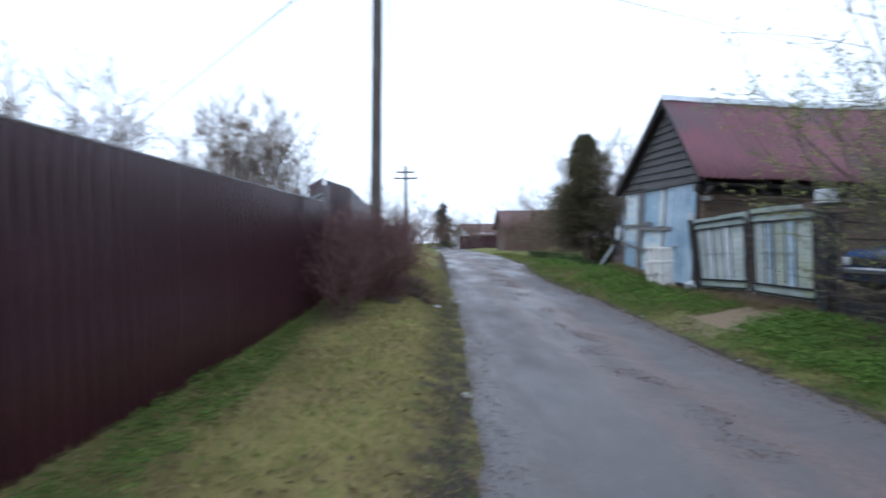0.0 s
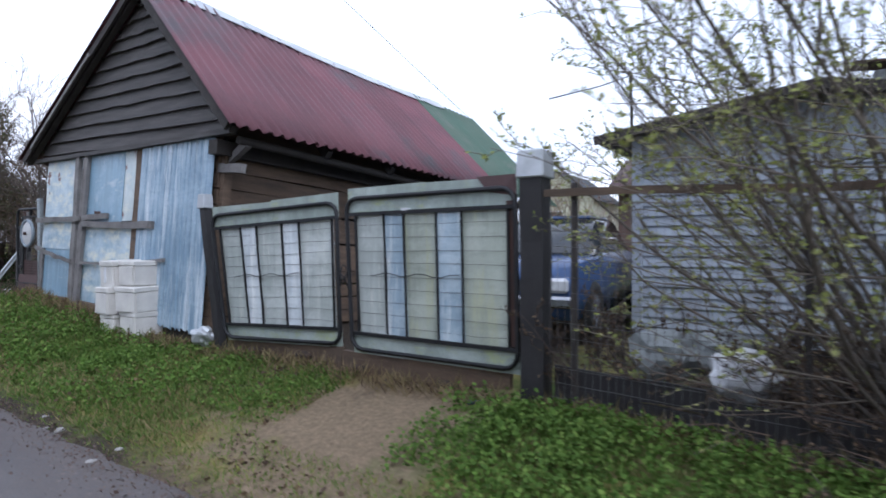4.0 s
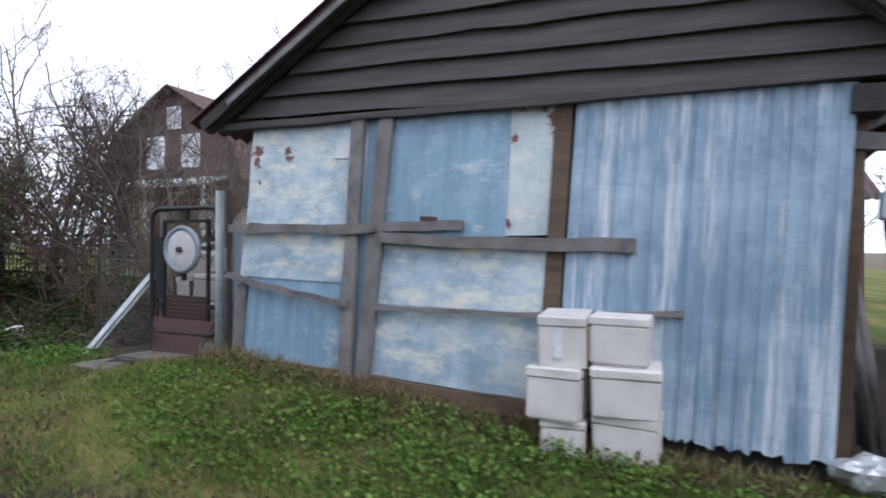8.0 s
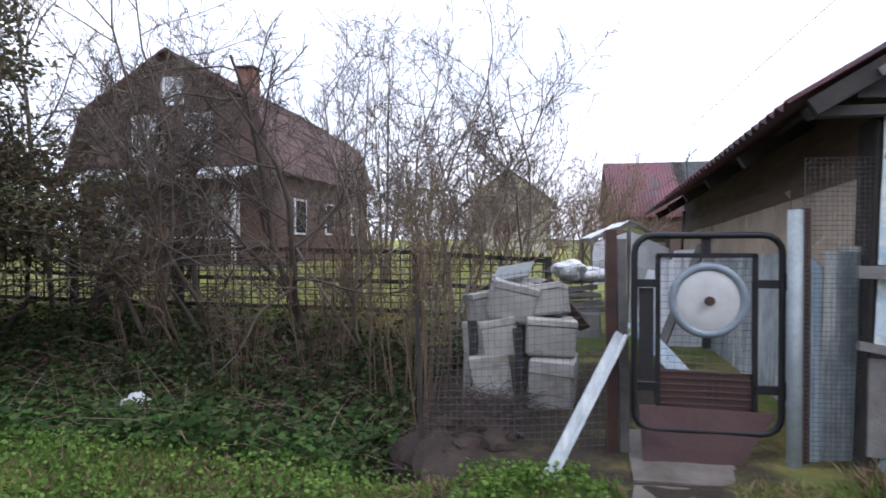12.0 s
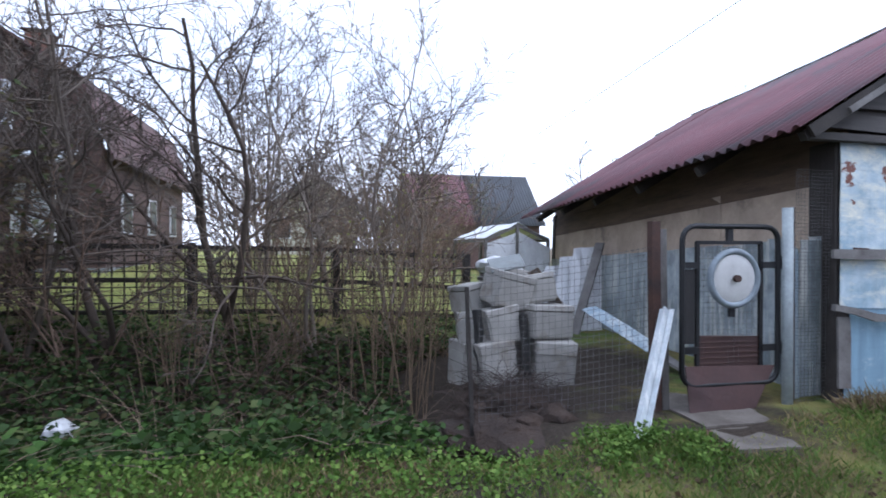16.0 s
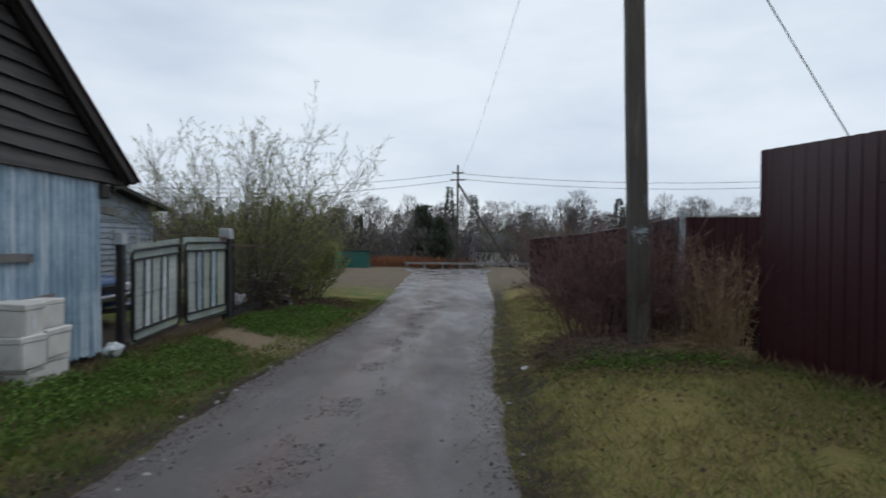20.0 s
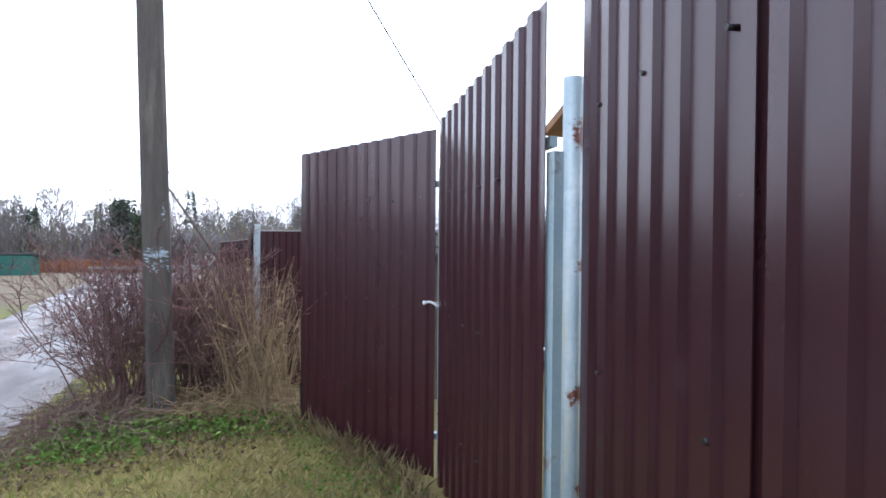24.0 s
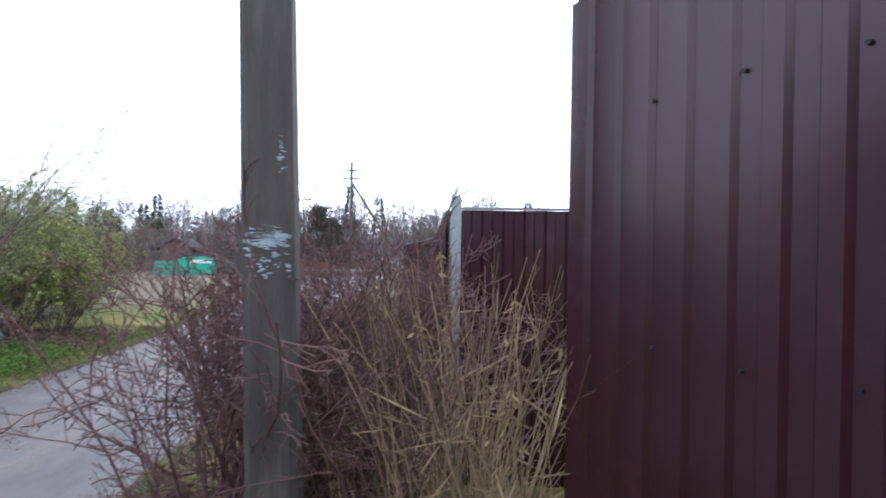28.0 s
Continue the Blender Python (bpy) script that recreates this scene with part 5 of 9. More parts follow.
fence = thing("wire_fence", Matrix.Translation((5.44, 0, 0)), "rusty wire netting fence with dark boards along its foot", "fence")
for x, y, z1 in ((0.0, 6.55, 1.50), (0.02, 5.2, 1.30), (-0.02, 3.75, 1.0)):
    part("post", beam(B(), (x, y, land(5.6, y) - 0.2), (x, y, z1 - 0.08), 0.036, 0.036, up=(1, 0, 0), jit=0.004, segs=4, rng=rng_g), "dark_wood", fence)
part("top_rail", beam(B(), (-0.04, 6.75, 1.36), (-0.04, 4.6, 1.30), 0.03, 0.05, jit=0.008, segs=8, rng=rng_g), "brown_wood", fence)
for i in range(4):
    y0 = 6.7 - i * 0.98
    for z in (-0.02, 0.12):
        part("foot_board", beam(B(), (0.03, y0, z + land(5.6, y0 - 0.5) + 0.10), (0.03, y0 - 0.97, z + land(5.6, y0 - 1.0) + 0.10 + rng_g.uniform(-0.03, 0.03)), 0.03, 0.15, jit=0.008, segs=4, rng=rng_g), "tarred", fence)
wire_mesh("wire_mesh", (-0.06, 6.7, -0.15), (-0.06, 3.75, -0.28), 1.45, 0.05, fence, 0.0017, 0.01, cell_z=0.1)

# junk in front of the shed
crate = thing("slatted_crate", Matrix.Translation((5.42, 3.85, -0.40)), "dark slatted wooden crate standing in the junk", "crate")
for i in range(9):
    part("slat", beam(B(), (0, -0.30, 0.06 + i * 0.085), (0, 0.30, 0.06 + i * 0.085 + rng_g.uniform(-0.01, 0.01)), 0.02, 0.05, jit=0.004, segs=3, rng=rng_g), "dark_wood", crate)
for y in (-0.28, 0.28):
    for x in (0.03, 0.5):
        part("corner_post", beam(B(), (x, y, 0), (x, y, 0.84), 0.05, 0.05, up=(1, 0, 0), jit=0.003, segs=3, rng=rng_g), "dark_wood", crate)
part("top", box(B(), (-0.03, -0.34, 0.82), (0.55, 0.34, 0.85), 0.005, 0.01, rng_g), "dark_wood", crate)
part("back", box(B(), (0.50, -0.3, 0.0), (0.53, 0.3, 0.82), 0.0, 0.005, rng_g), "tarred", crate)
for i in range(20):
    y0 = rng_g.uniform(2.9, 4.9)
    z = 0.12 + 0.10 * (i % 6)
    solo("scrap_board", beam(B(), (5.52 + rng_g.uniform(-0.05, 0.4), y0, z - 0.02), (5.52 + rng_g.uniform(-0.05, 0.5), y0 - rng_g.uniform(0.7, 1.3), z + rng_g.uniform(-0.1, 0.06)), 0.10, 0.03, jit=0.008, segs=4, rng=rng_g),
         rng_g.choice(("brown_wood", "dark_wood", "dark_wood", "dark_wood", "grey_wood")), "rotting scrap board on a pile beside the shed", "board", "scrap boards")
bm = B()
wave_sheet(bm, (5.72, 3.46, 0.22), (0.1, -1, 0), (0, 0.1, -1), (-1, 0, 0), 0.55, 0.30, sine_section(0.08, 0.012), 0.004, 2, 0.01, rng=rng_g)
solo("tin_scrap", bm, "zinc", "small piece of corrugated zinc in the junk pile", "sheet")
solo("zinc_sheet", plate(B(), ((5.38, 3.28, -0.03), (5.86, 1.60, -0.05), (5.68, 1.44, -0.44), (5.12, 3.12, -0.43)), 0.006, (-0.9, -0.3, 0.35), 0.003, rng_g, 8, 4), "sheet_blue", "grey zinc sheet lying on the ground beside the junk", "sheet")
for k, (z, x) in enumerate(((-0.01, 5.55), (0.07, 5.62), (0.15, 5.74))):
    bm = B()
    wave_sheet(bm, (x, 3.36 - 0.1 * k, z), (0.28, -1, 0.0), (-0.9, -0.25, -0.28), (-0.3, 0, 0.95), 1.9, 0.34, sine_section(0.9, 0.03), 0.005, 2, 0.01, rng=rng_g)
    solo("roofing_scrap", bm, ("maroon", "rust_plate", "dark_wood")[k], "curled roofing sheet thrown on the junk pile", "sheet", "scrap roofing sheets")
for x, y, z, r in ((5.62, 5.55, -0.02, 0.2), (5.95, 6.1, 0.0, 0.24), (6.1, 5.75, 0.02, 0.22)):
    bm = bmesh.new()
    bmesh.ops.create_icosphere(bm, subdivisions=3, radius=r)
    for v in bm.verts:
        v.co = Vector((v.co.x, v.co.y, v.co.z * 0.75)) * (1 + 0.35 * noise.noise(v.co * 8 + Vector((x, y, 0))))
    solo("sack", bm, "plastic_white" if y < 5.7 and x < 5.8 else "asbestos", "crumpled sack behind the wire fence", "sack", "sacks behind the fence", m=Matrix.Translation((x + 0.15, y, z + 0.18)))

# ---------------------------------------------------------------- shed
shed = thing("shed", Matrix.Translation((8.9, 3.28, 0)), "low grey-blue boarded shed with a dark felt roof", "shed")
L, DP, H = 3.67, 3.2, 2.34
for i in range(20):
    z = -0.12 + i * 0.122
    if z > H - 0.1:
        break
    part("wall_board", plate(B(), ((-0.034, -0.02, z), (-0.034, L, z + rng_g.uniform(-0.004, 0.004)), (0.0, L, z + 0.14), (0.0, -0.02, z + 0.14)), 0.02, (-1, 0, 0.2), 0.002, rng_g, 6, 1), "shed_paint", shed)
    part("wall_board", plate(B(), ((0.0, L + 0.034, z), (DP, L + 0.034, z), (DP, L, z + 0.14), (0.0, L, z + 0.14)), 0.02, (0, 1, 0.2), 0.002, rng_g, 4, 1), "shed_paint", shed)
part("core", box(B(), (0.03, 0.0, -0.3), (DP, L - 0.03, H)), "dark_wood", shed)
for y in (-0.01, L + 0.012):
    part("corner_board", beam(B(), (-0.05, y, -0.2), (-0.05, y, H), 0.12, 0.03, up=(1, 0, 0), jit=0.002, segs=3, rng=rng_g), "shed_paint", shed)
part("frieze", box(B(), (-0.058, 0.1, H - 0.46), (-0.045, L - 0.1, H - 0.02), 0.0, 0.002, rng_g), "shed_paint", shed)
bm = B()
prof = [(-0.35, -0.45, H - 0.16), (-0.35, L / 2, H + 0.26), (-0.35, L + 0.45, H - 0.10)]
vs = [[bm.verts.new((x, y, z + o)) for (_, y, z) in prof] for x in (-0.35, DP + 0.3) for o in (0.0, 0.07)]
for a, b in ((0, 1), (1, 3), (3, 2), (2, 0)):
    for i in range(2):
        bm.faces.new((vs[a][i], vs[a][i + 1], vs[b][i + 1], vs[b][i]))
for i in (0, 2):
    bm.faces.new((vs[0][i], vs[1][i], vs[3][i], vs[2][i]))
bmesh.ops.recalc_face_normals(bm, faces=bm.faces)
part("roof", bm, "roof_felt", shed)
bm = B()
for x in (0.0,):
    for (y0, z0), (y1, z1) in (((0, H), (L / 2, H + 0.24)), ((L / 2, H + 0.24), (L, H))):
        plate(bm, ((x, y0, H - 0.05), (x, y1, H - 0.05), (x, y1, z1), (x, y0, z0)), 0.03, (-1, 0, 0))
part("gable", bm, "shed_paint", shed)
part("fascia", beam(B(), (-0.36, -0.45, H - 0.14), (-0.36, L / 2, H + 0.28), 0.03, 0.10, jit=0.004, segs=4, rng=rng_g), "dark_wood", shed)
part("fascia", beam(B(), (-0.36, L / 2, H + 0.28), (-0.36, L + 0.45, H - 0.08), 0.03, 0.10, jit=0.004, segs=4, rng=rng_g), "dark_wood", shed)
chim = part("chimney", box(B(), (0.74, 1.10, H), (0.94, 1.30, H + 0.60), 0.01, 0.004, rng_g), "asbestos", shed)
part("chimney_cap", plate(B(), ((0.62, 0.92, H + 0.66), (1.08, 0.92, H + 0.66), (1.08, 1.50, H + 0.70), (0.62, 1.50, H + 0.70)), 0.025, (0, 0, 1), 0.01, rng_g, 2, 2), "rust", shed)
win = part("window_frame", box(B(), (-0.05, 0.55, 0.95), (-0.016, 0.62, 1.75), 0.003), "white_paint", shed)
bm = B()
tube(bm, [(8.75, 7.0, 2.35), (8.75, 7.02, 3.1)], 0.018, 6)
tube(bm, [(8.75, 7.01, 3.05), (8.3, 7.25, 2.85), (7.6, 7.6, 2.6)], 0.008, 5)
solo("antenna_rod", bm, "black_iron", "thin dark rod with a stay beside the shed roof", "rod")

# ---------------------------------------------------------------- blue car in the yard
car = thing("car", pose(9.05, 8.05, 0.0, 0, 0, 4), "old blue saloon car parked behind the gate", "car")


def hull(bm, sections):
    """A closed body through sections of (x, half width, z low, z high)."""
    rings = []
    for x, hw, z0, z1 in sections:
        pts = [(-hw * 0.92, z0), (-hw, z0 + 0.45 * (z1 - z0)), (-hw * 0.93, z1 - 0.05), (-hw * 0.75, z1), (hw * 0.75, z1), (hw * 0.93, z1 - 0.05), (hw, z0 + 0.45 * (z1 - z0)), (hw * 0.92, z0)]
        rings.append([bm.verts.new((x, y, z)) for y, z in pts])
    for r0, r1 in zip(rings, rings[1:]):
        for j in range(8):
            bm.faces.new((r0[j], r0[(j + 1) % 8], r1[(j + 1) % 8], r1[j])).smooth = True
    bm.faces.new(rings[0])
    bm.faces.new(rings[-1][::-1])
    bmesh.ops.recalc_face_normals(bm, faces=bm.faces)
    return bm


part("body", hull(B(), ((-1.95, 0.70, 0.28, 0.66), (-1.85, 0.78, 0.22, 0.76), (-0.8, 0.82, 0.2, 0.86), (-0.6, 0.82, 0.2, 0.90), (1.3, 0.82, 0.2, 0.92), (1.85, 0.78, 0.22, 0.88), (1.95, 0.7, 0.28, 0.7))), "car_blue", car)
part("cabin", hull(B(), ((-0.72, 0.70, 0.86, 0.90), (-0.15, 0.62, 0.88, 1.33), (0.7, 0.62, 0.88, 1.36), (1.3, 0.68, 0.88, 0.94))), "pane", car, "dark glazed cabin")
part("roof", box(B(), (-0.16, -0.50, 1.32), (0.74, 0.50, 1.375), 0.03), "car_blue", car)
part("bumper", box(B(), (-2.05, -0.76, 0.36), (-1.93, 0.76, 0.48), 0.03), "chrome", car)
part("grille", box(B(), (-1.99, -0.46, 0.52), (-1.94, 0.46, 0.64), 0.01), "black_iron", car)
for y in (-0.58, 0.58):
    part("headlight", box(B(), (-2.0, y - 0.12, 0.51), (-1.93, y + 0.12, 0.66), 0.03), "plastic_white", car)
for x in (-1.25, 1.25):
    for y in (-0.76, 0.76):
        bm = B()
        tube(bm, [(x + 0.24 * math.cos(a), y, 0.29 + 0.24 * math.sin(a)) for a in np.linspace(0, 2 * math.pi, 20, endpoint=False)], 0.075, 8, True)
        wheel = part("wheel", bm, "rubber", car)
        bm = B()
        tube(bm, [(x, y - 0.05, 0.29), (x, y + 0.05, 0.29)], 0.19, 16)
        part("rim", bm, "chrome", wheel)

# ---------------------------------------------------------------- garden gate with the white disc
GX = 5.93
gg = thing("garden_gate", Matrix.Translation((GX, 15.975, 0.1)), "black tube garden gate with a white round lid and rusty plate", "gate")


def round_rect(y0, y1, z0, z1, r, n=5):
    out = []
    for cy, cz, a0 in ((y1 - r, z1 - r, 0), (y0 + r, z1 - r, 90), (y0 + r, z0 + r, 180), (y1 - r, z0 + r, 270)):
        for k in range(n):
            a = radians(a0 + 90 * k / (n - 1))
            out.append((0, cy + r * math.cos(a), cz + r * math.sin(a)))
    return out


part("frame", tube(B(), round_rect(-0.43, 0.43, 0.28, 1.50, 0.11), 0.021, 8, True), "black_iron", gg)
for a, b in (((0.02, -0.285, 0.36), (0.02, -0.285, 1.38)), ((0.02, 0.285, 0.36), (0.02, 0.285, 1.38)), ((0.02, -0.29, 1.375), (0.02, 0.29, 1.375)), ((0.02, -0.29, 0.37), (0.02, 0.29, 0.37))):
    part("inner_bar", beam(B(), a, b, 0.028, 0.028, up=(1, 0, 0)), "black_iron", gg)
for y0, y1, z in ((-0.43, -0.285, 1.20), (0.285, 0.43, 1.20), (-0.43, -0.285, 0.55), (0.285, 0.43, 0.55)):
    part("tie_bar", beam(B(), (0.01, y0, z), (0.01, y1, z), 0.03, 0.05), "black_iron", gg)
part("side_plate", box(B(), (0.01, 0.31, 0.60), (0.02, 0.40, 1.17), 0.002), "tarred", gg)
part("hanger", beam(B(), (0.02, 0.0, 1.36), (0.02, 0.0, 1.50), 0.05, 0.03, up=(1, 0, 0)), "black_iron", gg)
part("latch", beam(B(), (-0.005, 0.0, 0.80), (-0.005, 0.0, 0.90), 0.045, 0.03, up=(1, 0, 0)), "black_iron", gg)
bm = B()
n = 40
cz = 1.10
prev = None
for rr, xx in ((0.0, -0.046), (0.10, -0.045), (0.175, -0.040), (0.19, -0.034)):
    ring = [bm.verts.new((xx, rr * math.cos(2 * math.pi * i / n), cz + rr * math.sin(2 * math.pi * i / n))) for i in range(n)] if rr else [bm.verts.new((xx, 0, cz))]
    if prev:
        for i in range(n):
            if len(prev) == 1:
                bm.faces.new((prev[0], ring[i], ring[(i + 1) % n])).smooth = True
            else:
                bm.faces.new((prev[i], ring[i], ring[(i + 1) % n], prev[(i + 1) % n])).smooth = True
    prev = ring
disc = part("lid", bm, "disc", gg, "white enamelled round lid")
part("knob", tube(B(), [(-0.085, 0, cz), (-0.055, 0, cz)], 0.028, 10), "rust", disc)
part("lid_rim", tube(B(), [(-0.03, 0.208 * math.cos(a), cz + 0.208 * math.sin(a)) for a in np.linspace(0, 2 * math.pi, 36, endpoint=False)], 0.026, 8, True), "disc_rim", disc)
wire_mesh("wire_mesh", (0.03, -0.27, 0.40), (0.03, 0.27, 0.40), 0.98, 0.042, gg, 0.0016)
part("rust_plate", plate(B(), ((0.03, -0.27, 0.36), (0.03, 0.30, 0.36), (0.03, 0.30, 0.66), (0.03, -0.27, 0.64)), 0.006, (1, 0, 0), 0.004, rng_g, 2, 2), "rust_plate", gg)
for i in range(7):
    part("slat", beam(B(), (0.015, -0.27, 0.40 + 0.04 * i), (0.015, 0.27, 0.405 + 0.04 * i), 0.008, 0.007, jit=0.002, segs=3, rng=rng_g), "rust", gg)
part("foot_plate", plate(B(), ((-0.03, -0.16, 0.02), (-0.03, 0.38, 0.06), (0.0, 0.40, 0.43), (0.0, -0.40, 0.41)), 0.008, (1, 0, 0), 0.006, rng_g, 3, 3), "rust_plate", gg)
for z in (0.55, 1.22):
    part("hinge", tube(B(), [(-0.01, -0.46, z - 0.05), (-0.01, -0.46, z + 0.05)], 0.02, 8), "black_iron", gg)
gp = thing("garden_gate_post", Matrix.Translation((5.89, 15.49, 0.1)), "pale grey painted steel gate post", "gate post", "garden gate posts")
part("post", tube(B(), [(0, 0, -0.1), (0, 0, 1.65)], 0.042, 12), "grey_paint", gp)
part("rusty_angle", box(B(), (0.03, -0.10, -0.1), (0.045, -0.045, 1.66), 0.002), "rust", gp)
gp = thing("garden_gate_post", Matrix.Translation((6.09, 16.50, 0.0)), "rusty steel gate post beside a wooden one", "gate post", "garden gate posts")
part("post", beam(B(), (0, 0.02, -0.1), (0.02, 0.03, 1.64), 0.07, 0.07, up=(1, 0, 0), jit=0.003, segs=5, rng=rng_g), "rust", gp)
part("wooden_post", beam(B(), (0.0, -0.06, -0.1), (0.02, -0.04, 1.58), 0.06, 0.05, up=(1, 0, 0), jit=0.004, segs=6, rng=rng_g), "grey_wood", gp)
bm = B()
a, b = Vector((5.58, 17.0, 0.05)), Vector((6.02, 16.47, 0.96))
beam(bm, a, b, 0.085, 0.012, up=(-1, -0.6, 0.4))
beam(bm, a + Vector((0.02, 0.028, 0)), b + Vector((0.02, 0.028, 0)), 0.012, 0.04, up=(-1, -0.6, 0.4))
beam(bm, a - Vector((0.02, 0.028, 0)), b - Vector((0.02, 0.028, 0)), 0.012, 0.04, up=(-1, -0.6, 0.4))
solo("leaning_channel", bm, "pale_white", "pale grey steel channel leaning on the gate post", "channel")
for c in (((5.56, 15.84, 0.165), (6.50, 15.80, 0.16), (6.52, 16.38, 0.15), (5.58, 16.46, 0.155)), ((5.14, 16.10, 0.145), (5.53, 15.98, 0.155), (5.55, 16.46, 0.15), (5.18, 16.54, 0.14))):
    solo("path_slab", plate(B(), c, 0.06, (0, 0, 1), 0.006, rng_g, 4, 3), "path_stone", "worn brown-grey concrete slab before the garden gate", "slab", "path slabs")
bm = B()
plate(bm, ((6.62, 15.70, 0.15), (7.9, 15.72, 0.14), (7.9, 16.3, 0.12), (6.64, 16.3, 0.13)), 0.06, (0, 0, 1), 0.006, rng_g, 3, 2)
solo("path_slab", bm, "concrete", "worn concrete slab behind the garden gate", "slab", "path slabs")
net = thing("wire_fence", Matrix.Translation((5.86, 15.1, 0.1)), "fine wire netting between the gate post and the barn", "fence")
wire_mesh("wire_mesh", (-0.02, 0.36, 0), (0.0, -0.08, 0), 1.95, 0.028, net, 0.0016)
part("board", beam(B(), (0.12, 0.10, 0.0), (0.11, 0.08, 1.40), 0.24, 0.02, up=(1, 0, 0), jit=0.004, segs=3, rng=rng_g), "wall_zinc", net)
part("board", beam(B(), (0.10, 0.27, 0.1), (0.12, 0.26, 1.38), 0.10, 0.02, up=(1, 0, 0), jit=0.004, segs=3, rng=rng_g), "pale_slat", net)
part("board", beam(B(), (0.12, 0.02, 1.2), (0.12, 0.24, 1.44), 0.03, 0.14, up=(0, 0, 1), jit=0.004, segs=3, rng=rng_g), "wall_board", net)
net = thing("wire_fence", Matrix.Translation((6.1, 16.5, 0.0)), "slack wire netting beside the garden gate", "fence")
wire_mesh("wire_mesh", (0.0, 0.0, 0.0), (0.35, 1.35, -0.2), 1.45, 0.05, net, 0.0018, 0.02)
part("post", beam(B(), (0.36, 1.38, -0.5), (0.40, 1.44, 1.12), 0.03, 0.03, up=(1, 0, 0), jit=0.004, segs=4, rng=rng_g), "dark_wood", net)
solo("bent_sheet", plate(B(), ((8.05, 16.16, 0.74), (8.0, 16.02, 0.78), (7.2, 15.72, 0.44), (7.25, 15.86, 0.40)), 0.006, (0.2, -0.4, 0.9), 0.012, rng_g, 6, 2), "pale_slat", "pale blue bent sheet lying behind the netting", "sheet")
solo("loose_plank", beam(B(), (7.3, 15.78, 0.40), (6.75, 15.62, 0.21), 0.13, 0.03, jit=0.004, segs=3, rng=rng_g), "grey_wood", "grey weathered plank lying behind the netting", "plank")
bm = bmesh.new()
bmesh.ops.create_icosphere(bm, subdivisions=2, radius=0.09)
for v in bm.verts:
    v.co = Vector((v.co.x, v.co.y * 1.3, v.co.z * 0.7)) * (1 + 0.25 * noise.noise(v.co * 10))
solo("stone", bm, "stone", "pale round stone at the foot of the gate post", "stone", m=Matrix.Translation((5.86, 16.62, 0.03)))
# white wreckage of a greenhouse behind the gate
gh = thing("greenhouse", Matrix.Translation((11.6, 15.62, 0.0)), "collapsed greenhouse of white plastic sheeting", "greenhouse")
for y in (-0.6, 0.0, 0.6):
    for x in (0.0, 2.2):
        part("stake", beam(B(), (x, y, -0.05), (x, y * 0.96, 1.55 if y else 1.82), 0.05, 0.05, up=(1, 0, 0), jit=0.004, segs=3, rng=rng_g), "grey_wood", gh)
    part("rafter", beam(B(), (0.0, y * 0.96, 1.55 if y else 1.82), (2.2, y * 0.96, 1.55 if y else 1.82), 0.04, 0.05, jit=0.004, segs=3, rng=rng_g), "grey_wood", gh)
for a, b in ((-0.6, 0.0), (0.0, 0.6)):
    za, zb = (1.55, 1.82) if a else (1.82, 1.55)
    part("rafter", beam(B(), (0.0, a, za), (0.0, b, zb), 0.04, 0.05, jit=0.003, segs=2, rng=rng_g), "grey_wood", gh)
    part("sheeting", plate(B(), ((-0.03, a, za + 0.04), (2.25, a, za + 0.04), (2.25, b, zb + 0.04), (-0.03, b, zb + 0.04)), 0.008, (0, 0, 1), 0.02, rng_g, 6, 4), "plastic_white", gh)
part("sheeting", plate(B(), ((-0.05, -0.57, 0.1), (-0.03, 0.02, 0.15), (-0.03, -0.02, 1.7), (-0.05, -0.59, 1.42)), 0.008, (-1, 0, 0), 0.02, rng_g, 5, 6), "plastic_white", gh)
part("sheeting", plate(B(), ((-0.05, 0.05, 0.9), (-0.03, 0.57, 0.85), (-0.03, 0.57, 1.5), (-0.05, 0.05, 1.68)), 0.008, (-1, 0, 0), 0.02, rng_g, 4, 4), "plastic_white", gh)
for i in range(3):
    a = -2.0 + 0.25 * i
    part("torn_sheet", plate(B(), ((a, -0.55 + 0.16 * i, 0.1), (a + 0.1, -0.05 + 0.14 * i, 0.15), (a + 0.5, -0.35 + 0.12 * i, 1.42 - 0.14 * i), (a + 0.4, -0.75 + 0.1 * i, 1.45 - 0.15 * i)), 0.008, (1, 0.2, 0.3), 0.03, rng_g, 4, 4), "plastic_white", gh)
part("stake", beam(B(), (-2.2, 0.05, 0.0), (-1.8, -0.62, 1.5), 0.14, 0.03, jit=0.004, segs=3, rng=rng_g), "grey_wood", gh)

# ---------------------------------------------------------------- maroon profiled fences


def profiled(parent, a, b, z0a, z0b, z1a, z1b, pitch=0.138, depth=0.018, side=1.0, name="panel", rows=1, ragged=0.0, material="maroon"):
    """One profiled sheet from a to b in plan; its foot and head run from the first to the second height."""
    a, b = Vector((a[0], a[1], 0)), Vector((b[0], b[1], 0))
    along = b - a
    w = along.length
    nrm = Vector((along.y, -along.x, 0)).normalized() * side
    top = max(z1a, z1b)
    bm = B()
    wave_sheet(bm, (a.x, a.y, top), along, (0, 0, -1), nrm, w, 1.0, trapeze_section(pitch, depth), 0.004, rows, ragged,
               top_of=lambda s: top - (z1a + (z1b - z1a) * s / w), bottom_of=lambda s: top - (z0a + (z0b - z0a) * s / w), rng=rng_g)
    for f in bm.faces:
        f.smooth = False
    return part(name, bm, material, parent)


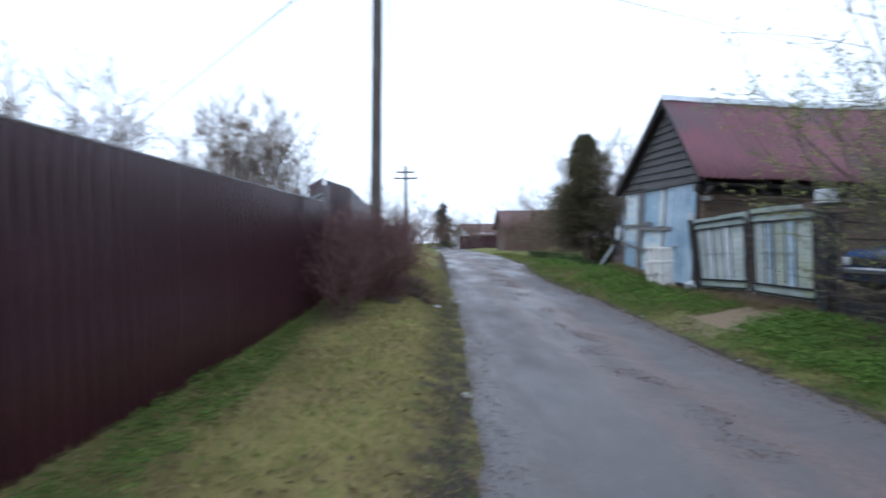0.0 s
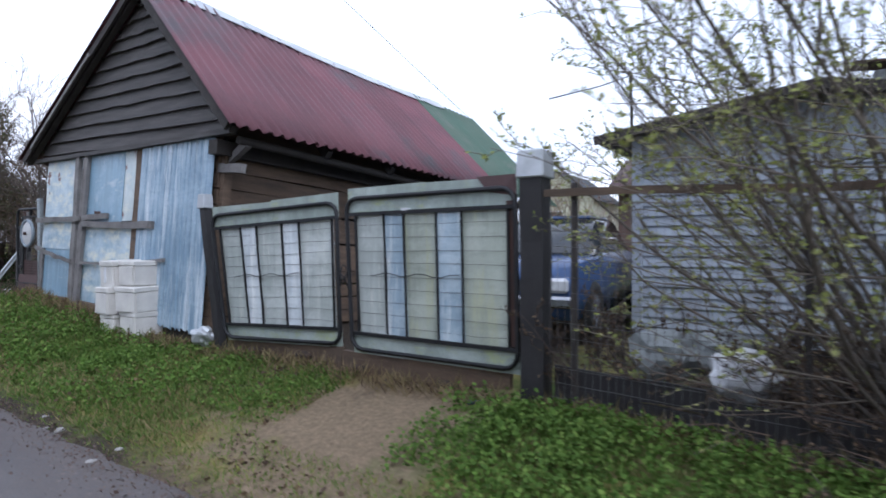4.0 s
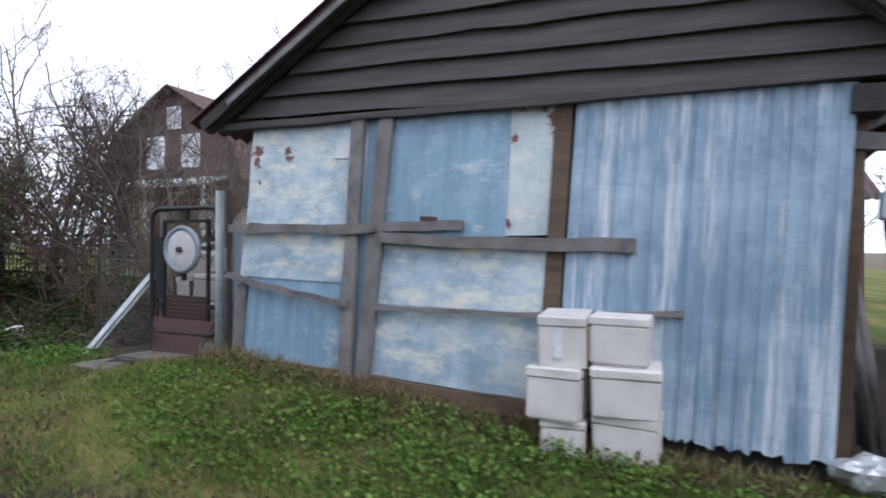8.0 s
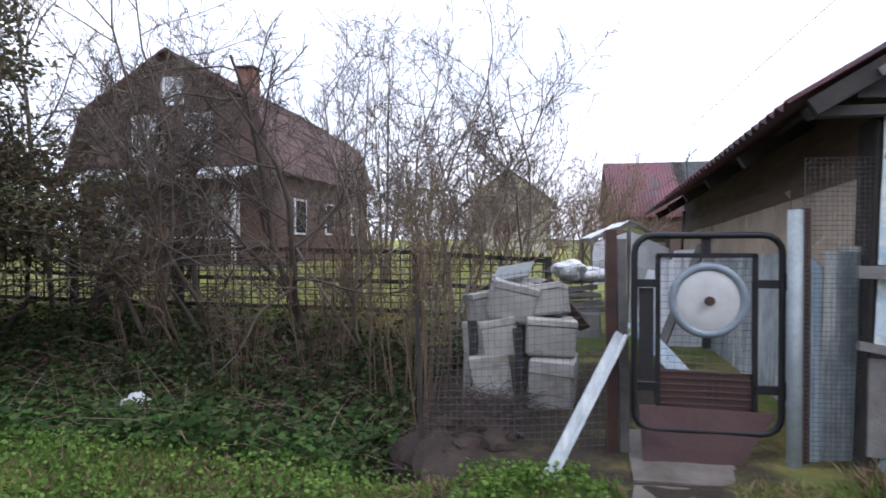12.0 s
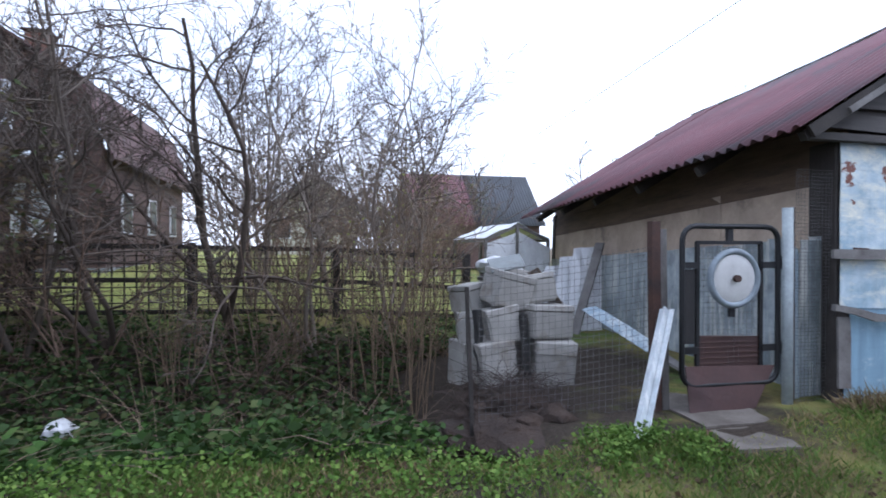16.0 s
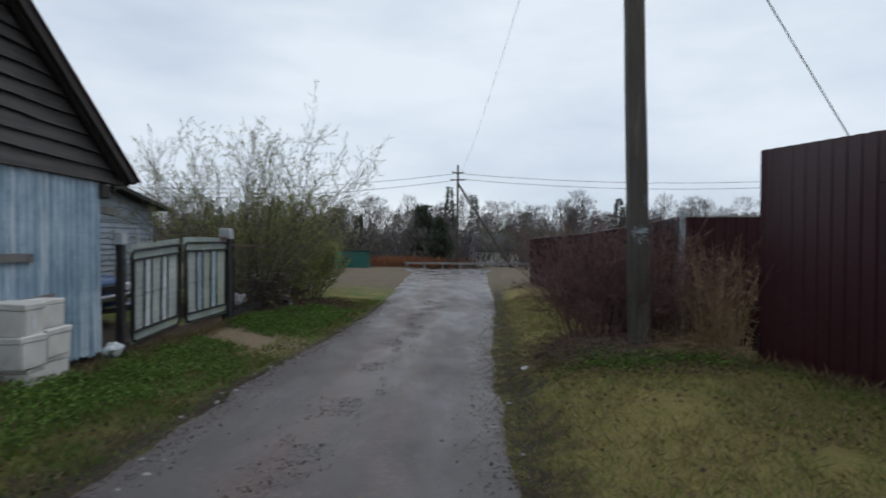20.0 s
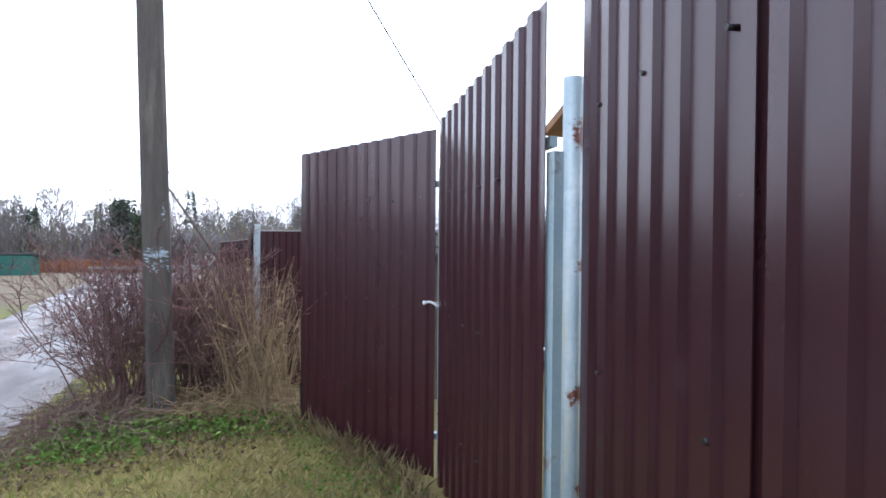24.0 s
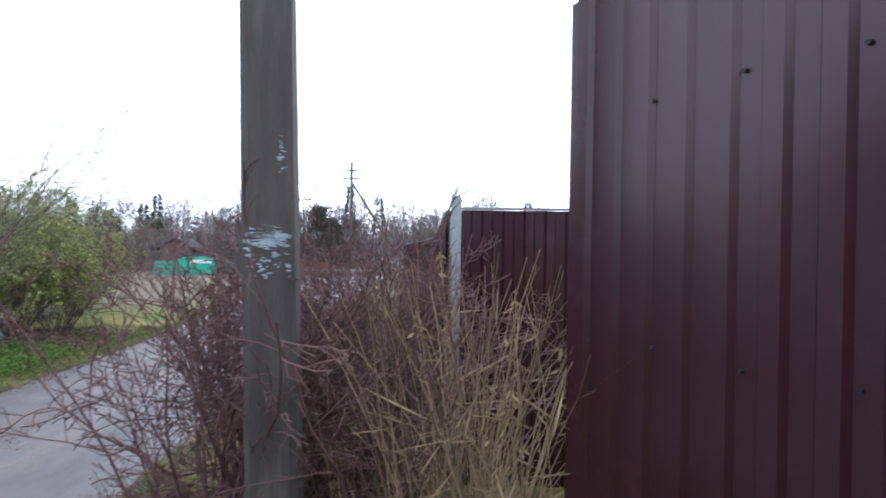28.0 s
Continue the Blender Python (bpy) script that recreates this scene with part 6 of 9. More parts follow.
def sheet_fence(name, pts, label, group=""):
    """A run of profiled sheets over points (x, y, foot, head); posts and rails behind."""
    ob = thing(name, Matrix(), label, "fence", group)
    for (xa, ya, fa, ha), (xb, yb, fb, hb) in zip(pts, pts[1:]):
        ln = math.hypot(xb - xa, yb - ya)
        n = max(1, round(ln / 1.15))
        for i in range(n):
            k0, k1 = i / n, (i + 1) / n + 0.02 / ln
            L2 = lambda p, q, k: p + (q - p) * k
            profiled(ob, (L2(xa, xb, k0), L2(ya, yb, k0)), (L2(xa, xb, k1), L2(ya, yb, k1)), L2(fa, fb, k0), L2(fa, fb, k1), L2(ha, hb, k0) + 0.006 * (i % 2), L2(ha, hb, k1) + 0.006 * (i % 2))
        d = Vector((xb - xa, yb - ya, 0)).normalized()
        nb = Vector((-d.y, d.x, 0)) * 0.05
        for k in (0.18, 0.82):
            za, zb = fa + (ha - fa) * k, fb + (hb - fb) * k
            part("rail", beam(B(), Vector((xa, ya, za)) + nb, Vector((xb, yb, zb)) + nb, 0.03, 0.04), "rust", ob)
        m = max(1, round(ln / 2.5))
        for i in range(m + 1):
            k = i / m
            p = Vector((xa + (xb - xa) * k, ya + (yb - ya) * k, 0)) + nb * 1.9
            part("post", box(B(), (p.x - 0.03, p.y - 0.03, fa + (fb - fa) * k - 0.3), (p.x + 0.03, p.y + 0.03, ha + (hb - ha) * k - 0.03), 0.003), "grey_paint", ob)
        part("edge_strip", beam(B(), (xa, ya, ha + 0.012), (xb, yb, hb + 0.012), 0.035, 0.014), "maroon_edge", ob, "pale bare steel top edge")
    return ob


sheet_fence("sheet_fence", ((-2.5, -9.5, -0.55, 1.60), (-2.62, -2.0, -0.40, 1.68), (-2.60, 2.2, -0.34, 1.72), (-2.15, 7.4, -0.12, 1.76), (-1.96, 9.80, -0.02, 1.80)), "dark maroon profiled steel fence along the lane")
sheet_fence("sheet_fence", ((-1.99, 9.84, 0.0, 1.82), (-6.2, 10.15, 0.0, 1.84)), "dark maroon profiled steel fence across the plot")
bm = box(B(), (-2.02, 9.92, -0.1), (-1.96, 9.98, 1.90), 0.004)
solo("corner_post", bm, "grey_paint", "grey steel corner post of the maroon fence", "post")

gate2 = thing("sheet_gate", Matrix(), "maroon profiled steel double gate tied with wire", "gate")
for (a, b, z) in (((-2.19, 11.53), (-2.77, 13.14), (0.20, 0.14, 2.46, 2.45)), ((-2.76, 13.21), (-2.50, 14.76), (0.14, 0.12, 2.48, 2.61))):
    profiled(gate2, a, b, z[0], z[1], z[2], z[3], side=1.0, name="leaf")
    d = Vector((b[0] - a[0], b[1] - a[1], 0)).normalized()
    nb = Vector((-d.y, d.x, 0)) * 0.035
    for zz in (0.45, 1.3, 2.1):
        part("rail", beam(B(), Vector((a[0], a[1], zz)) + nb, Vector((b[0], b[1], zz)) + nb, 0.03, 0.04), "pipe_blue", gate2)
for a, b in (((-2.19, 11.53), (-2.77, 13.14)), ((-2.77, 13.14), (-2.51, 14.66))):
    for z in (0.62, 1.28, 2.02):
        for i in range(6):
            k = 0.06 + i * 0.17 + rng_g.uniform(-0.01, 0.01)
            q = Vector((a[0] + (b[0] - a[0]) * k, a[1] + (b[1] - a[1]) * k, z + rng_g.uniform(-0.02, 0.02)))
            d = Vector((b[1] - a[1], a[0] - b[0], 0)).normalized()
            part("screw", tube(B(), [q - d * 0.005, q + d * 0.012], 0.0065, 8), "black_iron", gate2)
part("stile", beam(B(), (-2.79, 13.16, 0.10), (-2.79, 13.16, 2.2), 0.03, 0.03, up=(1, 0, 0)), "pipe_blue", gate2)
part("stile", beam(B(), (-2.545, 14.772, 0.08), (-2.545, 14.772, 2.06), 0.05, 0.06, up=(1, 0, 0)), "pipe_blue", gate2)
bm = B()
tube(bm, [(-2.74 + 0.045 * math.cos(a), 13.14 + 0.10 * math.sin(a), 1.33 + 0.012 * math.sin(3 * a)) for a in np.linspace(0, 12.5, 50)], 0.008, 6)
part("wire_tie", bm, "plastic_white", gate2, "white wire loops tying the leaves")
part("drop_bolt", beam(B(), (-2.20, 11.56, 0.02), (-2.19, 11.55, 0.5), 0.02, 0.02, up=(1, 0, 0)), "black_iron", gate2)
gp = thing("sheet_gate_post", Matrix.Translation((-2.592, 14.80, 0.0)), "rust-streaked white steel gate post with pale blue edge", "gate post")
part("post", tube(B(), [(0, 0, 0.0), (0, 0, 2.33)], 0.036, 12), "post_paint", gp)
part("side_plate", box(B(), (-0.09, -0.055, 0.1), (-0.02, -0.043, 2.05), 0.002), "pipe_blue", gp)
part("wire_band", tube(B(), [(0.044 * math.cos(a), 0.044 * math.sin(a), 0.62 + 0.01 * math.sin(2 * a)) for a in np.linspace(0, 12.5, 30)], 0.006, 5), "black_iron", gp)
sheet_fence("sheet_fence", ((-2.605, 14.845, 0.42, 2.76), (-2.12, 16.6, 0.30, 2.70), (-1.9, 19.5, 0.3, 2.45), (-1.6, 25.0, 0.35, 2.5)), "tall maroon profiled steel fence beside the gate")
for y, z in ((15.02, 2.18), (15.30, 2.2), (15.66, 2.19), (16.1, 2.2), (15.03, 1.3), (15.60, 1.28)):
    bm = B()
    x = -2.605 + 0.2764 * (y - 14.845)
    tube(bm, [(x + 0.026, y - 0.007, z), (x + 0.004, y, z)], 0.008, 8)
    solo("screw", bm, "black_iron", "dark roofing screw in the maroon sheet", "screw", "fence screws")
lock = thing("padlock", Matrix.Translation((-2.545, 14.845, 0.56)), "rusty padlock hanging on a wire loop by the gate post", "padlock")
part("body", box(B(), (-0.02, -0.03, -0.07), (0.015, 0.03, 0.0), 0.006), "rust", lock)
part("shackle", tube(B(), [(0, 0.02 * math.cos(a), 0.035 * math.sin(a)) for a in np.linspace(0, math.pi, 9)], 0.005, 6), "chrome", lock)

# house with a wooden gable behind the gate
lh = thing("house", Matrix.Translation((-9.2, 8.2, 0.1)), "house with an orange-brown wooden gable and dark roof behind the gate", "house")
part("wall", box(B(), (-4.0, -2.0, -0.2), (0.0, 2.0, 4.05), 0.01), "shed_paint", lh)
bm = B()
vs = [bm.verts.new(p) for p in ((0.0, -2.0, 4.05), (0.0, 2.0, 4.05), (0.0, 0.0, 5.15), (-4.0, -2.0, 4.05), (-4.0, 2.0, 4.05), (-4.0, 0.0, 5.15))]
for f in ((0, 1, 2), (3, 5, 4), (0, 3, 4, 1), (1, 4, 5, 2), (2, 5, 3, 0)):
    bm.faces.new([vs[i] for i in f])
part("gable", bm, "orange_board", lh)
for sd in (-1, 1):
    part("roof", plate(B(), ((-4.2, sd * 2.45, 4.02), (0.75, sd * 2.45, 4.02), (0.75, 0, 5.34), (-4.2, 0, 5.34)), 0.07, (0, sd * 0.47, 0.88)), "house_roof", lh)
    part("soffit", plate(B(), ((0.0, sd * 2.35, 3.99), (0.73, sd * 2.35, 3.99), (0.73, 0, 5.26), (0.0, 0, 5.26)), 0.04, (0, sd * 0.47, 0.88)), "orange_board", lh, "orange-brown boarded underside of the roof")
    part("barge_board", beam(B(), (0.76, sd * 2.45, 3.94), (0.76, 0, 5.26), 0.03, 0.16, up=(0, sd * 0.47, 0.88)), "orange_board", lh)
part("king_post", box(B(), (0.55, -0.07, 4.3), (0.68, 0.07, 5.18), 0.01), "white_paint", lh)
part("tie_beam", box(B(), (0.55, -1.6, 4.22), (0.68, 1.6, 4.34), 0.01), "orange_board", lh)
# timber stacked behind the fence
for i in range(9):
    solo("stacked_board", beam(B(), (-3.4 - 0.22 * (i % 3), 9.2, 1.55 + 0.07 * (i // 3)), (-3.6 - 0.25 * (i % 3), 11.3, 1.62 + 0.08 * (i // 3) + rng_g.uniform(-0.03, 0.03)), 0.18, 0.05, jit=0.006, segs=3, rng=rng_g), "grey_wood", "weathered board stacked behind the maroon fence", "board", "stacked boards")
solo("board_trestle", box(B(), (-4.2, 9.4, 0.1), (-3.3, 11.1, 1.52), 0.01, 0.02, rng_g), "brown_wood", "trestle of dark boards behind the fence", "trestle")

# ---------------------------------------------------------------- poles and wires
pole = thing("utility_pole", Matrix.Translation((-1.10, 11.02, 0.1)), "weathered square utility pole with a pale blue paint mark", "utility pole")
bm = B()
rings = []
for k in range(13):
    t = k / 12
    q = 0.113 - 0.024 * t
    c = Vector((0.22 * t, -0.05 * t, -0.3 + 8.4 * t))
    e = q * 0.72
    rings.append([bm.verts.new(c + Vector((x, y, 0)) + Vector((rng_g.uniform(-1, 1), rng_g.uniform(-1, 1), 0)) * 0.003) for x, y in ((-q, -e), (-e, -q), (e, -q), (q, -e), (q, e), (e, q), (-e, q), (-q, e))])
for r0, r1 in zip(rings, rings[1:]):
    for j in range(8):
        bm.faces.new((r0[j], r0[(j + 1) % 8], r1[(j + 1) % 8], r1[j]))
bm.faces.new(rings[-1])
part("shaft", bm, "pole_wood", pole)
bm = B()
for k in range(150):
    # ragged brush strokes over the flat and the bevelled edges of the shaft
    band = rng_g.random()
    z = rng_g.gauss(1.505, 0.022) if band < 0.68 else (rng_g.gauss(1.40, 0.03) if band < 0.93 else rng_g.gauss(1.86, 0.03))
    wide = 0.030 if band < 0.68 else (0.013 if band < 0.93 else 0.010)
    q = 0.113 - 0.024 * (z + 0.3) / 8.4
    e = q * 0.72
    x0 = rng_g.uniform(-0.098, 0.06) if band < 0.93 else rng_g.uniform(-0.085, -0.06)
    c = Vector((0.22 * (z + 0.3) / 8.4, -0.05 * (z + 0.3) / 8.4, z))
    ln, dz, hh = wide * rng_g.uniform(0.6, 2.2), rng_g.uniform(-0.006, 0.006), rng_g.uniform(0.0018, 0.0045)
    ring = []
    for i in range(4):
        x = min(0.100, x0 + ln * i / 3)
        y = q + 0.0035 - max(0.0, abs(x) - e) + 0.0004 * (k % 3)
        up = hh * (0.35 if i in (0, 3) else 1.0)
        ring.append((bm.verts.new(c + Vector((x, y, dz * i / 3 - up))), bm.verts.new(c + Vector((x, y, dz * i / 3 + up)))))
    for (p0, p1), (q0, q1) in zip(ring, ring[1:]):
        bm.faces.new((p0, p1, q1, q0))
tagged(part("paint_mark", bm, "pole_paint", pole), "ragged pale blue brush marks", kind="stuff")
part("bracket", beam(B(), (0.0, -0.1, 7.75), (0.45, -0.1, 7.75), 0.06, 0.06), "black_iron", pole)
for x in (0.0, 0.44):
    part("insulator", tube(B(), [(x, -0.1, 7.78), (x, -0.1, 7.92)], 0.03, 8), "white_paint", pole)


def cable(a, b, sag, r=0.008, label="thin dark overhead cable"):
    a, b = Vector(a), Vector(b)
    bm = B()
    tube(bm, [a.lerp(b, k) - Vector((0, 0, sag * 4 * k * (1 - k))) for k in np.linspace(0, 1, 17)], r, 5)
    solo("overhead_cable", bm, "rubber", label, "cable", "overhead cables")


cable((-0.92, 10.95, 7.3), (18.6, 13.6, 4.1), 0.10, 0.006)
cable((-0.66, 10.85, 7.5), (-6.1, 8.43, 1.75), 0.0, 0.010, "twisted dark overhead cable")
cable((-0.70, 10.95, 7.95), (0.9, -34.8, 7.4), 0.9, 0.005)
cable((-0.88, 10.95, 7.95), (-0.5, 33.9, 5.4), 0.5)


def line_pole(x, y, z0, z1, strut, label):
    ob = thing("utility_pole", Matrix.Translation((x, y, z0)), label, "utility pole")
    h = z1 - z0
    part("shaft", tube(B(), [(0, 0, -0.3), (0, 0, h)], 0.14, 10, False, 0.10), "pole_wood", ob)
    for k, w in ((0.93, 0.55), (0.86, 0.7)):
        part("crossarm", beam(B(), (-w, 0, h * k), (w, 0, h * k), 0.09, 0.09), "dark_wood", ob)
        for s in (-1, 1):
            part("insulator", tube(B(), [(s * w * 0.9, 0, h * k + 0.03), (s * w * 0.9, 0, h * k + 0.16)], 0.05, 8), "white_paint", ob)
    if strut:
        part("strut", tube(B(), [(strut, 0, 0), (-0.05, 0, h * 0.82)], 0.12, 8, False, 0.09), "pole_wood", ob)
    return ob


line_pole(0.87, -34.8, -1.2, 8.45, -5.2, "dark wooden power pole with a slanting strut")
line_pole(-0.48, 33.9, 0.4, 5.7, 0, "grey power pole beside the far lane")
cable((0.87, -34.8, 7.7), (34, -36, 6.4), 0.7, 0.02)
cable((0.87, -34.8, 7.2), (-34, -35, 7.0), 0.7, 0.02)
cable((0.87, -34.8, 7.1), (34, -37.5, 5.6), 0.7, 0.02)
cable((0.87, -34.8, 7.7), (-34, -33, 7.4), 0.7, 0.02)

# ---------------------------------------------------------------- lattice garden fence
lat = thing("garden_fence", Matrix.Translation((10.3, 0, 0)), "dark brown wooden garden fence with crossed laths", "fence")


def fence_foot(y):
    return land(10.3, y) - 0.02


for i in range(13):
    y = 16.9 + i * 1.9
    part("post", box(B(), (-0.05, y - 0.05, fence_foot(y) - 0.1), (0.05, y + 0.05, fence_foot(y) + 1.02), 0.006, 0.004, rng_g), "dark_wood", lat)
for i in range(12):
    y0, y1 = 16.9 + i * 1.9, 16.9 + (i + 1) * 1.9
    for k in (0.10, 0.52, 0.96):
        part("rail", beam(B(), (-0.03, y0, fence_foot(y0) + k), (-0.03, y1, fence_foot(y1) + k), 0.04, 0.06, jit=0.003, segs=2, rng=rng_g), "dark_wood", lat)
verts, faces = [], []
for i in range(12):
    y0, y1 = 16.9 + i * 1.9, 16.9 + (i + 1) * 1.9
    z = fence_foot((y0 + y1) / 2)
    for j in range(13):
        c = y0 + j * 0.146 + 0.07
        lo, hi = Vector((-0.06, c, z + 0.06)), Vector((-0.06, c, z + 0.98))
        k = len(verts)
        for p in (lo, hi):
            verts.extend(((p.x - 0.008, p.y - 0.009, p.z), (p.x + 0.008, p.y - 0.009, p.z), (p.x + 0.008, p.y + 0.009, p.z), (p.x - 0.008, p.y + 0.009, p.z)))
        faces.extend(((k, k + 1, k + 5, k + 4), (k + 1, k + 2, k + 6, k + 5), (k + 2, k + 3, k + 7, k + 6), (k + 3, k, k + 4, k + 7), (k, k + 1, k + 2, k + 3), (k + 4, k + 5, k + 6, k + 7)))
    for j in range(9):
        zz = z + 0.10 + j * 0.102
        k = len(verts)
        for y in (y0, y1):
            verts.extend(((-0.082, y, zz - 0.007), (-0.068, y, zz - 0.007), (-0.068, y, zz + 0.007), (-0.082, y, zz + 0.007)))
        faces.extend(((k, k + 1, k + 5, k + 4), (k + 1, k + 2, k + 6, k + 5), (k + 2, k + 3, k + 7, k + 6), (k + 3, k, k + 4, k + 7)))
laths = new("lath_grid", mesh_from("lath_grid", verts, faces, "dark_wood"))
laths.parent = lat
tagged(laths, "crossed thin brown laths", kind="stuff")

# ---------------------------------------------------------------- gambrel house
gh = thing("house", Matrix.Translation((14.8, 25.8, 0.95)) @ Matrix.Diagonal((0.8, 0.8, 0.8, 1)), "brown wooden house with a gambrel roof and white windows", "house")
HL = 8.8
W2, EV, BRY, BRZ, AP = 3.25, 3.0, 2.75, 4.72, 6.38
for i in range(17):
    z = i * 0.18
    part("wall_board", beam(B(), (-0.02, -W2, z + 0.09), (-0.02, W2, z + 0.09), 0.04, 0.172, jit=0.003, segs=3, rng=rng_g), "house_wood", gh)
    part("wall_board", beam(B(), (0.0, -W2 - 0.02, z + 0.09), (HL, -W2 - 0.02, z + 0.09), 0.04, 0.172, jit=0.003, segs=3, rng=rng_g), "house_wood", gh)
part("core", box(B(), (0.0, -W2, 0.0), (HL, W2, EV)), "house_wood", gh)
z = EV
while z < AP - 0.2:
    hw = (W2 - (W2 - BRY) * (z + 0.15 - EV) / (BRZ - EV)) if z + 0.15 < BRZ else BRY * (AP - z - 0.15) / (AP - BRZ)
    if hw < 0.1:
        break
    part("gable_board", beam(B(), (-0.02, -hw, z + 0.09), (-0.02, hw, z + 0.09), 0.05, 0.172, jit=0.003, segs=2, rng=rng_g), "house_wood", gh)
    z += 0.18
bm = B()
bm.faces.new([bm.verts.new((0.04, y, z)) for y, z in ((-W2, EV - 0.1), (W2, EV - 0.1), (W2 + 0.05, EV), (BRY + 0.06, BRZ), (0, AP + 0.02), (-BRY - 0.06, BRZ), (-W2 - 0.05, EV))])
part("gable_core", bm, "house_wood", gh)
prof = ((-W2 - 0.35, EV - 0.25), (-BRY - 0.1, BRZ + 0.02), (0, AP + 0.1), (BRY + 0.1, BRZ + 0.02), (W2 + 0.35, EV - 0.25))
for (ya, za), (yb, zb) in zip(prof, prof[1:]):
    nrm = Vector((0, -(zb - za), yb - ya)).normalized()
    if nrm.z < 0:
        nrm = -nrm
    rows = max(3, round(math.hypot(yb - ya, zb - za) / 0.34))
    for r in range(rows):
        k0, k1 = r / rows, (r + 1) / rows
        pa, pb = Vector((0, ya + (yb - ya) * k0, za + (zb - za) * k0)), Vector((0, ya + (yb - ya) * k1, za + (zb - za) * k1))
        tilt = nrm * (0.02 if (zb > za) else 0.0)
        tilt2 = nrm * (0.0 if (zb > za) else 0.02)
        part("roof_course", plate(B(), (pa + Vector((-0.45, 0, 0)) + tilt, pa + Vector((HL + 0.3, 0, 0)) + tilt, pb + Vector((HL + 0.3, 0, 0)) + tilt2, pb + Vector((-0.45, 0, 0)) + tilt2), 0.05, nrm), "house_roof", gh)
part("chimney", box(B(), (4.1, -0.35, AP - 0.5), (4.7, 0.25, AP + 0.85), 0.01), "chim_brick", gh)
part("chimney_cap", box(B(), (4.02, -0.43, AP + 0.85), (4.78, 0.33, AP + 0.92), 0.01), "rust", gh)


def house_window(parent, y, z, w, h, x=-0.05, panes=2):
    wn_ = part("window_frame", box(B(), (x - 0.05, y - w / 2 - 0.08, z - 0.08), (x, y + w / 2 + 0.08, z + h + 0.08), 0.008), "white_paint", parent)
    for i in range(panes):
        a, b = y - w / 2 + w * i / panes + 0.02, y - w / 2 + w * (i + 1) / panes - 0.02
        part("pane", box(B(), (x - 0.056, a, z + 0.02), (x - 0.052, b, z + h - 0.02)), "curtain", wn_)


house_window(gh, -1.7, 0.95, 0.75, 1.15)
house_window(gh, 1.7, 0.85, 1.2, 1.2, panes=3)
house_window(gh, -0.85, 3.45, 0.75, 1.1)
house_window(gh, 0.95, 3.45, 0.75, 1.1)
house_window(gh, 0.0, 4.95, 0.55, 0.7)
# glazed porch roof along the front
part("porch_roof", plate(B(), ((-1.3, -2.7, 2.55), (-1.3, 2.9, 2.55), (0.0, 2.9, 2.95), (0.0, -2.7, 2.95)), 0.10, (-0.3, 0, 1)), "pale_white", gh, "pale metal porch roof")
for y in (-2.6, 0.2, 2.75):
    part("porch_post", box(B(), (-1.25, y - 0.05, 0.0), (-1.15, y + 0.05, 2.55), 0.005), "white_paint", gh)
part("porch_rail", box(B(), (-1.24, -2.6, 0.8), (-1.18, 2.8, 0.88), 0.004), "white_paint", gh)
part("foundation", box(B(), (-0.12, -W2 - 0.1, -0.5), (HL + 0.1, W2 + 0.1, 0.06), 0.01), "asbestos", gh)
for x in (1.6, 4.2, 7.0):
    wf = part("window_frame", box(B(), (x - 0.45, -W2 - 0.10, 0.95), (x + 0.45, -W2 - 0.05, 2.1), 0.008), "white_paint", gh)
    part("pane", box(B(), (x - 0.38, -W2 - 0.107, 1.02), (x + 0.38, -W2 - 0.102, 2.03)), "pane", wf)


# ---------------------------------------------------------------- plainer houses further off
def plain_house(x, y, z, rz, w, d, h, rise, wall, roof, label, win=()):
    ob = thing("house", pose(x, y, z, 0, 0, rz), label, "house")
    part("wall", box(B(), (-w / 2, -d / 2, -0.4), (w / 2, d / 2, h), 0.01), wall, ob)
    bm = B()
    vs = [bm.verts.new(p) for p in ((-w / 2, -d / 2, h), (-w / 2, d / 2, h), (-w / 2, 0, h + rise), (w / 2, -d / 2, h), (w / 2, d / 2, h), (w / 2, 0, h + rise))]
    for f in ((0, 2, 1), (3, 4, 5), (0, 3, 5, 2), (1, 2, 5, 4)):
        bm.faces.new([vs[i] for i in f])
    part("gable", bm, wall, ob)
    n = int(w / 0.2)
    for s in (-1, 1):
        e = Vector((0, s * (d / 2 + 0.35), h - 0.25))
        t = Vector((0, 0, h + rise + 0.05))
        nrm = Vector((0, s * (t.z - e.z), abs(e.y))).normalized()
        bm = B()
        wave_sheet(bm, Vector((-w / 2 - 0.3, 0, 0)) + t + nrm * 0.05, (1, 0, 0), e - t, nrm, w + 0.6, (e - t).length, sine_section(0.2, 0.02, 6), 0.02, 2)
        part("roof", bm, roof, ob)
    for side, a, zz, ww, hh in win:
        if side == "x":
            wf = part("window_frame", box(B(), (-w / 2 - 0.05, a - ww / 2, zz), (-w / 2, a + ww / 2, zz + hh), 0.005), "white_paint", ob)
            part("pane", box(B(), (-w / 2 - 0.056, a - ww / 2 + 0.07, zz + 0.07), (-w / 2 - 0.051, a + ww / 2 - 0.07, zz + hh - 0.07)), "pane", wf)
        else:
            wf = part("window_frame", box(B(), (a - ww / 2, -d / 2 - 0.05, zz), (a + ww / 2, -d / 2, zz + hh), 0.005), "white_paint", ob)
            part("pane", box(B(), (a - ww / 2 + 0.07, -d / 2 - 0.056, zz + 0.07), (a + ww / 2 - 0.07, -d / 2 - 0.051, zz + hh - 0.07)), "pane", wf)
    return ob


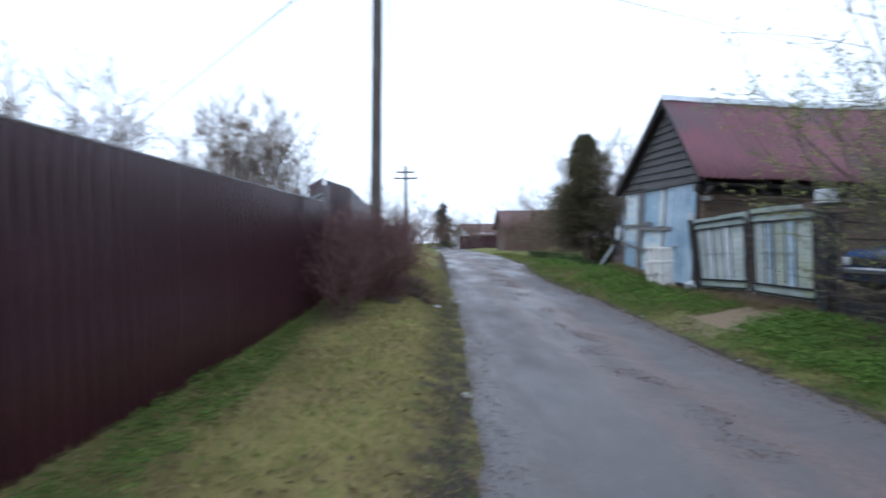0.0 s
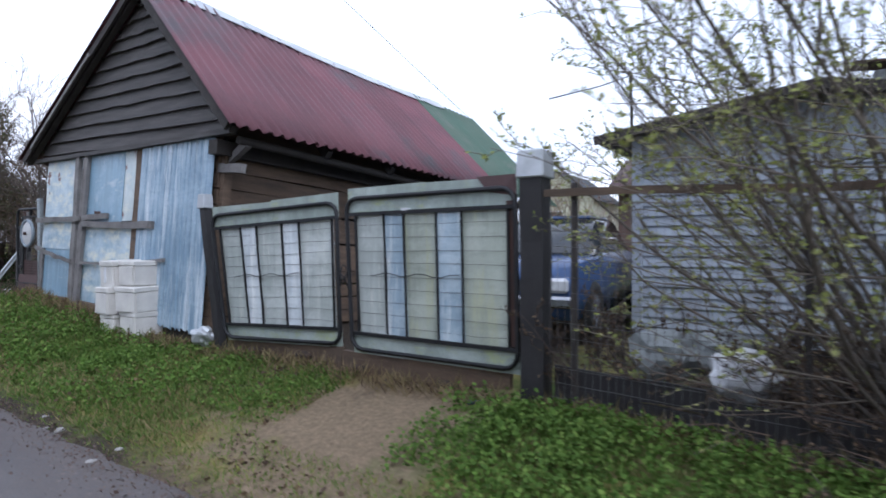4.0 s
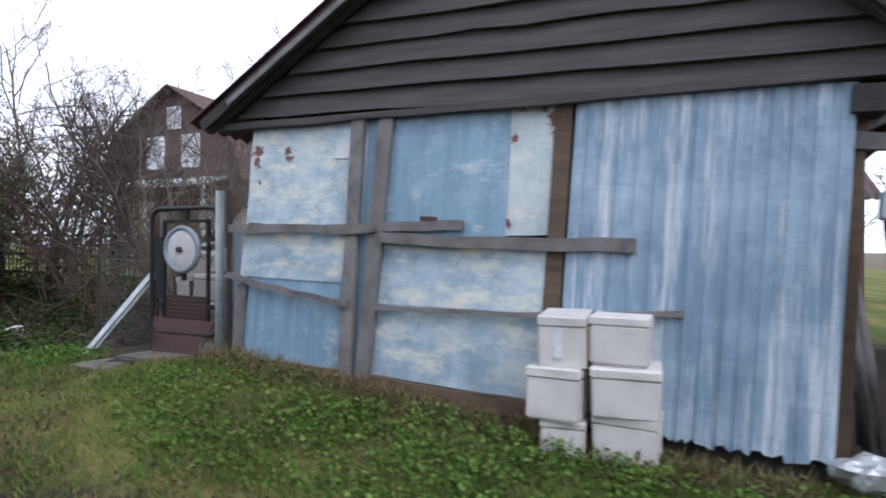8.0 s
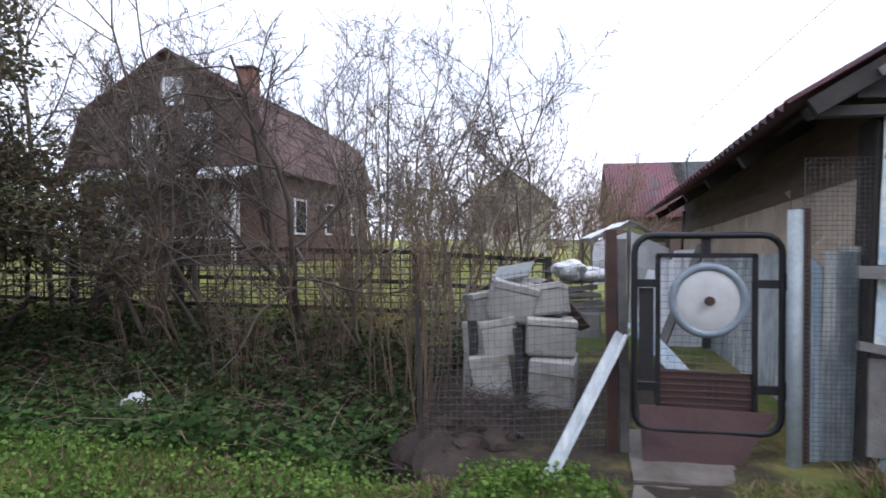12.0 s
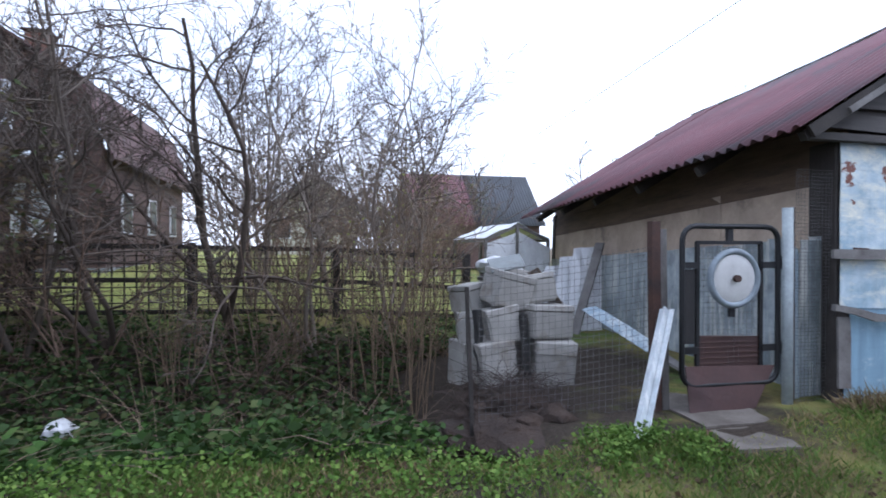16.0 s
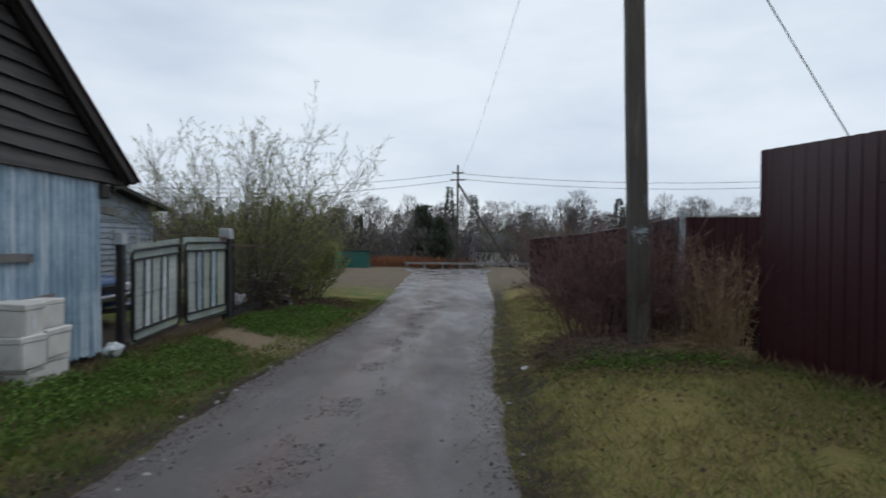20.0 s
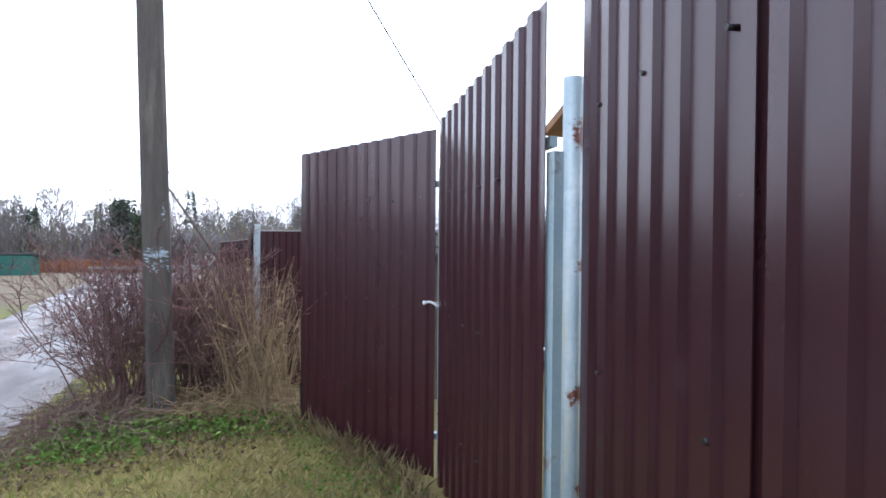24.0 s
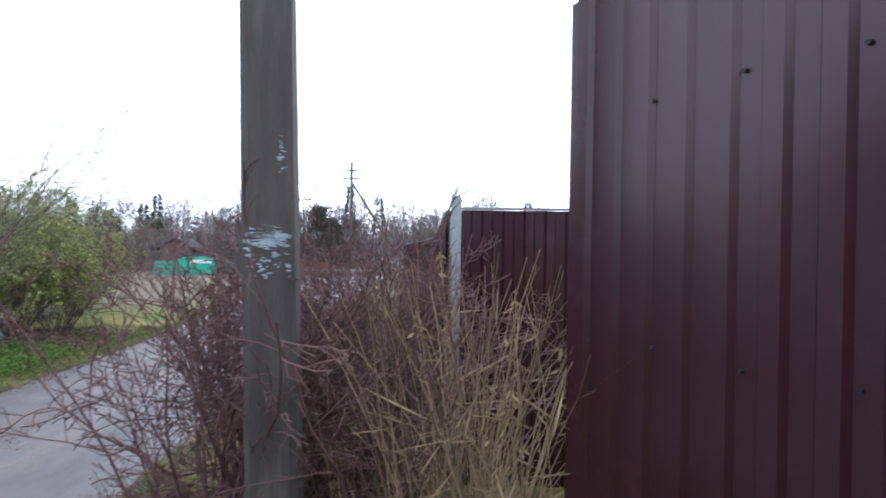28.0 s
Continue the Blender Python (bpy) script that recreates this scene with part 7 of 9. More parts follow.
plain_house(42.5, 10.4, 0.4, 90, 4.4, 7.0, 2.7, 3.5, "house_wood", "red_roof", "house end with a red sheet roof behind the gardens", (("y", -1.0, 0.9, 0.8, 1.0),))
plain_house(42.5, 6.0, 0.4, 90, 4.4, 7.0, 2.7, 3.5, "house_wood", "slate_grey", "house end with a dark grey roof behind the gardens", (("y", 0.0, 0.9, 0.8, 1.0),))
plain_house(20.3, 8.6, 0.2, 90, 2.4, 4.0, 2.45, 0.95, "house_wood", "rust_plate", "low outbuilding with a dark red-brown roof behind the yard")
plain_house(40, 19.0, 0.9, 0, 6.0, 5.0, 3.0, 1.8, "cream_wall", "slate_grey", "pale yellow house far behind the gardens", (("x", 0.0, 1.0, 1.0, 1.3), ("x", 1.8, 1.0, 1.0, 1.3)))
plain_house(8.9, 42.5, 0.3, 0, 4.4, 4.0, 1.9, 1.1, "house_wood", "house_roof", "dark wooden house beside the far lane", (("y", -0.8, 0.7, 0.7, 0.9),))
plain_house(-9.5, 44.0, 0.4, 0, 5.0, 4.4, 2.0, 1.2, "house_wood", "house_roof", "brown house beside the far lane", (("y", 0.8, 0.7, 0.7, 0.9),))
plain_house(9.5, 70.0, 0.4, 20, 7.0, 5.0, 1.6, 1.2, "white_paint", "house_roof", "pale house at the bend of the far lane")
plain_house(-3.5, -50.0, -1.9, 10, 5.0, 4.5, 2.4, 1.8, "white_paint", "slate_grey", "small white house below the crossing street", (("y", 0.0, 0.9, 0.8, 0.9),))
sheet_fence("sheet_fence", ((5.2, 62.0, 0.3, 1.7), (9.0, 56.0, 0.3, 1.7)), "dull brown sheet fence across the far lane")
sheet_fence("sheet_fence", ((-0.9, 29.0, 0.4, 1.9), (-1.6, 25.6, 0.4, 1.9)), "brown sheet fence further along the lane")

# green kiosk and fence at the crossing
gk = thing("green_kiosk", Matrix.Translation((12.85, -31.0, -1.45)), "bright green sheet steel enclosure with a white sign", "kiosk")
for a, w, h in ((-2.0, 1.9, 1.95), (-0.08, 0.34, 1.90), (0.28, 0.34, 1.74), (0.64, 0.34, 1.66), (1.0, 1.3, 1.60)):
    part("panel", box(B(), (a, -0.03, 0.0), (a + w, 0.03, h), 0.01), "green_box", gk)
part("side", box(B(), (-2.0, -3.0, 0.0), (-1.94, -0.04, 1.9), 0.01), "green_box", gk)
part("sign", box(B(), (-1.9, 0.035, 1.45), (-0.3, 0.05, 1.72), 0.004), "white_paint", gk, "white sign board")
gb = thing("green_shed", Matrix.Translation((9.7, -31.6, -1.45)), "dark green steel shed with a low grey roof", "shed")
part("body", box(B(), (-1.0, -2.0, 0.0), (1.1, 0.0, 1.95), 0.02), "green_dark", gb)
part("roof", plate(B(), ((-1.3, -2.3, 2.0), (4.0, -2.3, 2.05), (4.0, 0.1, 2.12), (-1.3, 0.1, 2.08)), 0.10, (0, 0, 1)), "slate_grey", gb)
hut = plain_house(15.2, -37.5, -1.6, 90, 3.0, 2.6, 2.7, 0.7, "house_wood", "roof_felt", "small dark hut behind the green kiosk")
gf = thing("guard_rail", Matrix.Translation((0, -33.2, -1.05)), "low grey concrete rail beside the crossing street", "rail")
for i in range(9):
    part("rail_post", box(B(), (-7.5 + i * 1.6, -0.08, 0), (-7.35 + i * 1.6, 0.08, 0.6), 0.01), "concrete", gf)
part("rail_bar", box(B(), (-7.6, -0.06, 0.45), (5.6, 0.06, 0.62), 0.01), "concrete", gf)

# ---------------------------------------------------------------- plants


class Wood:
    """Collects tapered limbs."""

    def __init__(self):
        self.v, self.f = [], []

    def limb(self, pts, r0, r1, sides):
        k0, n = len(self.v), len(pts)
        for i, p in enumerate(pts):
            d = (pts[min(i + 1, n - 1)] - pts[max(i - 1, 0)])
            s = d.cross(Vector((0.31, 0.17, 0.93)))
            if s.length < 1e-6:
                s = Vector((1, 0, 0))
            s.normalize()
            u = d.cross(s).normalized()
            r = r0 + (r1 - r0) * i / (n - 1)
            for j in range(sides):
                a = 2 * math.pi * j / sides
                q = p + s * (r * math.cos(a)) + u * (r * math.sin(a))
                self.v.append((q.x, q.y, q.z))
        for i in range(n - 1):
            for j in range(sides):
                a, b = k0 + i * sides + j, k0 + i * sides + (j + 1) % sides
                self.f.append((a, b, b + sides, a + sides))


class Leaves:
    def __init__(self):
        self.v, self.f = [], []

    def leaf(self, p, d, size, wide, rng):
        d = Vector(d).normalized()
        s = d.cross(Vector((rng.uniform(-1, 1), rng.uniform(-1, 1), rng.uniform(-1, 1))))
        if s.length < 1e-4:
            return
        s = s.normalized() * size * wide / 2
        k = len(self.v)
        m = p + d * size * 0.5
        e = p + d * size
        for q in (p, m + s, e, m - s):
            self.v.append((q.x, q.y, q.z))
        self.f.append((k, k + 1, k + 2, k + 3))


def grow(main, fine, leaves, p, d, length, r, level, rng, cfg):
    """One limb with its twigs. cfg: seg counts, children, lengths and turns by level."""
    n = cfg["segs"][level]
    pts, q, dd = [p.copy()], p.copy(), d.normalized()
    for i in range(n):
        dd = (dd + Vector((rng.gauss(0, 1), rng.gauss(0, 1), rng.gauss(0, 1))) * cfg["wild"][level] + Vector((0, 0, cfg["lift"][level]))).normalized()
        q = q + dd * (length / n)
        pts.append(q.copy())
    last = level == len(cfg["segs"]) - 1
    acc = main if level <= cfg.get("main", 0) else fine
    acc.limb(pts, r, max(cfg["tip"], r * cfg["taper"]), cfg["sides"][level])
    if last:
        if leaves is not None:
            for _ in range(cfg["leaves"]):
                k = rng.uniform(0.2, 1) * n
                i = min(n - 1, int(k))
                leaves.leaf(pts[i].lerp(pts[i + 1], k - i), Vector((rng.gauss(0, 1), rng.gauss(0, 1), rng.gauss(0.4, 1))), cfg["leaf"] * rng.uniform(0.6, 1.3), cfg["wide"], rng)
        return
    kids = cfg["kids"][level]
    kids = kids + (1 if rng.random() < 0.5 else 0)
    lo = cfg["from"][level]
    for c in range(kids):
        k = (lo + (1 - lo) * (c + rng.random()) / kids) * n
        i = min(n - 1, int(k))
        at = pts[i].lerp(pts[i + 1], k - i)
        axis = (pts[i + 1] - pts[i]).normalized()
        side = axis.cross(Vector((rng.gauss(0, 1), rng.gauss(0, 1), rng.gauss(0, 1)))).normalized()
        a = radians(rng.uniform(*cfg["turn"][level]))
        nd = axis * math.cos(a) + side * math.sin(a)
        rest = 1 - 0.55 * k / n
        grow(main, fine, leaves, at, nd, length * cfg["len"][level] * rest * rng.uniform(0.7, 1.2), max(cfg["tip"], r * cfg["thin"] * (1 - 0.5 * k / n)), level + 1, rng, cfg)


BUSH = dict(segs=(6, 4, 2), wild=(0.10, 0.16, 0.2), lift=(0.03, 0.05, 0.06), sides=(4, 3, 3), kids=(7, 5), turn=((20, 50), (20, 55)), len=(0.42, 0.45), thin=0.5, taper=0.3, tip=0.0030, leaves=2, leaf=0.02, wide=0.6)
BUSH["from"] = (0.25, 0.15)
TREE = dict(segs=(8, 5, 3, 2), wild=(0.05, 0.11, 0.15, 0.2), lift=(0.04, 0.05, 0.05, 0.04), sides=(6, 4, 3, 3), kids=(9, 6, 4), turn=((30, 65), (25, 55), (20, 55)), len=(0.55, 0.5, 0.5), thin=0.5, taper=0.25, tip=0.0035, leaves=1, leaf=0.02, wide=0.6, main=1)
TREE["from"] = (0.22, 0.15, 0.1)


def shrub(name, seed, stems, height, spread_, cfg, wood, leaf_material, r=0.014, lean=0.0, label="", category="bush", foot=0.15, group=""):
    """A many-stemmed bush standing on the origin: stems, twigs and young leaves."""
    rng = random.Random(seed)
    main, fine, lv = Wood(), Wood(), Leaves()
    for s in range(stems):
        a = rng.uniform(0, 2 * math.pi)
        o = spread_ * math.sqrt(rng.random())
        d = Vector((math.cos(a) * o + lean, math.sin(a) * o, 1.0))
        p = Vector((math.cos(a) * foot * rng.random(), math.sin(a) * foot * rng.random(), -0.05))
        grow(main, fine, lv if leaf_material else None, p, d, height * rng.uniform(0.65, 1.08), r * rng.uniform(0.7, 1.2), 0, rng, cfg)
    ob = thing(name, Matrix(), label, category, group)
    for nm, acc, mt in (("trunk", main, wood), ("crown", fine, wood), ("foliage", lv, leaf_material)):
        if acc.f and mt:
            q = new(nm, mesh_from(nm, acc.v, acc.f, mt, nm != "foliage"))
            q.parent = ob
            if nm == "trunk" and stems > 8:
                tagged(q, "bundle of thin bare stems", kind="stuff")
    return ob


def put(ob, x, y, rz=0.0, s=1.0, z=None):
    zz = land(x, y) if z is None else z
    ob.matrix_world = Matrix.Translation((x, y, zz)) @ Matrix.Rotation(radians(rz), 4, "Z") @ Matrix.Diagonal((s, s, s, 1))
    return ob


def again(ob, x, y, rz=0.0, s=1.0, z=None):
    zz = land(x, y) if z is None else z
    c = copy_thing(ob, Matrix.Translation((x, y, zz)) @ Matrix.Rotation(radians(rz), 4, "Z"))
    c.scale = (s, s, s)
    return c


# the willow bush behind the wire fence
W_CFG = dict(BUSH, segs=(7, 5, 3), leaves=8, leaf=0.030, kids=(11, 8), wild=(0.13, 0.17, 0.22), lift=(0.05, 0.05, 0.05), tip=0.0023, sides=(5, 3, 3))
W_CFG["len"] = (0.42, 0.42)
W_CFG["from"] = (0.14, 0.10)
willow = put(shrub("willow_bush", 21, 34, 4.7, 1.0, W_CFG, "bark_willow", "bud", 0.019, -0.02, "tall many-stemmed willow bush with tiny spring leaves", "bush", 0.30, "willow bushes"), 5.85, 4.4)
again(willow, 7.1, 1.5, 150, 0.9)
again(willow, 6.5, -2.6, 265, 0.75)
again(willow, 7.6, -0.4, 40, 0.8)
runner = put(shrub("low_bush", 23, 16, 1.2, 1.3, dict(BUSH, leaves=2, leaf=0.03, wild=(0.2, 0.25, 0.3)), "bark_dark", "litter", 0.008, -0.3, "tangle of dry brown runners on the wire fence", "bush", 0.6, "dry runners"), 5.75, 4.9)
for x, y, rz, s in ((5.85, 3.6, 40, 1.0), (6.0, 5.7, 100, 1.0), (6.0, 6.3, 170, 0.9), (6.3, 4.3, 250, 1.1), (6.5, 3.1, 300, 1.0), (6.9, 4.0, 20, 1.1), (6.1, 4.5, 80, 1.15), (6.25, 4.1, 330, 1.0), (6.4, 2.4, 200, 0.9), (7.3, 2.6, 120, 1.2)):
    again(runner, x, y, rz, s)
yb = put(shrub("leafing_bush", 24, 22, 2.2, 0.9, dict(BUSH, leaves=9, leaf=0.05, wide=0.7), "bark_grey", "bud", 0.012, 0, "bush covered in young yellow-green leaves", "bush", 0.3, "leafing bushes"), 5.6, 0.0)
again(yb, 6.6, -1.6, 120, 1.15)
again(yb, 6.9, 0.8, 200, 1.1)
again(yb, 7.5, -4.5, 60, 1.3)
again(yb, 6.3, 0.6, 20, 1.35)

# thicket beside the ditch
TH = dict(BUSH, sides=(4, 3, 3), leaves=2, leaf=0.026, kids=(5, 3), lift=(0.05, 0.04, 0.03), wild=(0.08, 0.16, 0.24))
th_a = put(shrub("thicket_bush", 31, 13, 2.5, 0.45, TH, "bark_brown", "bud", 0.011, 0, "dense brown thicket of bare upright stems", "bush", 0.5, "thicket bushes"), 8.9, 24.9)
th_b = put(shrub("thicket_bush", 32, 12, 2.1, 0.7, TH, "bark_brown", "litter", 0.010, 0, "dense brown thicket of bare upright stems", "bush", 0.5, "thicket bushes"), 8.9, 19.6)
th_c = put(shrub("thicket_bush", 33, 18, 1.3, 1.0, dict(TH, wild=(0.16, 0.22, 0.28)), "bark_brown", "litter", 0.009, 0, "tangled dry brown brush beside the ditch", "bush", 0.6, "thicket bushes"), 8.6, 20.0)
BRUSH = dict(TH, leaves=2, leaf=0.022, kids=(8, 6), lift=(0.04, 0.04, 0.03), wild=(0.12, 0.18, 0.25), turn=((22, 55), (22, 60)))
brush = put(shrub("brown_bush", 35, 10, 2.7, 0.8, BRUSH, "bark_warm", "litter", 0.014, 0, "spreading warm-brown bare bush before the garden fence", "bush", 0.3, "spreading brown bushes"), 9.0, 21.6)
for x, y, rz, s in ((8.5, 24.9, 310, 1.1), (9.6, 19.1, 40, 0.7), (8.6, 26.4, 140, 1.2), (16.0, 21.0, 90, 1.2), (15.6, 19.2, 180, 1.2), (17.0, 17.6, 270, 1.3), (18.6, 18.8, 30, 1.4), (19.4, 16.2, 130, 1.4), (21.5, 17.6, 220, 1.5), (20.0, 20.5, 300, 1.5), (23.0, 15.0, 60, 1.6), (25.0, 16.8, 160, 1.7), (27.0, 13.8, 240, 1.8)):
    again(brush, x, y, rz, s)
CANE = dict(TH, leaves=1, kids=(4, 3), lift=(0.03, 0.03, 0.02), wild=(0.05, 0.14, 0.2), turn=((12, 35), (15, 45)))
cane = put(shrub("cane_clump", 34, 13, 2.1, 0.16, CANE, "cane", "bud", 0.009, 0, "clump of tall pale brown canes beside the foam boxes", "bush", 0.38, "cane clumps"), 7.75, 18.15)
rng_p = random.Random(77)
for x, y, rz, s in ((8.2, 18.5, 70, 1.0), (8.8, 18.0, 250, 1.1), (8.7, 19.4, 20, 0.8), (8.4, 20.5, 120, 0.75)):
    again(cane, x, y, rz, s)
for x, y, src, s in ((8.8, 22.3, th_a, 0.7), (7.4, 24.5, th_b, 1.15), (6.8, 26.0, th_b, 1.2), (7.6, 27.5, th_a, 1.2), (6.9, 29.0, th_b, 1.2),
                     (6.7, 31.0, th_b, 1.2), (13.4, 31.4, th_b, 2.4), (9.0, 27.2, th_b, 1.8), (6.7, 25.0, th_b, 1.2), (14.8, 19.4, th_a, 1.3), (16.2, 18.4, th_b, 1.4), (17.5, 20.4, th_a, 1.5), (19.0, 17.4, th_b, 1.6), (22.0, 15.8, th_a, 1.6), (24.0, 18.0, th_b, 1.8), (26.0, 14.5, th_a, 1.8), (18.0, 15.2, th_a, 1.3), (7.6, 33.0, th_a, 1.2), (9.0, 17.9, th_c, 0.8), (9.4, 26.0, th_a, 1.1)):
    again(src, x, y, rng_p.uniform(0, 360), s * rng_p.uniform(0.9, 1.1))

# bare garden trees
T_CFG = dict(TREE, kids=(11, 7, 5), wild=(0.07, 0.14, 0.2, 0.25))
tr_a = put(shrub("bare_tree", 41, 1, 5.6, 0.12, T_CFG, "bark_grey", None, 0.05, 0, "bare garden tree with fine grey branches", "tree", 0.0, "bare garden trees"), 10.0, 24.6)
tr_b = put(shrub("bare_tree", 42, 4, 4.6, 0.40, dict(TREE, kids=(9, 7, 5), wild=(0.08, 0.16, 0.2, 0.25)), "bark_grey", None, 0.034, 0, "bare forked garden tree with fine branches", "tree", 0.1, "bare garden trees"), 12.8, 20.0)
tr_c = put(shrub("bare_tree", 43, 3, 4.8, 0.35, T_CFG, "bark_brown", None, 0.038, 0, "bare brown garden tree above the thicket", "tree", 0.1, "bare garden trees"), 8.6, 27.0)
ORCH = dict(TREE, segs=(8, 6, 4, 3), wild=(0.17, 0.19, 0.21, 0.26), lift=(0.04, 0.06, 0.05, 0.02), kids=(9, 8, 6), turn=((35, 75), (28, 62), (22, 58)), thin=0.52, taper=0.3, tip=0.0036, main=1)
ORCH["len"] = (0.62, 0.48, 0.42)
ORCH["from"] = (0.22, 0.2, 0.1)
or_a = put(shrub("apple_tree", 44, 3, 3.9, 0.75, ORCH, "bark_dark_tree", None, 0.052, 0.05, "bare old apple tree with crooked spreading dark limbs", "tree", 0.12, "bare apple trees"), 9.35, 19.95)
or_b = put(shrub("apple_tree", 45, 3, 4.1, 0.7, ORCH, "bark_dark_tree", None, 0.05, -0.1, "bare apple tree forking low into crooked limbs", "tree", 0.1, "bare apple trees"), 9.15, 21.35)
or_c = put(shrub("apple_tree", 46, 3, 4.1, 0.42, ORCH, "bark_grey", None, 0.034, 0.0, "slender bare fruit tree with many fine upright twigs", "tree", 0.15, "bare apple trees"), 9.6, 18.2)
for x, y, src, rz, s in ((8.9, 19.0, or_c, 120, 0.9), (9.1, 22.2, or_c, 250, 1.1), (9.3, 23.6, or_a, 140, 1.15), (9.0, 22.9, or_a, 200, 1.1), (8.8, 24.6, or_b, 90, 1.15), (11.4, 18.8, or_c, 40, 1.05), (12.4, 17.4, or_c, 210, 0.95), (12.2, 23.8, or_b, 20, 1.15), (9.6, 26.6, or_a, 60, 1.2), (14.5, 18.0, or_c, 330, 0.9)):
    again(src, x, y, rz, s)
for x, y, src, s in ((11.0, 20.0, tr_b, 0.85), (10.9, 23.2, tr_c, 0.95), (8.2, 26.0, tr_b, 1.1), (9.2, 28.0, tr_c, 1.1), (7.6, 29.5, tr_a, 1.0),
                     (-7.2, 23.0, tr_a, 1.3), (-6.8, 22.6, tr_b, 1.35), (-7.6, 23.6, tr_b, 1.3), (-6.6, 23.6, tr_c, 1.3), (-8.0, 22.4, tr_c, 1.15), (-11.5, 22.0, tr_b, 1.4), (-12.4, 23.2, tr_c, 1.4), (-9.4, 25.0, tr_b, 1.2), (-11.0, 15.0, tr_b, 1.1), (-11.6, 14.0, tr_c, 1.2), (-6.2, 25.0, tr_b, 1.4), (-8.4, 26.5, tr_c, 1.4), (-5.2, 24.0, tr_b, 1.25), (-6.4, 22.4, tr_c, 1.2), (-15.0, 19.5, tr_b, 1.5), (-15.0, 14.0, tr_a, 1.3), (-5.6, 27.0, tr_c, 1.2), (-10.0, 27.0, tr_a, 1.4), (-6.3, 15.5, tr_b, 0.9), (12.0, 33.0, tr_a, 1.2), (16.0, 38.0, tr_b, 1.3),
                     (13.5, 1.0, tr_b, 1.0), (14.0, 6.0, tr_a, 0.9), (20.5, 3.5, tr_a, 1.4), (17.0, -2.0, tr_b, 1.3), (-3.0, 41.0, tr_a, 1.0), (-14.5, 25.0, tr_b, 1.75), (-1.6, 52.0, tr_b, 1.1), (-3.2, 58.0, tr_c, 1.3), (1.2, 72.0, tr_b, 1.4), (5.8, 66.0, tr_c, 1.0), (8.2, 52.0, tr_b, 0.9), (9.5, 47.0, tr_b, 1.2), (15.0, -10.0, tr_a, 1.2)):
    again(src, x, y, rng_p.uniform(0, 360), s)
for x, y, rz, s in ((12.4, 10.3, 70, 0.65), (13.6, 10.9, 200, 0.7), (14.6, 10.4, 310, 0.7), (6.7, -5.2, 30, 1.0), (6.0, -1.0, 140, 0.85), (7.4, -7.0, 260, 1.1)):
    again(brush, x, y, rz, s)
nest = Wood()
rng_n = random.Random(3)
for _ in range(120):
    a = Vector((rng_n.gauss(0, 0.16), rng_n.gauss(0, 0.16), rng_n.gauss(0, 0.12)))
    nest.limb([a, a + Vector((rng_n.gauss(0, 0.14), rng_n.gauss(0, 0.14), rng_n.gauss(0, 0.06)))], 0.012, 0.008, 3)
ob = new("bird_nest", mesh_from("bird_nest", nest.v, nest.f, "bark_brown"))
ob.matrix_world = Matrix.Translation((-7.0, 23.0, 5.9))
tagged(ob, "dark round bird nest of twigs high in a tree", "nest", kind="stuff")
BIRCH = dict(TREE, kids=(16, 6, 4), turn=((25, 50), (25, 55), (20, 60)), lift=(0.03, 0.02, -0.02, -0.06), leaves=2, leaf=0.06)
BIRCH["len"] = (0.34, 0.5, 0.5)
bi = put(shrub("birch", 51, 1, 8.5, 0.03, BIRCH, "bark_far", "far_bud", 0.09, 0, "slender bare birch far behind the roofs", "tree", 0.0, "far birches"), 29.0, 5.7)
for x, y, s in ((31.5, 3.0, 0.9), (30.0, -6.0, 1.0), (34.0, 1.0, 1.1), (26.0, -10.0, 0.8), (36.0, 9.0, 1.0), (9.0, -9.5, 0.6), (-4.5, -27.0, 0.75), (-7.5, -29.0, 0.8)):
    again(bi, x, y, rng_p.uniform(0, 360), s)


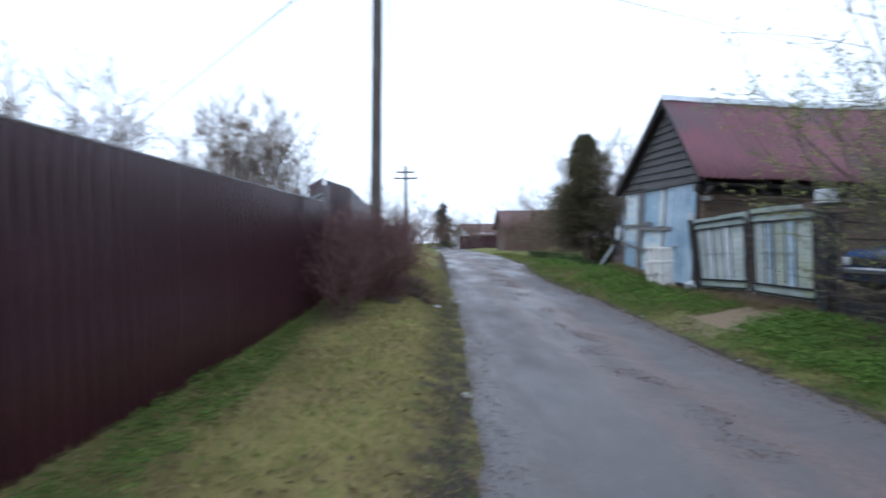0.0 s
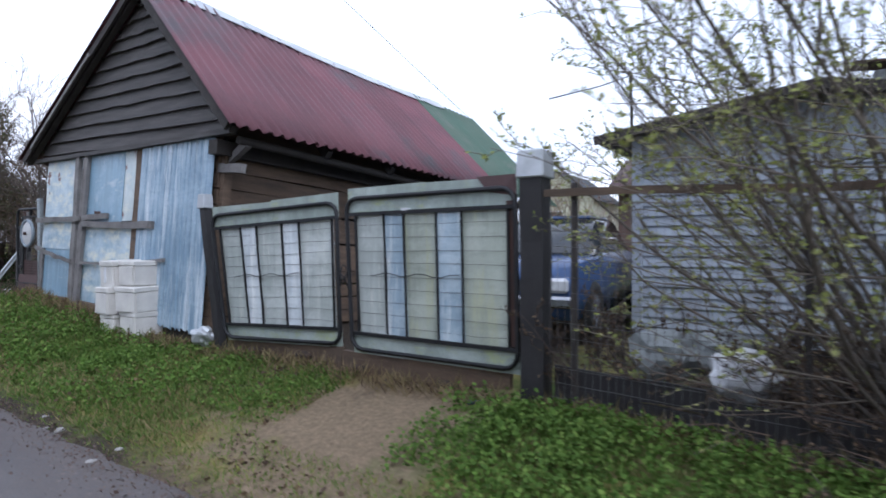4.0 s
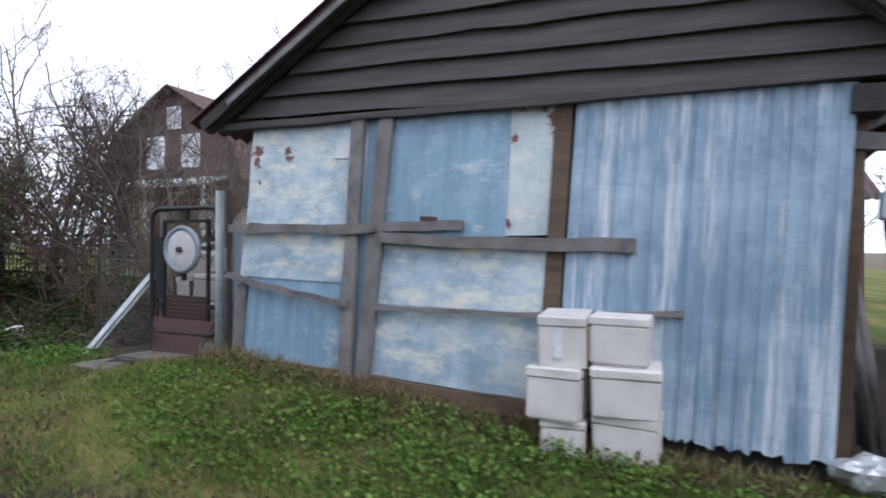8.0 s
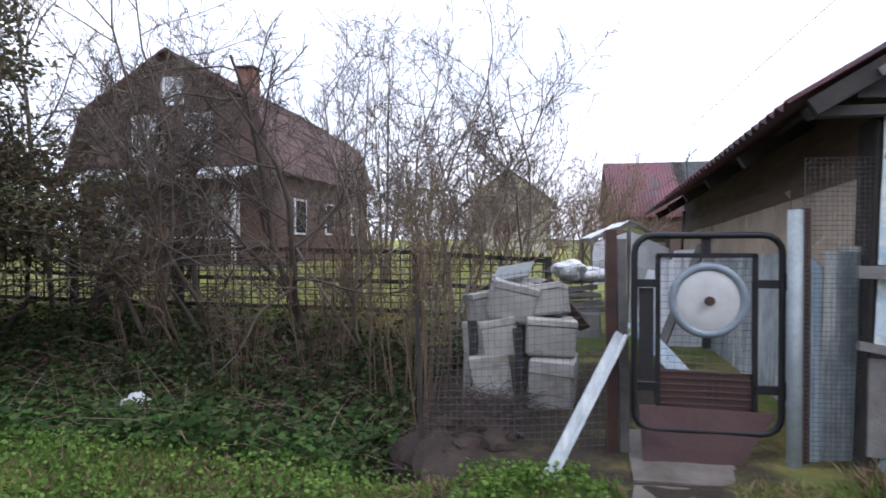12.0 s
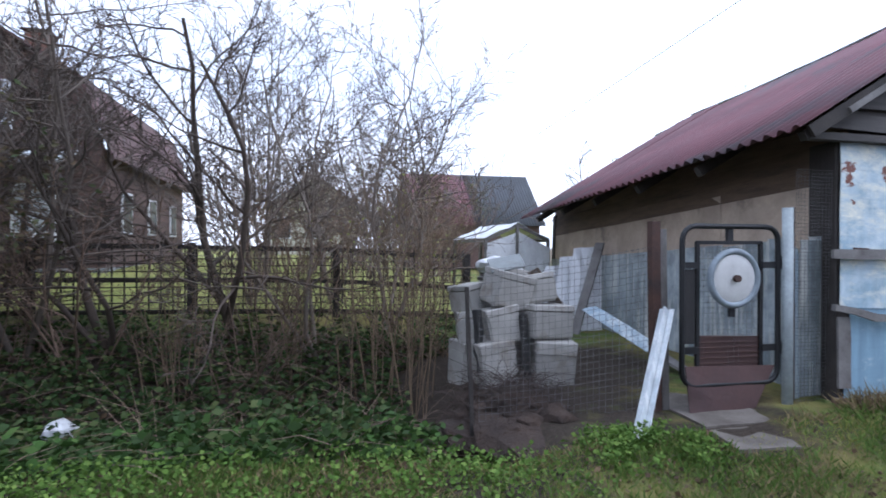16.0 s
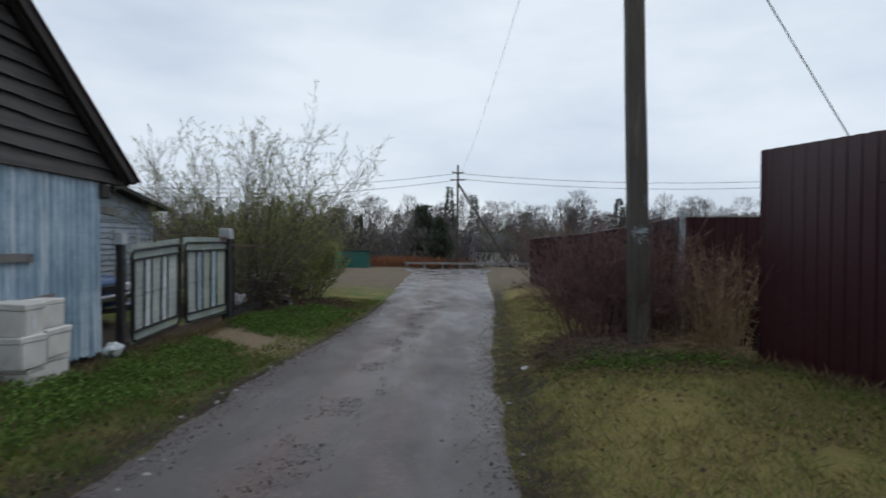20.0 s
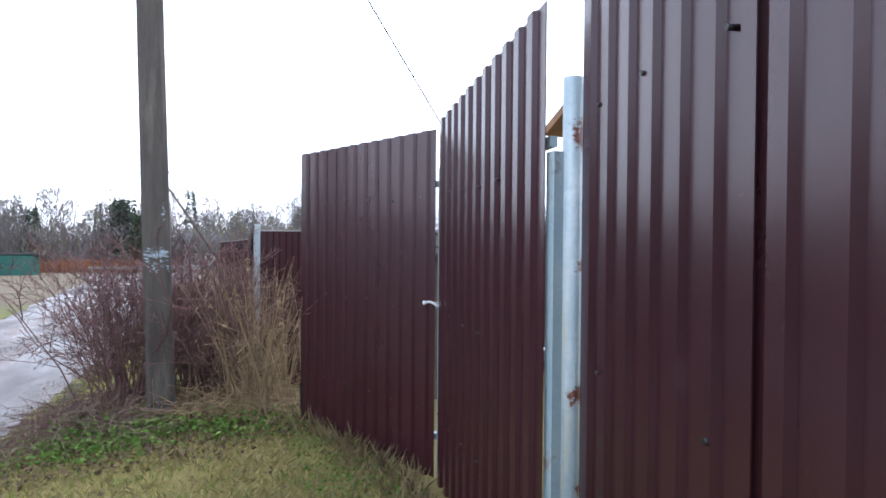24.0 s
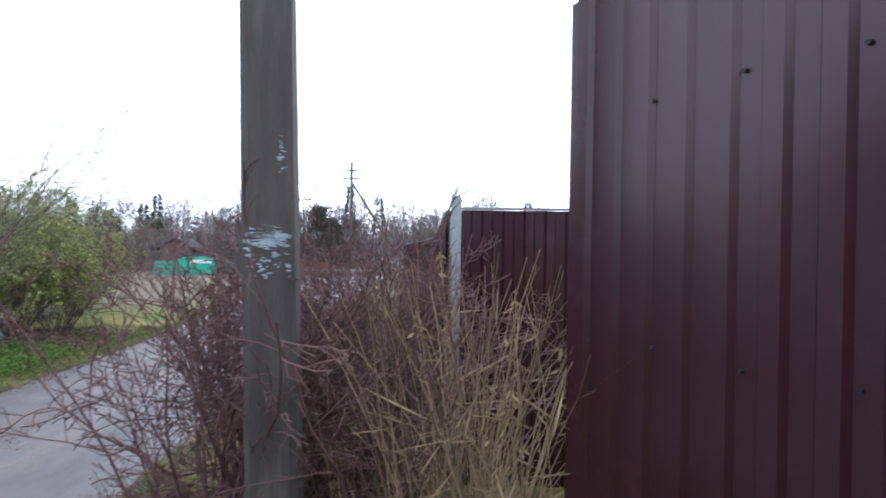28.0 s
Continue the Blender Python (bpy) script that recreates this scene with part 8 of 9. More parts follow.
# conifers
def conifer(name, seed, h, r, material, tiers, label, group="", ragged=0.3, needle=0.1, per=60, thick=10, bare=0.06):
    rng = random.Random(seed)
    w, lv = Wood(), Leaves()
    w.limb([Vector((0, 0, -0.1)), Vector((0.03, 0, h * 0.5)), Vector((0, 0.02, h))], 0.03 * h / 2, 0.01, 6)
    for i in range(tiers):
        k = i / tiers
        z = h * (bare + (1 - bare) * k)
        rad = r * (1 - k) ** 0.75 * rng.uniform(1 - ragged, 1 + ragged) + 0.10
        for _ in range(per // 10):
            a = rng.uniform(0, 2 * math.pi)
            lumpy = noise.noise((math.cos(a) * 1.3, math.sin(a) * 1.3, z * 1.1 + seed))
            if lumpy < -0.32:
                continue
            e = Vector((math.cos(a) * rad, math.sin(a) * rad, rng.uniform(-0.3, 0.2) * rad)) * rng.uniform(0.45, 1.05) * (1 + 0.9 * lumpy)
            base = Vector((0, 0, z))
            w.limb([base, base + e * 0.5 + Vector((0, 0, 0.03)), base + e], 0.012, 0.004, 3)
            for _ in range(thick):
                t = rng.uniform(0.25, 1.05)
                p = base + e * t + Vector((rng.gauss(0, 1), rng.gauss(0, 1), rng.gauss(0, 0.8))) * 0.10
                lv.leaf(p, e.normalized() + Vector((rng.gauss(0, 0.5), rng.gauss(0, 0.5), rng.gauss(0.1, 0.5))), needle * rng.uniform(0.7, 1.5), 0.5, rng)
                lv.leaf(p, e.normalized() + Vector((rng.gauss(0, 0.7), rng.gauss(0, 0.7), rng.gauss(-0.1, 0.6))), needle * rng.uniform(0.7, 1.3), 0.5, rng)
    ob = thing(name, Matrix(), label, "tree", group)
    for nm, acc, mt in (("trunk", w, "bark_brown"), ("crown", lv, material)):
        q = new(nm, mesh_from(nm, acc.v, acc.f, mt))
        q.parent = ob
    return ob


put(conifer("conifer", 61, 5.9, 2.1, "thuja", 60, "ragged brown-green conifer beside the ditch", "", 0.35, 0.06, 270, 40, 0.32), 7.4, 23.9)
sp = put(conifer("conifer", 62, 3.2, 1.0, "spruce", 34, "young dark spruce by the garden fence", "", 0.3, 0.12, 110), 9.0, 31.0)

again(sp, 3.6, 64.0, 40, 1.6)
again(sp, 2.6, -40.0, 90, 1.7, -1.6)
again(sp, 4.8, -47.0, 10, 2.3, -1.9)

# red-twigged bushes by the pole
RED = dict(BUSH, leaves=1, leaf=0.018, kids=(7, 5), wild=(0.14, 0.2, 0.28), lift=(0.01, 0.03, 0.03), tip=0.0026)
rd = put(shrub("red_twig_bush", 71, 20, 1.75, 0.7, RED, "bark_red", "litter", 0.010, 0, "spreading bare bush with reddish twigs by the pole", "bush", 0.25, "red-twigged bushes"), -0.85, 10.35)
rd2 = put(shrub("red_twig_bush", 72, 22, 1.65, 0.62, RED, "bark_red", None, 0.009, 0, "dense reddish bare bush by the maroon fence", "bush", 0.3, "red-twigged bushes"), -1.45, 10.0)
for x, y, rz, s, src in ((-0.8, 9.4, 50, 1.1, rd2), (-1.4, 8.9, 130, 1.05, rd2), (-0.75, 9.8, 220, 1.0, rd2), (-1.25, 9.5, 20, 1.05, rd), (-1.5, 8.1, 80, 0.8, rd2), (-0.75, 10.8, 260, 0.95, rd2), (-1.75, 10.2, 75, 1.05, rd), (-1.65, 10.75, 310, 0.95, rd2)):
    again(src, x, y, rz, s)
hb = put(shrub("roadside_bush", 73, 14, 1.9, 0.7, dict(TH, kids=(5, 4), tip=0.006), "bark_brown", "litter", 0.010, 0, "brown bare bush beside the far lane", "bush", 0.5, "roadside bushes"), -0.9, 26.2)
for x, y, s in ((-0.8, 28.0, 1.0), (-1.4, 30.5, 1.1), (-0.9, 33.5, 1.1), (-1.2, 37, 1.3), (6.4, 35.5, 1.1), (6.9, 37.0, 1.2), (7.4, 42, 1.3), (0.0, 46, 1.4), (8.5, 46, 1.4), (-2.0, 42, 1.5), (4.6, 58, 1.6), (2.4, 60, 1.6), (11, 44, 1.6), (1.4, 64, 2.2), (5.6, 62, 2.1), (7.2, 59, 2.0), (-2.6, 47, 1.9), (7.4, 36.2, 1.5), (8.2, 37.4, 1.7), (9.0, 38.4, 1.6), (9.8, 39.2, 1.8), (10.8, 40.0, 1.7), (6.8, 33.8, 1.3)):
    again(hb, x, y, rng_p.uniform(0, 360), s)

# dry reeds before the fence
rng_r = random.Random(81)
rw, rl = Wood(), Leaves()
for _ in range(210):
    x, y = rng_r.gauss(-1.93, 0.17), rng_r.gauss(11.0, 0.26)
    if y > 11.45 and x < -1.9:
        continue
    h = rng_r.uniform(0.5, 1.55)
    d = Vector((rng_r.gauss(0.05, 0.2), rng_r.gauss(0.0, 0.2), 1))
    p = Vector((x, y, land(x, y) - 0.03))
    pts = [p]
    for i in range(6):
        d = (d + Vector((rng_r.gauss(0, 0.05), rng_r.gauss(0, 0.05), -0.02 * i))).normalized()
        p = p + d * h / 6
        pts.append(p)
    rw.limb(pts, 0.0035, 0.0016, 3)
    for _ in range(3):
        i = rng_r.randrange(1, 6)
        rl.leaf(pts[i], Vector((rng_r.gauss(0, 1), rng_r.gauss(0, 1), rng_r.gauss(-0.2, 0.8))), rng_r.uniform(0.10, 0.34), 0.026, rng_r)
    if rng_r.random() < 0.12:
        for _ in range(6):
            rl.leaf(pts[-1] - Vector((0, 0, rng_r.uniform(0, 0.12))), Vector((rng_r.gauss(0, 0.5), rng_r.gauss(0, 0.5), -0.4)), 0.06, 0.25, rng_r)
reeds = new("dry_reeds", mesh_from("dry_reeds", rw.v + rl.v, rw.f + [tuple(i + len(rw.v) for i in f) for f in rl.f], "reed"))
tagged(reeds, "clump of tall straw-coloured dead reeds by the fence", "reeds", kind="stuff")


# ---------------------------------------------------------------- low growth


def scatter(name, material, count, area, maker, label, category="grass", seed=1):
    rng = random.Random(seed)
    lv = Leaves()
    n = 0
    while n < count:
        p = area(rng)
        if p is None:
            continue
        maker(lv, Vector((p[0], p[1], land(p[0], p[1]))), rng)
        n += 1
    ob = new(name, mesh_from(name, lv.v, lv.f, material))
    return tagged(ob, label, category, kind="stuff")


def blade(lo, hi, wide, lean=0.5):
    def make(lv, p, rng):
        lv.leaf(p - Vector((0, 0, 0.01)), Vector((rng.gauss(0, lean), rng.gauss(0, lean), 1)), rng.uniform(lo, hi), wide, rng)
    return make


def weed(lo, hi, top):
    def make(lv, p, rng):
        z = rng.random() ** 1.5 * top
        lv.leaf(p + Vector((0, 0, z)), Vector((rng.gauss(0, 1), rng.gauss(0, 1), rng.gauss(0.15, 0.35))), rng.uniform(lo, hi), 0.8, rng)
    return make


def right_verge(rng):
    y = rng.uniform(-1, 20) if rng.random() < 0.8 else rng.uniform(20, 34)
    r = tab(RIGHT_X, y)
    x = r + 0.05 + 2.1 * rng.random() ** 0.8
    if noise.noise((x * 1.4, y * 1.4, 31)) < -0.65 or (x > 4.3 and abs(y - 7.7) < 0.75) or x > (5.40 if y < 10.6 else 5.55) or (x > 5.0 and y < 3.3) or (x > 5.10 and 15.95 < y < 16.52) or (x > 4.1 and y < 2.3 and rng.random() < 0.75):
        return None
    return (x, y)


def left_verge(rng):
    y = rng.uniform(-1, 19)
    l = tab(LEFT_X, y)
    x = l - 0.05 - 3.0 * rng.random() ** 0.85
    if x < -2.75 or noise.noise((x * 1.2, y * 1.2, 37)) < -0.6:
        return None
    return (x, y)


def patchy(area, seed, lo, hi=9.0, scale=1.1):
    """Keep to the patches where a slow noise lies between lo and hi."""
    def pick(rng):
        p = area(rng)
        if p is None:
            return None
        k = noise.noise((p[0] * scale, p[1] * scale, seed)) + 0.35 * noise.noise((p[0] * 5, p[1] * 5, seed + 3)) + rng.gauss(0, 0.12)
        return p if lo < k < hi else None
    return pick


def edges(rng):
    y = rng.uniform(-1, 19)
    if rng.random() < 0.55:
        return (tab(RIGHT_X, y) + rng.gauss(0.03, 0.09), y)
    return (tab(LEFT_X, y) - rng.gauss(0.03, 0.09), y)


def wall_foot(rng):
    k = rng.random()
    if k < 0.45:
        y = rng.uniform(10.9, 15.3)
        return (5.38 + 0.055 * (y - 10.67) - abs(rng.gauss(0, 0.14)), y)
    if k < 0.6:
        return (5.42 - abs(rng.gauss(0, 0.12)), rng.uniform(7.0, 10.4))
    if k < 0.8:
        return (5.38 - abs(rng.gauss(0, 0.10)), rng.uniform(2.6, 6.8))
    y = rng.uniform(11.4, 15.2)
    return (-2.25 - 0.4 * max(0, 1 - abs(y - 13.2) / 1.8) + abs(rng.gauss(0, 0.15)), y)


scatter("grass", "grass", 52000, patchy(right_verge, 61, -0.9), blade(0.02, 0.07, 0.12), "short green spring grass beside the lane", seed=2)
scatter("grass", "grass", 34000, right_verge, blade(0.015, 0.05, 0.14, 0.9), "low matted grass beside the lane", seed=16)
scatter("grass", "straw", 24000, lambda rng: (rng.uniform(-2.4, 0.75), rng.uniform(11.6, 18.5)), blade(0.015, 0.06, 0.12, 1.2), "short straw-yellow turf before the gate", seed=17)
scatter("grass", "grass_pale", 16000, lambda rng: (rng.uniform(-2.4, 0.7), rng.uniform(12.0, 18.5)), blade(0.015, 0.05, 0.12, 1.0), "fine yellow-green turf before the gate", seed=19)
scatter("grass", "grass_pale", 12000, lambda rng: (rng.uniform(3.75, 5.35), rng.uniform(14.0, 18.2)), blade(0.015, 0.05, 0.12, 1.0), "yellow-green turf between the barn and the lane", seed=20)
scatter("grass", "straw", 12000, left_verge, blade(0.02, 0.07, 0.10, 1.2), "straw-yellow turf on the bank", seed=18)
scatter("grass", "grass_deep", 34000, patchy(right_verge, 63, 0.05), blade(0.03, 0.12, 0.10, 0.7), "darker tufts of longer grass beside the lane", seed=6)
scatter("grass", "grass_pale", 24000, patchy(right_verge, 65, 0.0), blade(0.02, 0.08, 0.10, 0.8), "yellow-green moss and fine grass beside the lane", seed=7)
scatter("grass", "grass", 20000, patchy(left_verge, 67, -0.1), blade(0.025, 0.08, 0.12), "short patchy green grass on the bank", seed=3)
scatter("grass", "grass_pale", 26000, patchy(left_verge, 68, -0.3), blade(0.02, 0.07, 0.12), "yellow-green grass on the bank", seed=8)
scatter("dry_grass", "dry_grass", 40000, patchy(left_verge, 69, -0.2), blade(0.03, 0.13, 0.07, 1.2), "flattened straw-coloured dry grass on the bank", seed=4)
scatter("dry_grass", "dry_grass", 34000, patchy(right_verge, 71, 0.02), blade(0.03, 0.13, 0.07, 1.2), "dry grass among the green beside the lane", seed=5)
scatter("dry_grass", "dry_grass", 7000, wall_foot, blade(0.06, 0.22, 0.05, 0.8), "dry tufts along the foot of walls and fences", seed=9)
scatter("dead_stalks", "litter", 3500, wall_foot, blade(0.05, 0.20, 0.06, 0.7), "brown dead stalks along the foot of walls and fences", "stalks", seed=10)
scatter("grass", "grass", 9000, edges, blade(0.015, 0.06, 0.14, 0.9), "thin grass creeping over the edge of the asphalt", seed=11)
scatter("dead_leaves", "litter", 5000, patchy(right_verge, 73, 0.1), weed(0.02, 0.05, 0.03), "small brown dead leaves in the grass", "leaves", 12)
scatter("dead_leaves", "litter", 3000, patchy(left_verge, 75, 0.0), weed(0.02, 0.05, 0.03), "small brown dead leaves on the bank", "leaves", 13)


def grit(rng):
    """Loose grit along the edges of the lane and between the wheel tracks."""
    y = rng.uniform(-1, 19)
    l, r = tab(LEFT_X, y), tab(RIGHT_X, y)
    k = rng.random()
    if k < 0.36:
        x = r - abs(rng.gauss(0, 0.22))
    elif k < 0.62:
        x = l + abs(rng.gauss(0, 0.20))
    else:
        x = l + (r - l) * (0.55 + 0.1 * noise.noise((y * 0.4, 0, 9))) + rng.gauss(0, 0.16)
        if noise.noise((x * 1.5, y * 1.5, 12)) < 0.0:
            return None
    return (x, y)


def flake(lo, hi):
    def make(lv, p, rng):
        z = road_z(p.x, p.y) + 0.014
        lv.leaf(Vector((p.x, p.y, z)), Vector((rng.gauss(0, 1), rng.gauss(0, 1), rng.gauss(0.2, 0.2))), rng.uniform(lo, hi), 0.8, rng)
    return make


scatter("loose_grit", "grit", 22000, grit, flake(0.006, 0.022), "loose brown grit and leaf crumbs on the lane", "grit", 14)
scatter("dead_leaves", "grit", 700, grit, flake(0.02, 0.045), "scattered dead leaves on the lane", "leaves", 15)


def weed_patch(cx, cy, rx, ry, cut=-0.15):
    def area(rng):
        x, y = cx + rng.uniform(-rx, rx), cy + rng.uniform(-ry, ry)
        if cut > -0.5 and (x > 4.98 and y < 3.5 or x > 5.3 and y < 7 or x > 4.0 + 0.35 * noise.noise((x * 3, y * 3, 8)) and y < 2.5):
            return None
        q = ((x - cx) / rx) ** 2 + ((y - cy) / ry) ** 2
        if q > (rng.random() ** 0.7) * 1.6 + 0.4 * noise.noise((x * 2, y * 2, 3)) or noise.noise((x * 1.8, y * 1.8, 41)) + 0.8 * noise.noise((x * 5.5, y * 5.5, 43)) < cut + rng.uniform(-0.3, 0.2):
            return None
        return (x, y)
    return area


for i, (cx, cy, rx, ry, n, top, lo, hi) in enumerate(((4.65, 4.6, 0.85, 2.8, 26000, 0.15, 0.018, 0.042), (4.80, 13.0, 0.65, 2.2, 9000, 0.14, 0.018, 0.045), (4.65, 10.9, 0.75, 1.3, 6500, 0.10, 0.018, 0.04), (4.9, 9.3, 0.5, 0.9, 2600, 0.08, 0.016, 0.036),
                                                      (5.40, 17.05, 0.36, 0.42, 2600, 0.10, 0.018, 0.04), (-1.15, 11.45, 0.85, 0.6, 2200, 0.13, 0.02, 0.05), (-0.5, 11.2, 0.5, 0.7, 1000, 0.10, 0.02, 0.045),
                                                      (-2.1, 4.5, 0.35, 4.0, 9000, 0.08, 0.014, 0.034), (-2.3, 12.4, 0.35, 1.4, 1500, 0.06, 0.014, 0.03), (5.1, 20.0, 0.6, 2.4, 9000, 0.14, 0.016, 0.04), (5.0, 6.3, 0.35, 0.7, 3600, 0.12, 0.018, 0.04))):
    scatter("weeds", "weed", n, weed_patch(cx, cy, rx, ry), weed(lo, hi, top), "low carpet of green ground-elder leaves", "weeds", 100 + i)


def ditch(rng):
    x, y = rng.uniform(5.5, 9.5), rng.uniform(17.3, 27)
    if noise.noise((x * 1.1, y * 1.1, 51)) < -0.4 or (x < 8.6 and y < 18.25):
        return None
    return (x, y)


def leafy(lo, hi, top, base=0.02):
    """A stalk's end with three broad leaflets."""
    def make(lv, p, rng):
        q = p + Vector((0, 0, base + rng.random() ** 1.2 * top))
        a = rng.uniform(0, 2 * math.pi)
        size = rng.uniform(lo, hi)
        for k in range(3):
            b = a + (k - 1) * 1.25
            lv.leaf(q, Vector((math.cos(b), math.sin(b), rng.gauss(0.0, 0.22))), size * (1.0 if k == 1 else 0.82), 0.72, rng)
    return make


def ditch_front(rng):
    p = ditch(rng)
    return p if p and p[0] < 7.4 + 0.8 * noise.noise((p[0] * 0.9, p[1] * 0.9, 57)) + rng.gauss(0, 0.3) else None


scatter("brambles", "bramble", 11000, ditch, leafy(0.05, 0.10, 0.36), "tangle of dark green bramble leaves in the ditch", "brambles", 120)
scatter("ground_elder", "elder", 5500, ditch_front, leafy(0.045, 0.09, 0.26, 0.05), "bright green ground-elder leaves along the ditch", "weeds", 122)
scatter("dead_leaves", "litter", 6000, ditch, weed(0.04, 0.08, 0.10), "brown dead leaves in the ditch", "leaves", 121)


def twig_mat(name, count, area, label, seed, length=0.5, material="bark_brown", lift=0.25):
    rng = random.Random(seed)
    w = Wood()
    n = 0
    while n < count:
        p = area(rng)
        if p is None:
            continue
        q = Vector((p[0], p[1], land(*p) + rng.uniform(0, lift)))
        d = Vector((rng.gauss(0, 1), rng.gauss(0, 1), rng.gauss(0.1, 0.3))).normalized()
        ln = length * rng.uniform(0.4, 1.3)
        w.limb([q, q + d * ln * 0.5 + Vector((0, 0, 0.04)), q + d * ln], 0.0035, 0.002, 3)
        n += 1
    ob = new(name, mesh_from(name, w.v, w.f, material))
    return tagged(ob, label, "twigs", kind="stuff")


scatter("dead_leaves", "litter", 5200, weed_patch(4.95, 1.5, 1.1, 1.6, -1), weed(0.025, 0.06, 0.05), "brown dead leaves below the junk pile", "leaves", 138)
twig_mat("fallen_twigs", 160, weed_patch(5.0, 2.0, 0.7, 1.4, -1), "dry twigs below the junk pile", 139, 0.35, "bark_dark", 0.06)
twig_mat("fallen_twigs", 1500, ditch, "mat of dry brown runners and twigs in the ditch", 131, 0.7)
twig_mat("fallen_twigs", 520, weed_patch(6.75, 17.55, 0.55, 0.5, -1), "heap of pinkish-brown dry brush beside the foam boxes", 135, 0.35, "bark_dark", 0.12)
twig_mat("fallen_twigs", 600, weed_patch(6.2, 4.3, 0.9, 2.0, -1), "dry twigs heaped along the wire fence", 132, 0.6)
twig_mat("fallen_twigs", 500, weed_patch(-0.6, 10.4, 0.8, 1.0, -1), "dry reddish twigs lying under the bushes", 133, 0.4, "bark_red", 0.1)
twig_mat("fallen_twigs", 350, weed_patch(-0.55, 11.2, 0.55, 0.5, -1), "dry brown brush heaped beside the pole", 136, 0.35, "bark_brown", 0.16)
scatter("dead_leaves", "litter", 2600, weed_patch(-1.0, 11.3, 1.1, 1.0, -1), weed(0.02, 0.05, 0.05), "brown dead leaves under the bushes by the pole", "leaves", 137)
twig_mat("straw_stalks", 700, weed_patch(-1.6, 11.0, 0.6, 0.5, -1), "bent straw stalks under the reeds", 134, 0.4, "reed", 0.15)


# clods, stones and litter on the banks
def lump(name, x, y, r, material, label, category, group, flat=0.6, seed=0, rough=0.35, lift=0.0):
    bm = bmesh.new()
    bmesh.ops.create_icosphere(bm, subdivisions=2, radius=r)
    for v in bm.verts:
        v.co = Vector((v.co.x * 1.2, v.co.y, v.co.z * flat)) * (1 + rough * noise.noise(v.co * (1.2 / r) + Vector((seed * 3.1, 0, 0))))
    zz = (road_z(x, y) if tab(LEFT_X, y) < x < tab(RIGHT_X, y) else land(x, y)) + lift
    return solo(name, bm, material, label, category, group, m=Matrix.Translation((x, y, zz)))


rng_c = random.Random(91)
for i in range(16):
    lump("soil_clod", rng_c.uniform(-0.9, -0.1), rng_c.uniform(9.2, 10.9), rng_c.uniform(0.05, 0.13), "soil_clod", "dark clod of earth and roots on the bank", "clod", "earth clods", 0.7, i)
for i in range(34):
    lump("soil_clod", rng_c.uniform(6.15, 7.1), rng_c.uniform(17.15, 17.95), rng_c.uniform(0.05, 0.13), "soil_clod", "dark reddish clod of dug earth beside the ditch", "clod", "dug earth clods", 0.7, 40 + i, 0.6)
for i, (x, y, r) in enumerate(((6.25, 17.55, 0.34), (6.6, 17.35, 0.30), (6.75, 17.75, 0.34), (6.95, 18.35, 0.26), (7.0, 18.05, 0.30))):
    lump("earth_mound", x, y, r, "soil_clod", "heap of dark reddish earth beside the ditch", "earth", "earth heaps", 0.5, 20 + i, 0.8, -0.12)
lump("white_litter", 0.12, 10.15, 0.06, "plastic_white", "scrap of white plastic on the bank", "litter", "", 0.5, 3)
lump("rag", -1.42, 10.75, 0.12, "rag_pink", "faded pink rag under the bushes", "rag", "", 0.6, 5)
lump("plastic_bag", 7.5, 21.2, 0.13, "plastic_white", "torn white plastic bag in the brambles", "bag", "", 0.9, 7, 0.5, 0.25)
for i in range(60):
    y = rng_c.uniform(0.5, 16)
    side = rng_c.random() < 0.5
    x = tab(LEFT_X, y) + rng_c.uniform(-0.05, 0.35) if side else tab(RIGHT_X, y) - rng_c.uniform(-0.05, 0.35)
    lump("pebble", x, y, rng_c.uniform(0.012, 0.035), "stone", "loose pebble on the edge of the lane", "pebble", "loose pebbles", 0.7, i)
lump("blue_litter", 5.28, 7.25, 0.05, "car_blue", "scrap of blue plastic by the gate post", "litter", "", 0.5, 8)
lump("rubble_heap", 7.3, -3.2, 0.5, "stone", "pale heap of rubble beside the lane", "rubble", "", 0.4, 9)


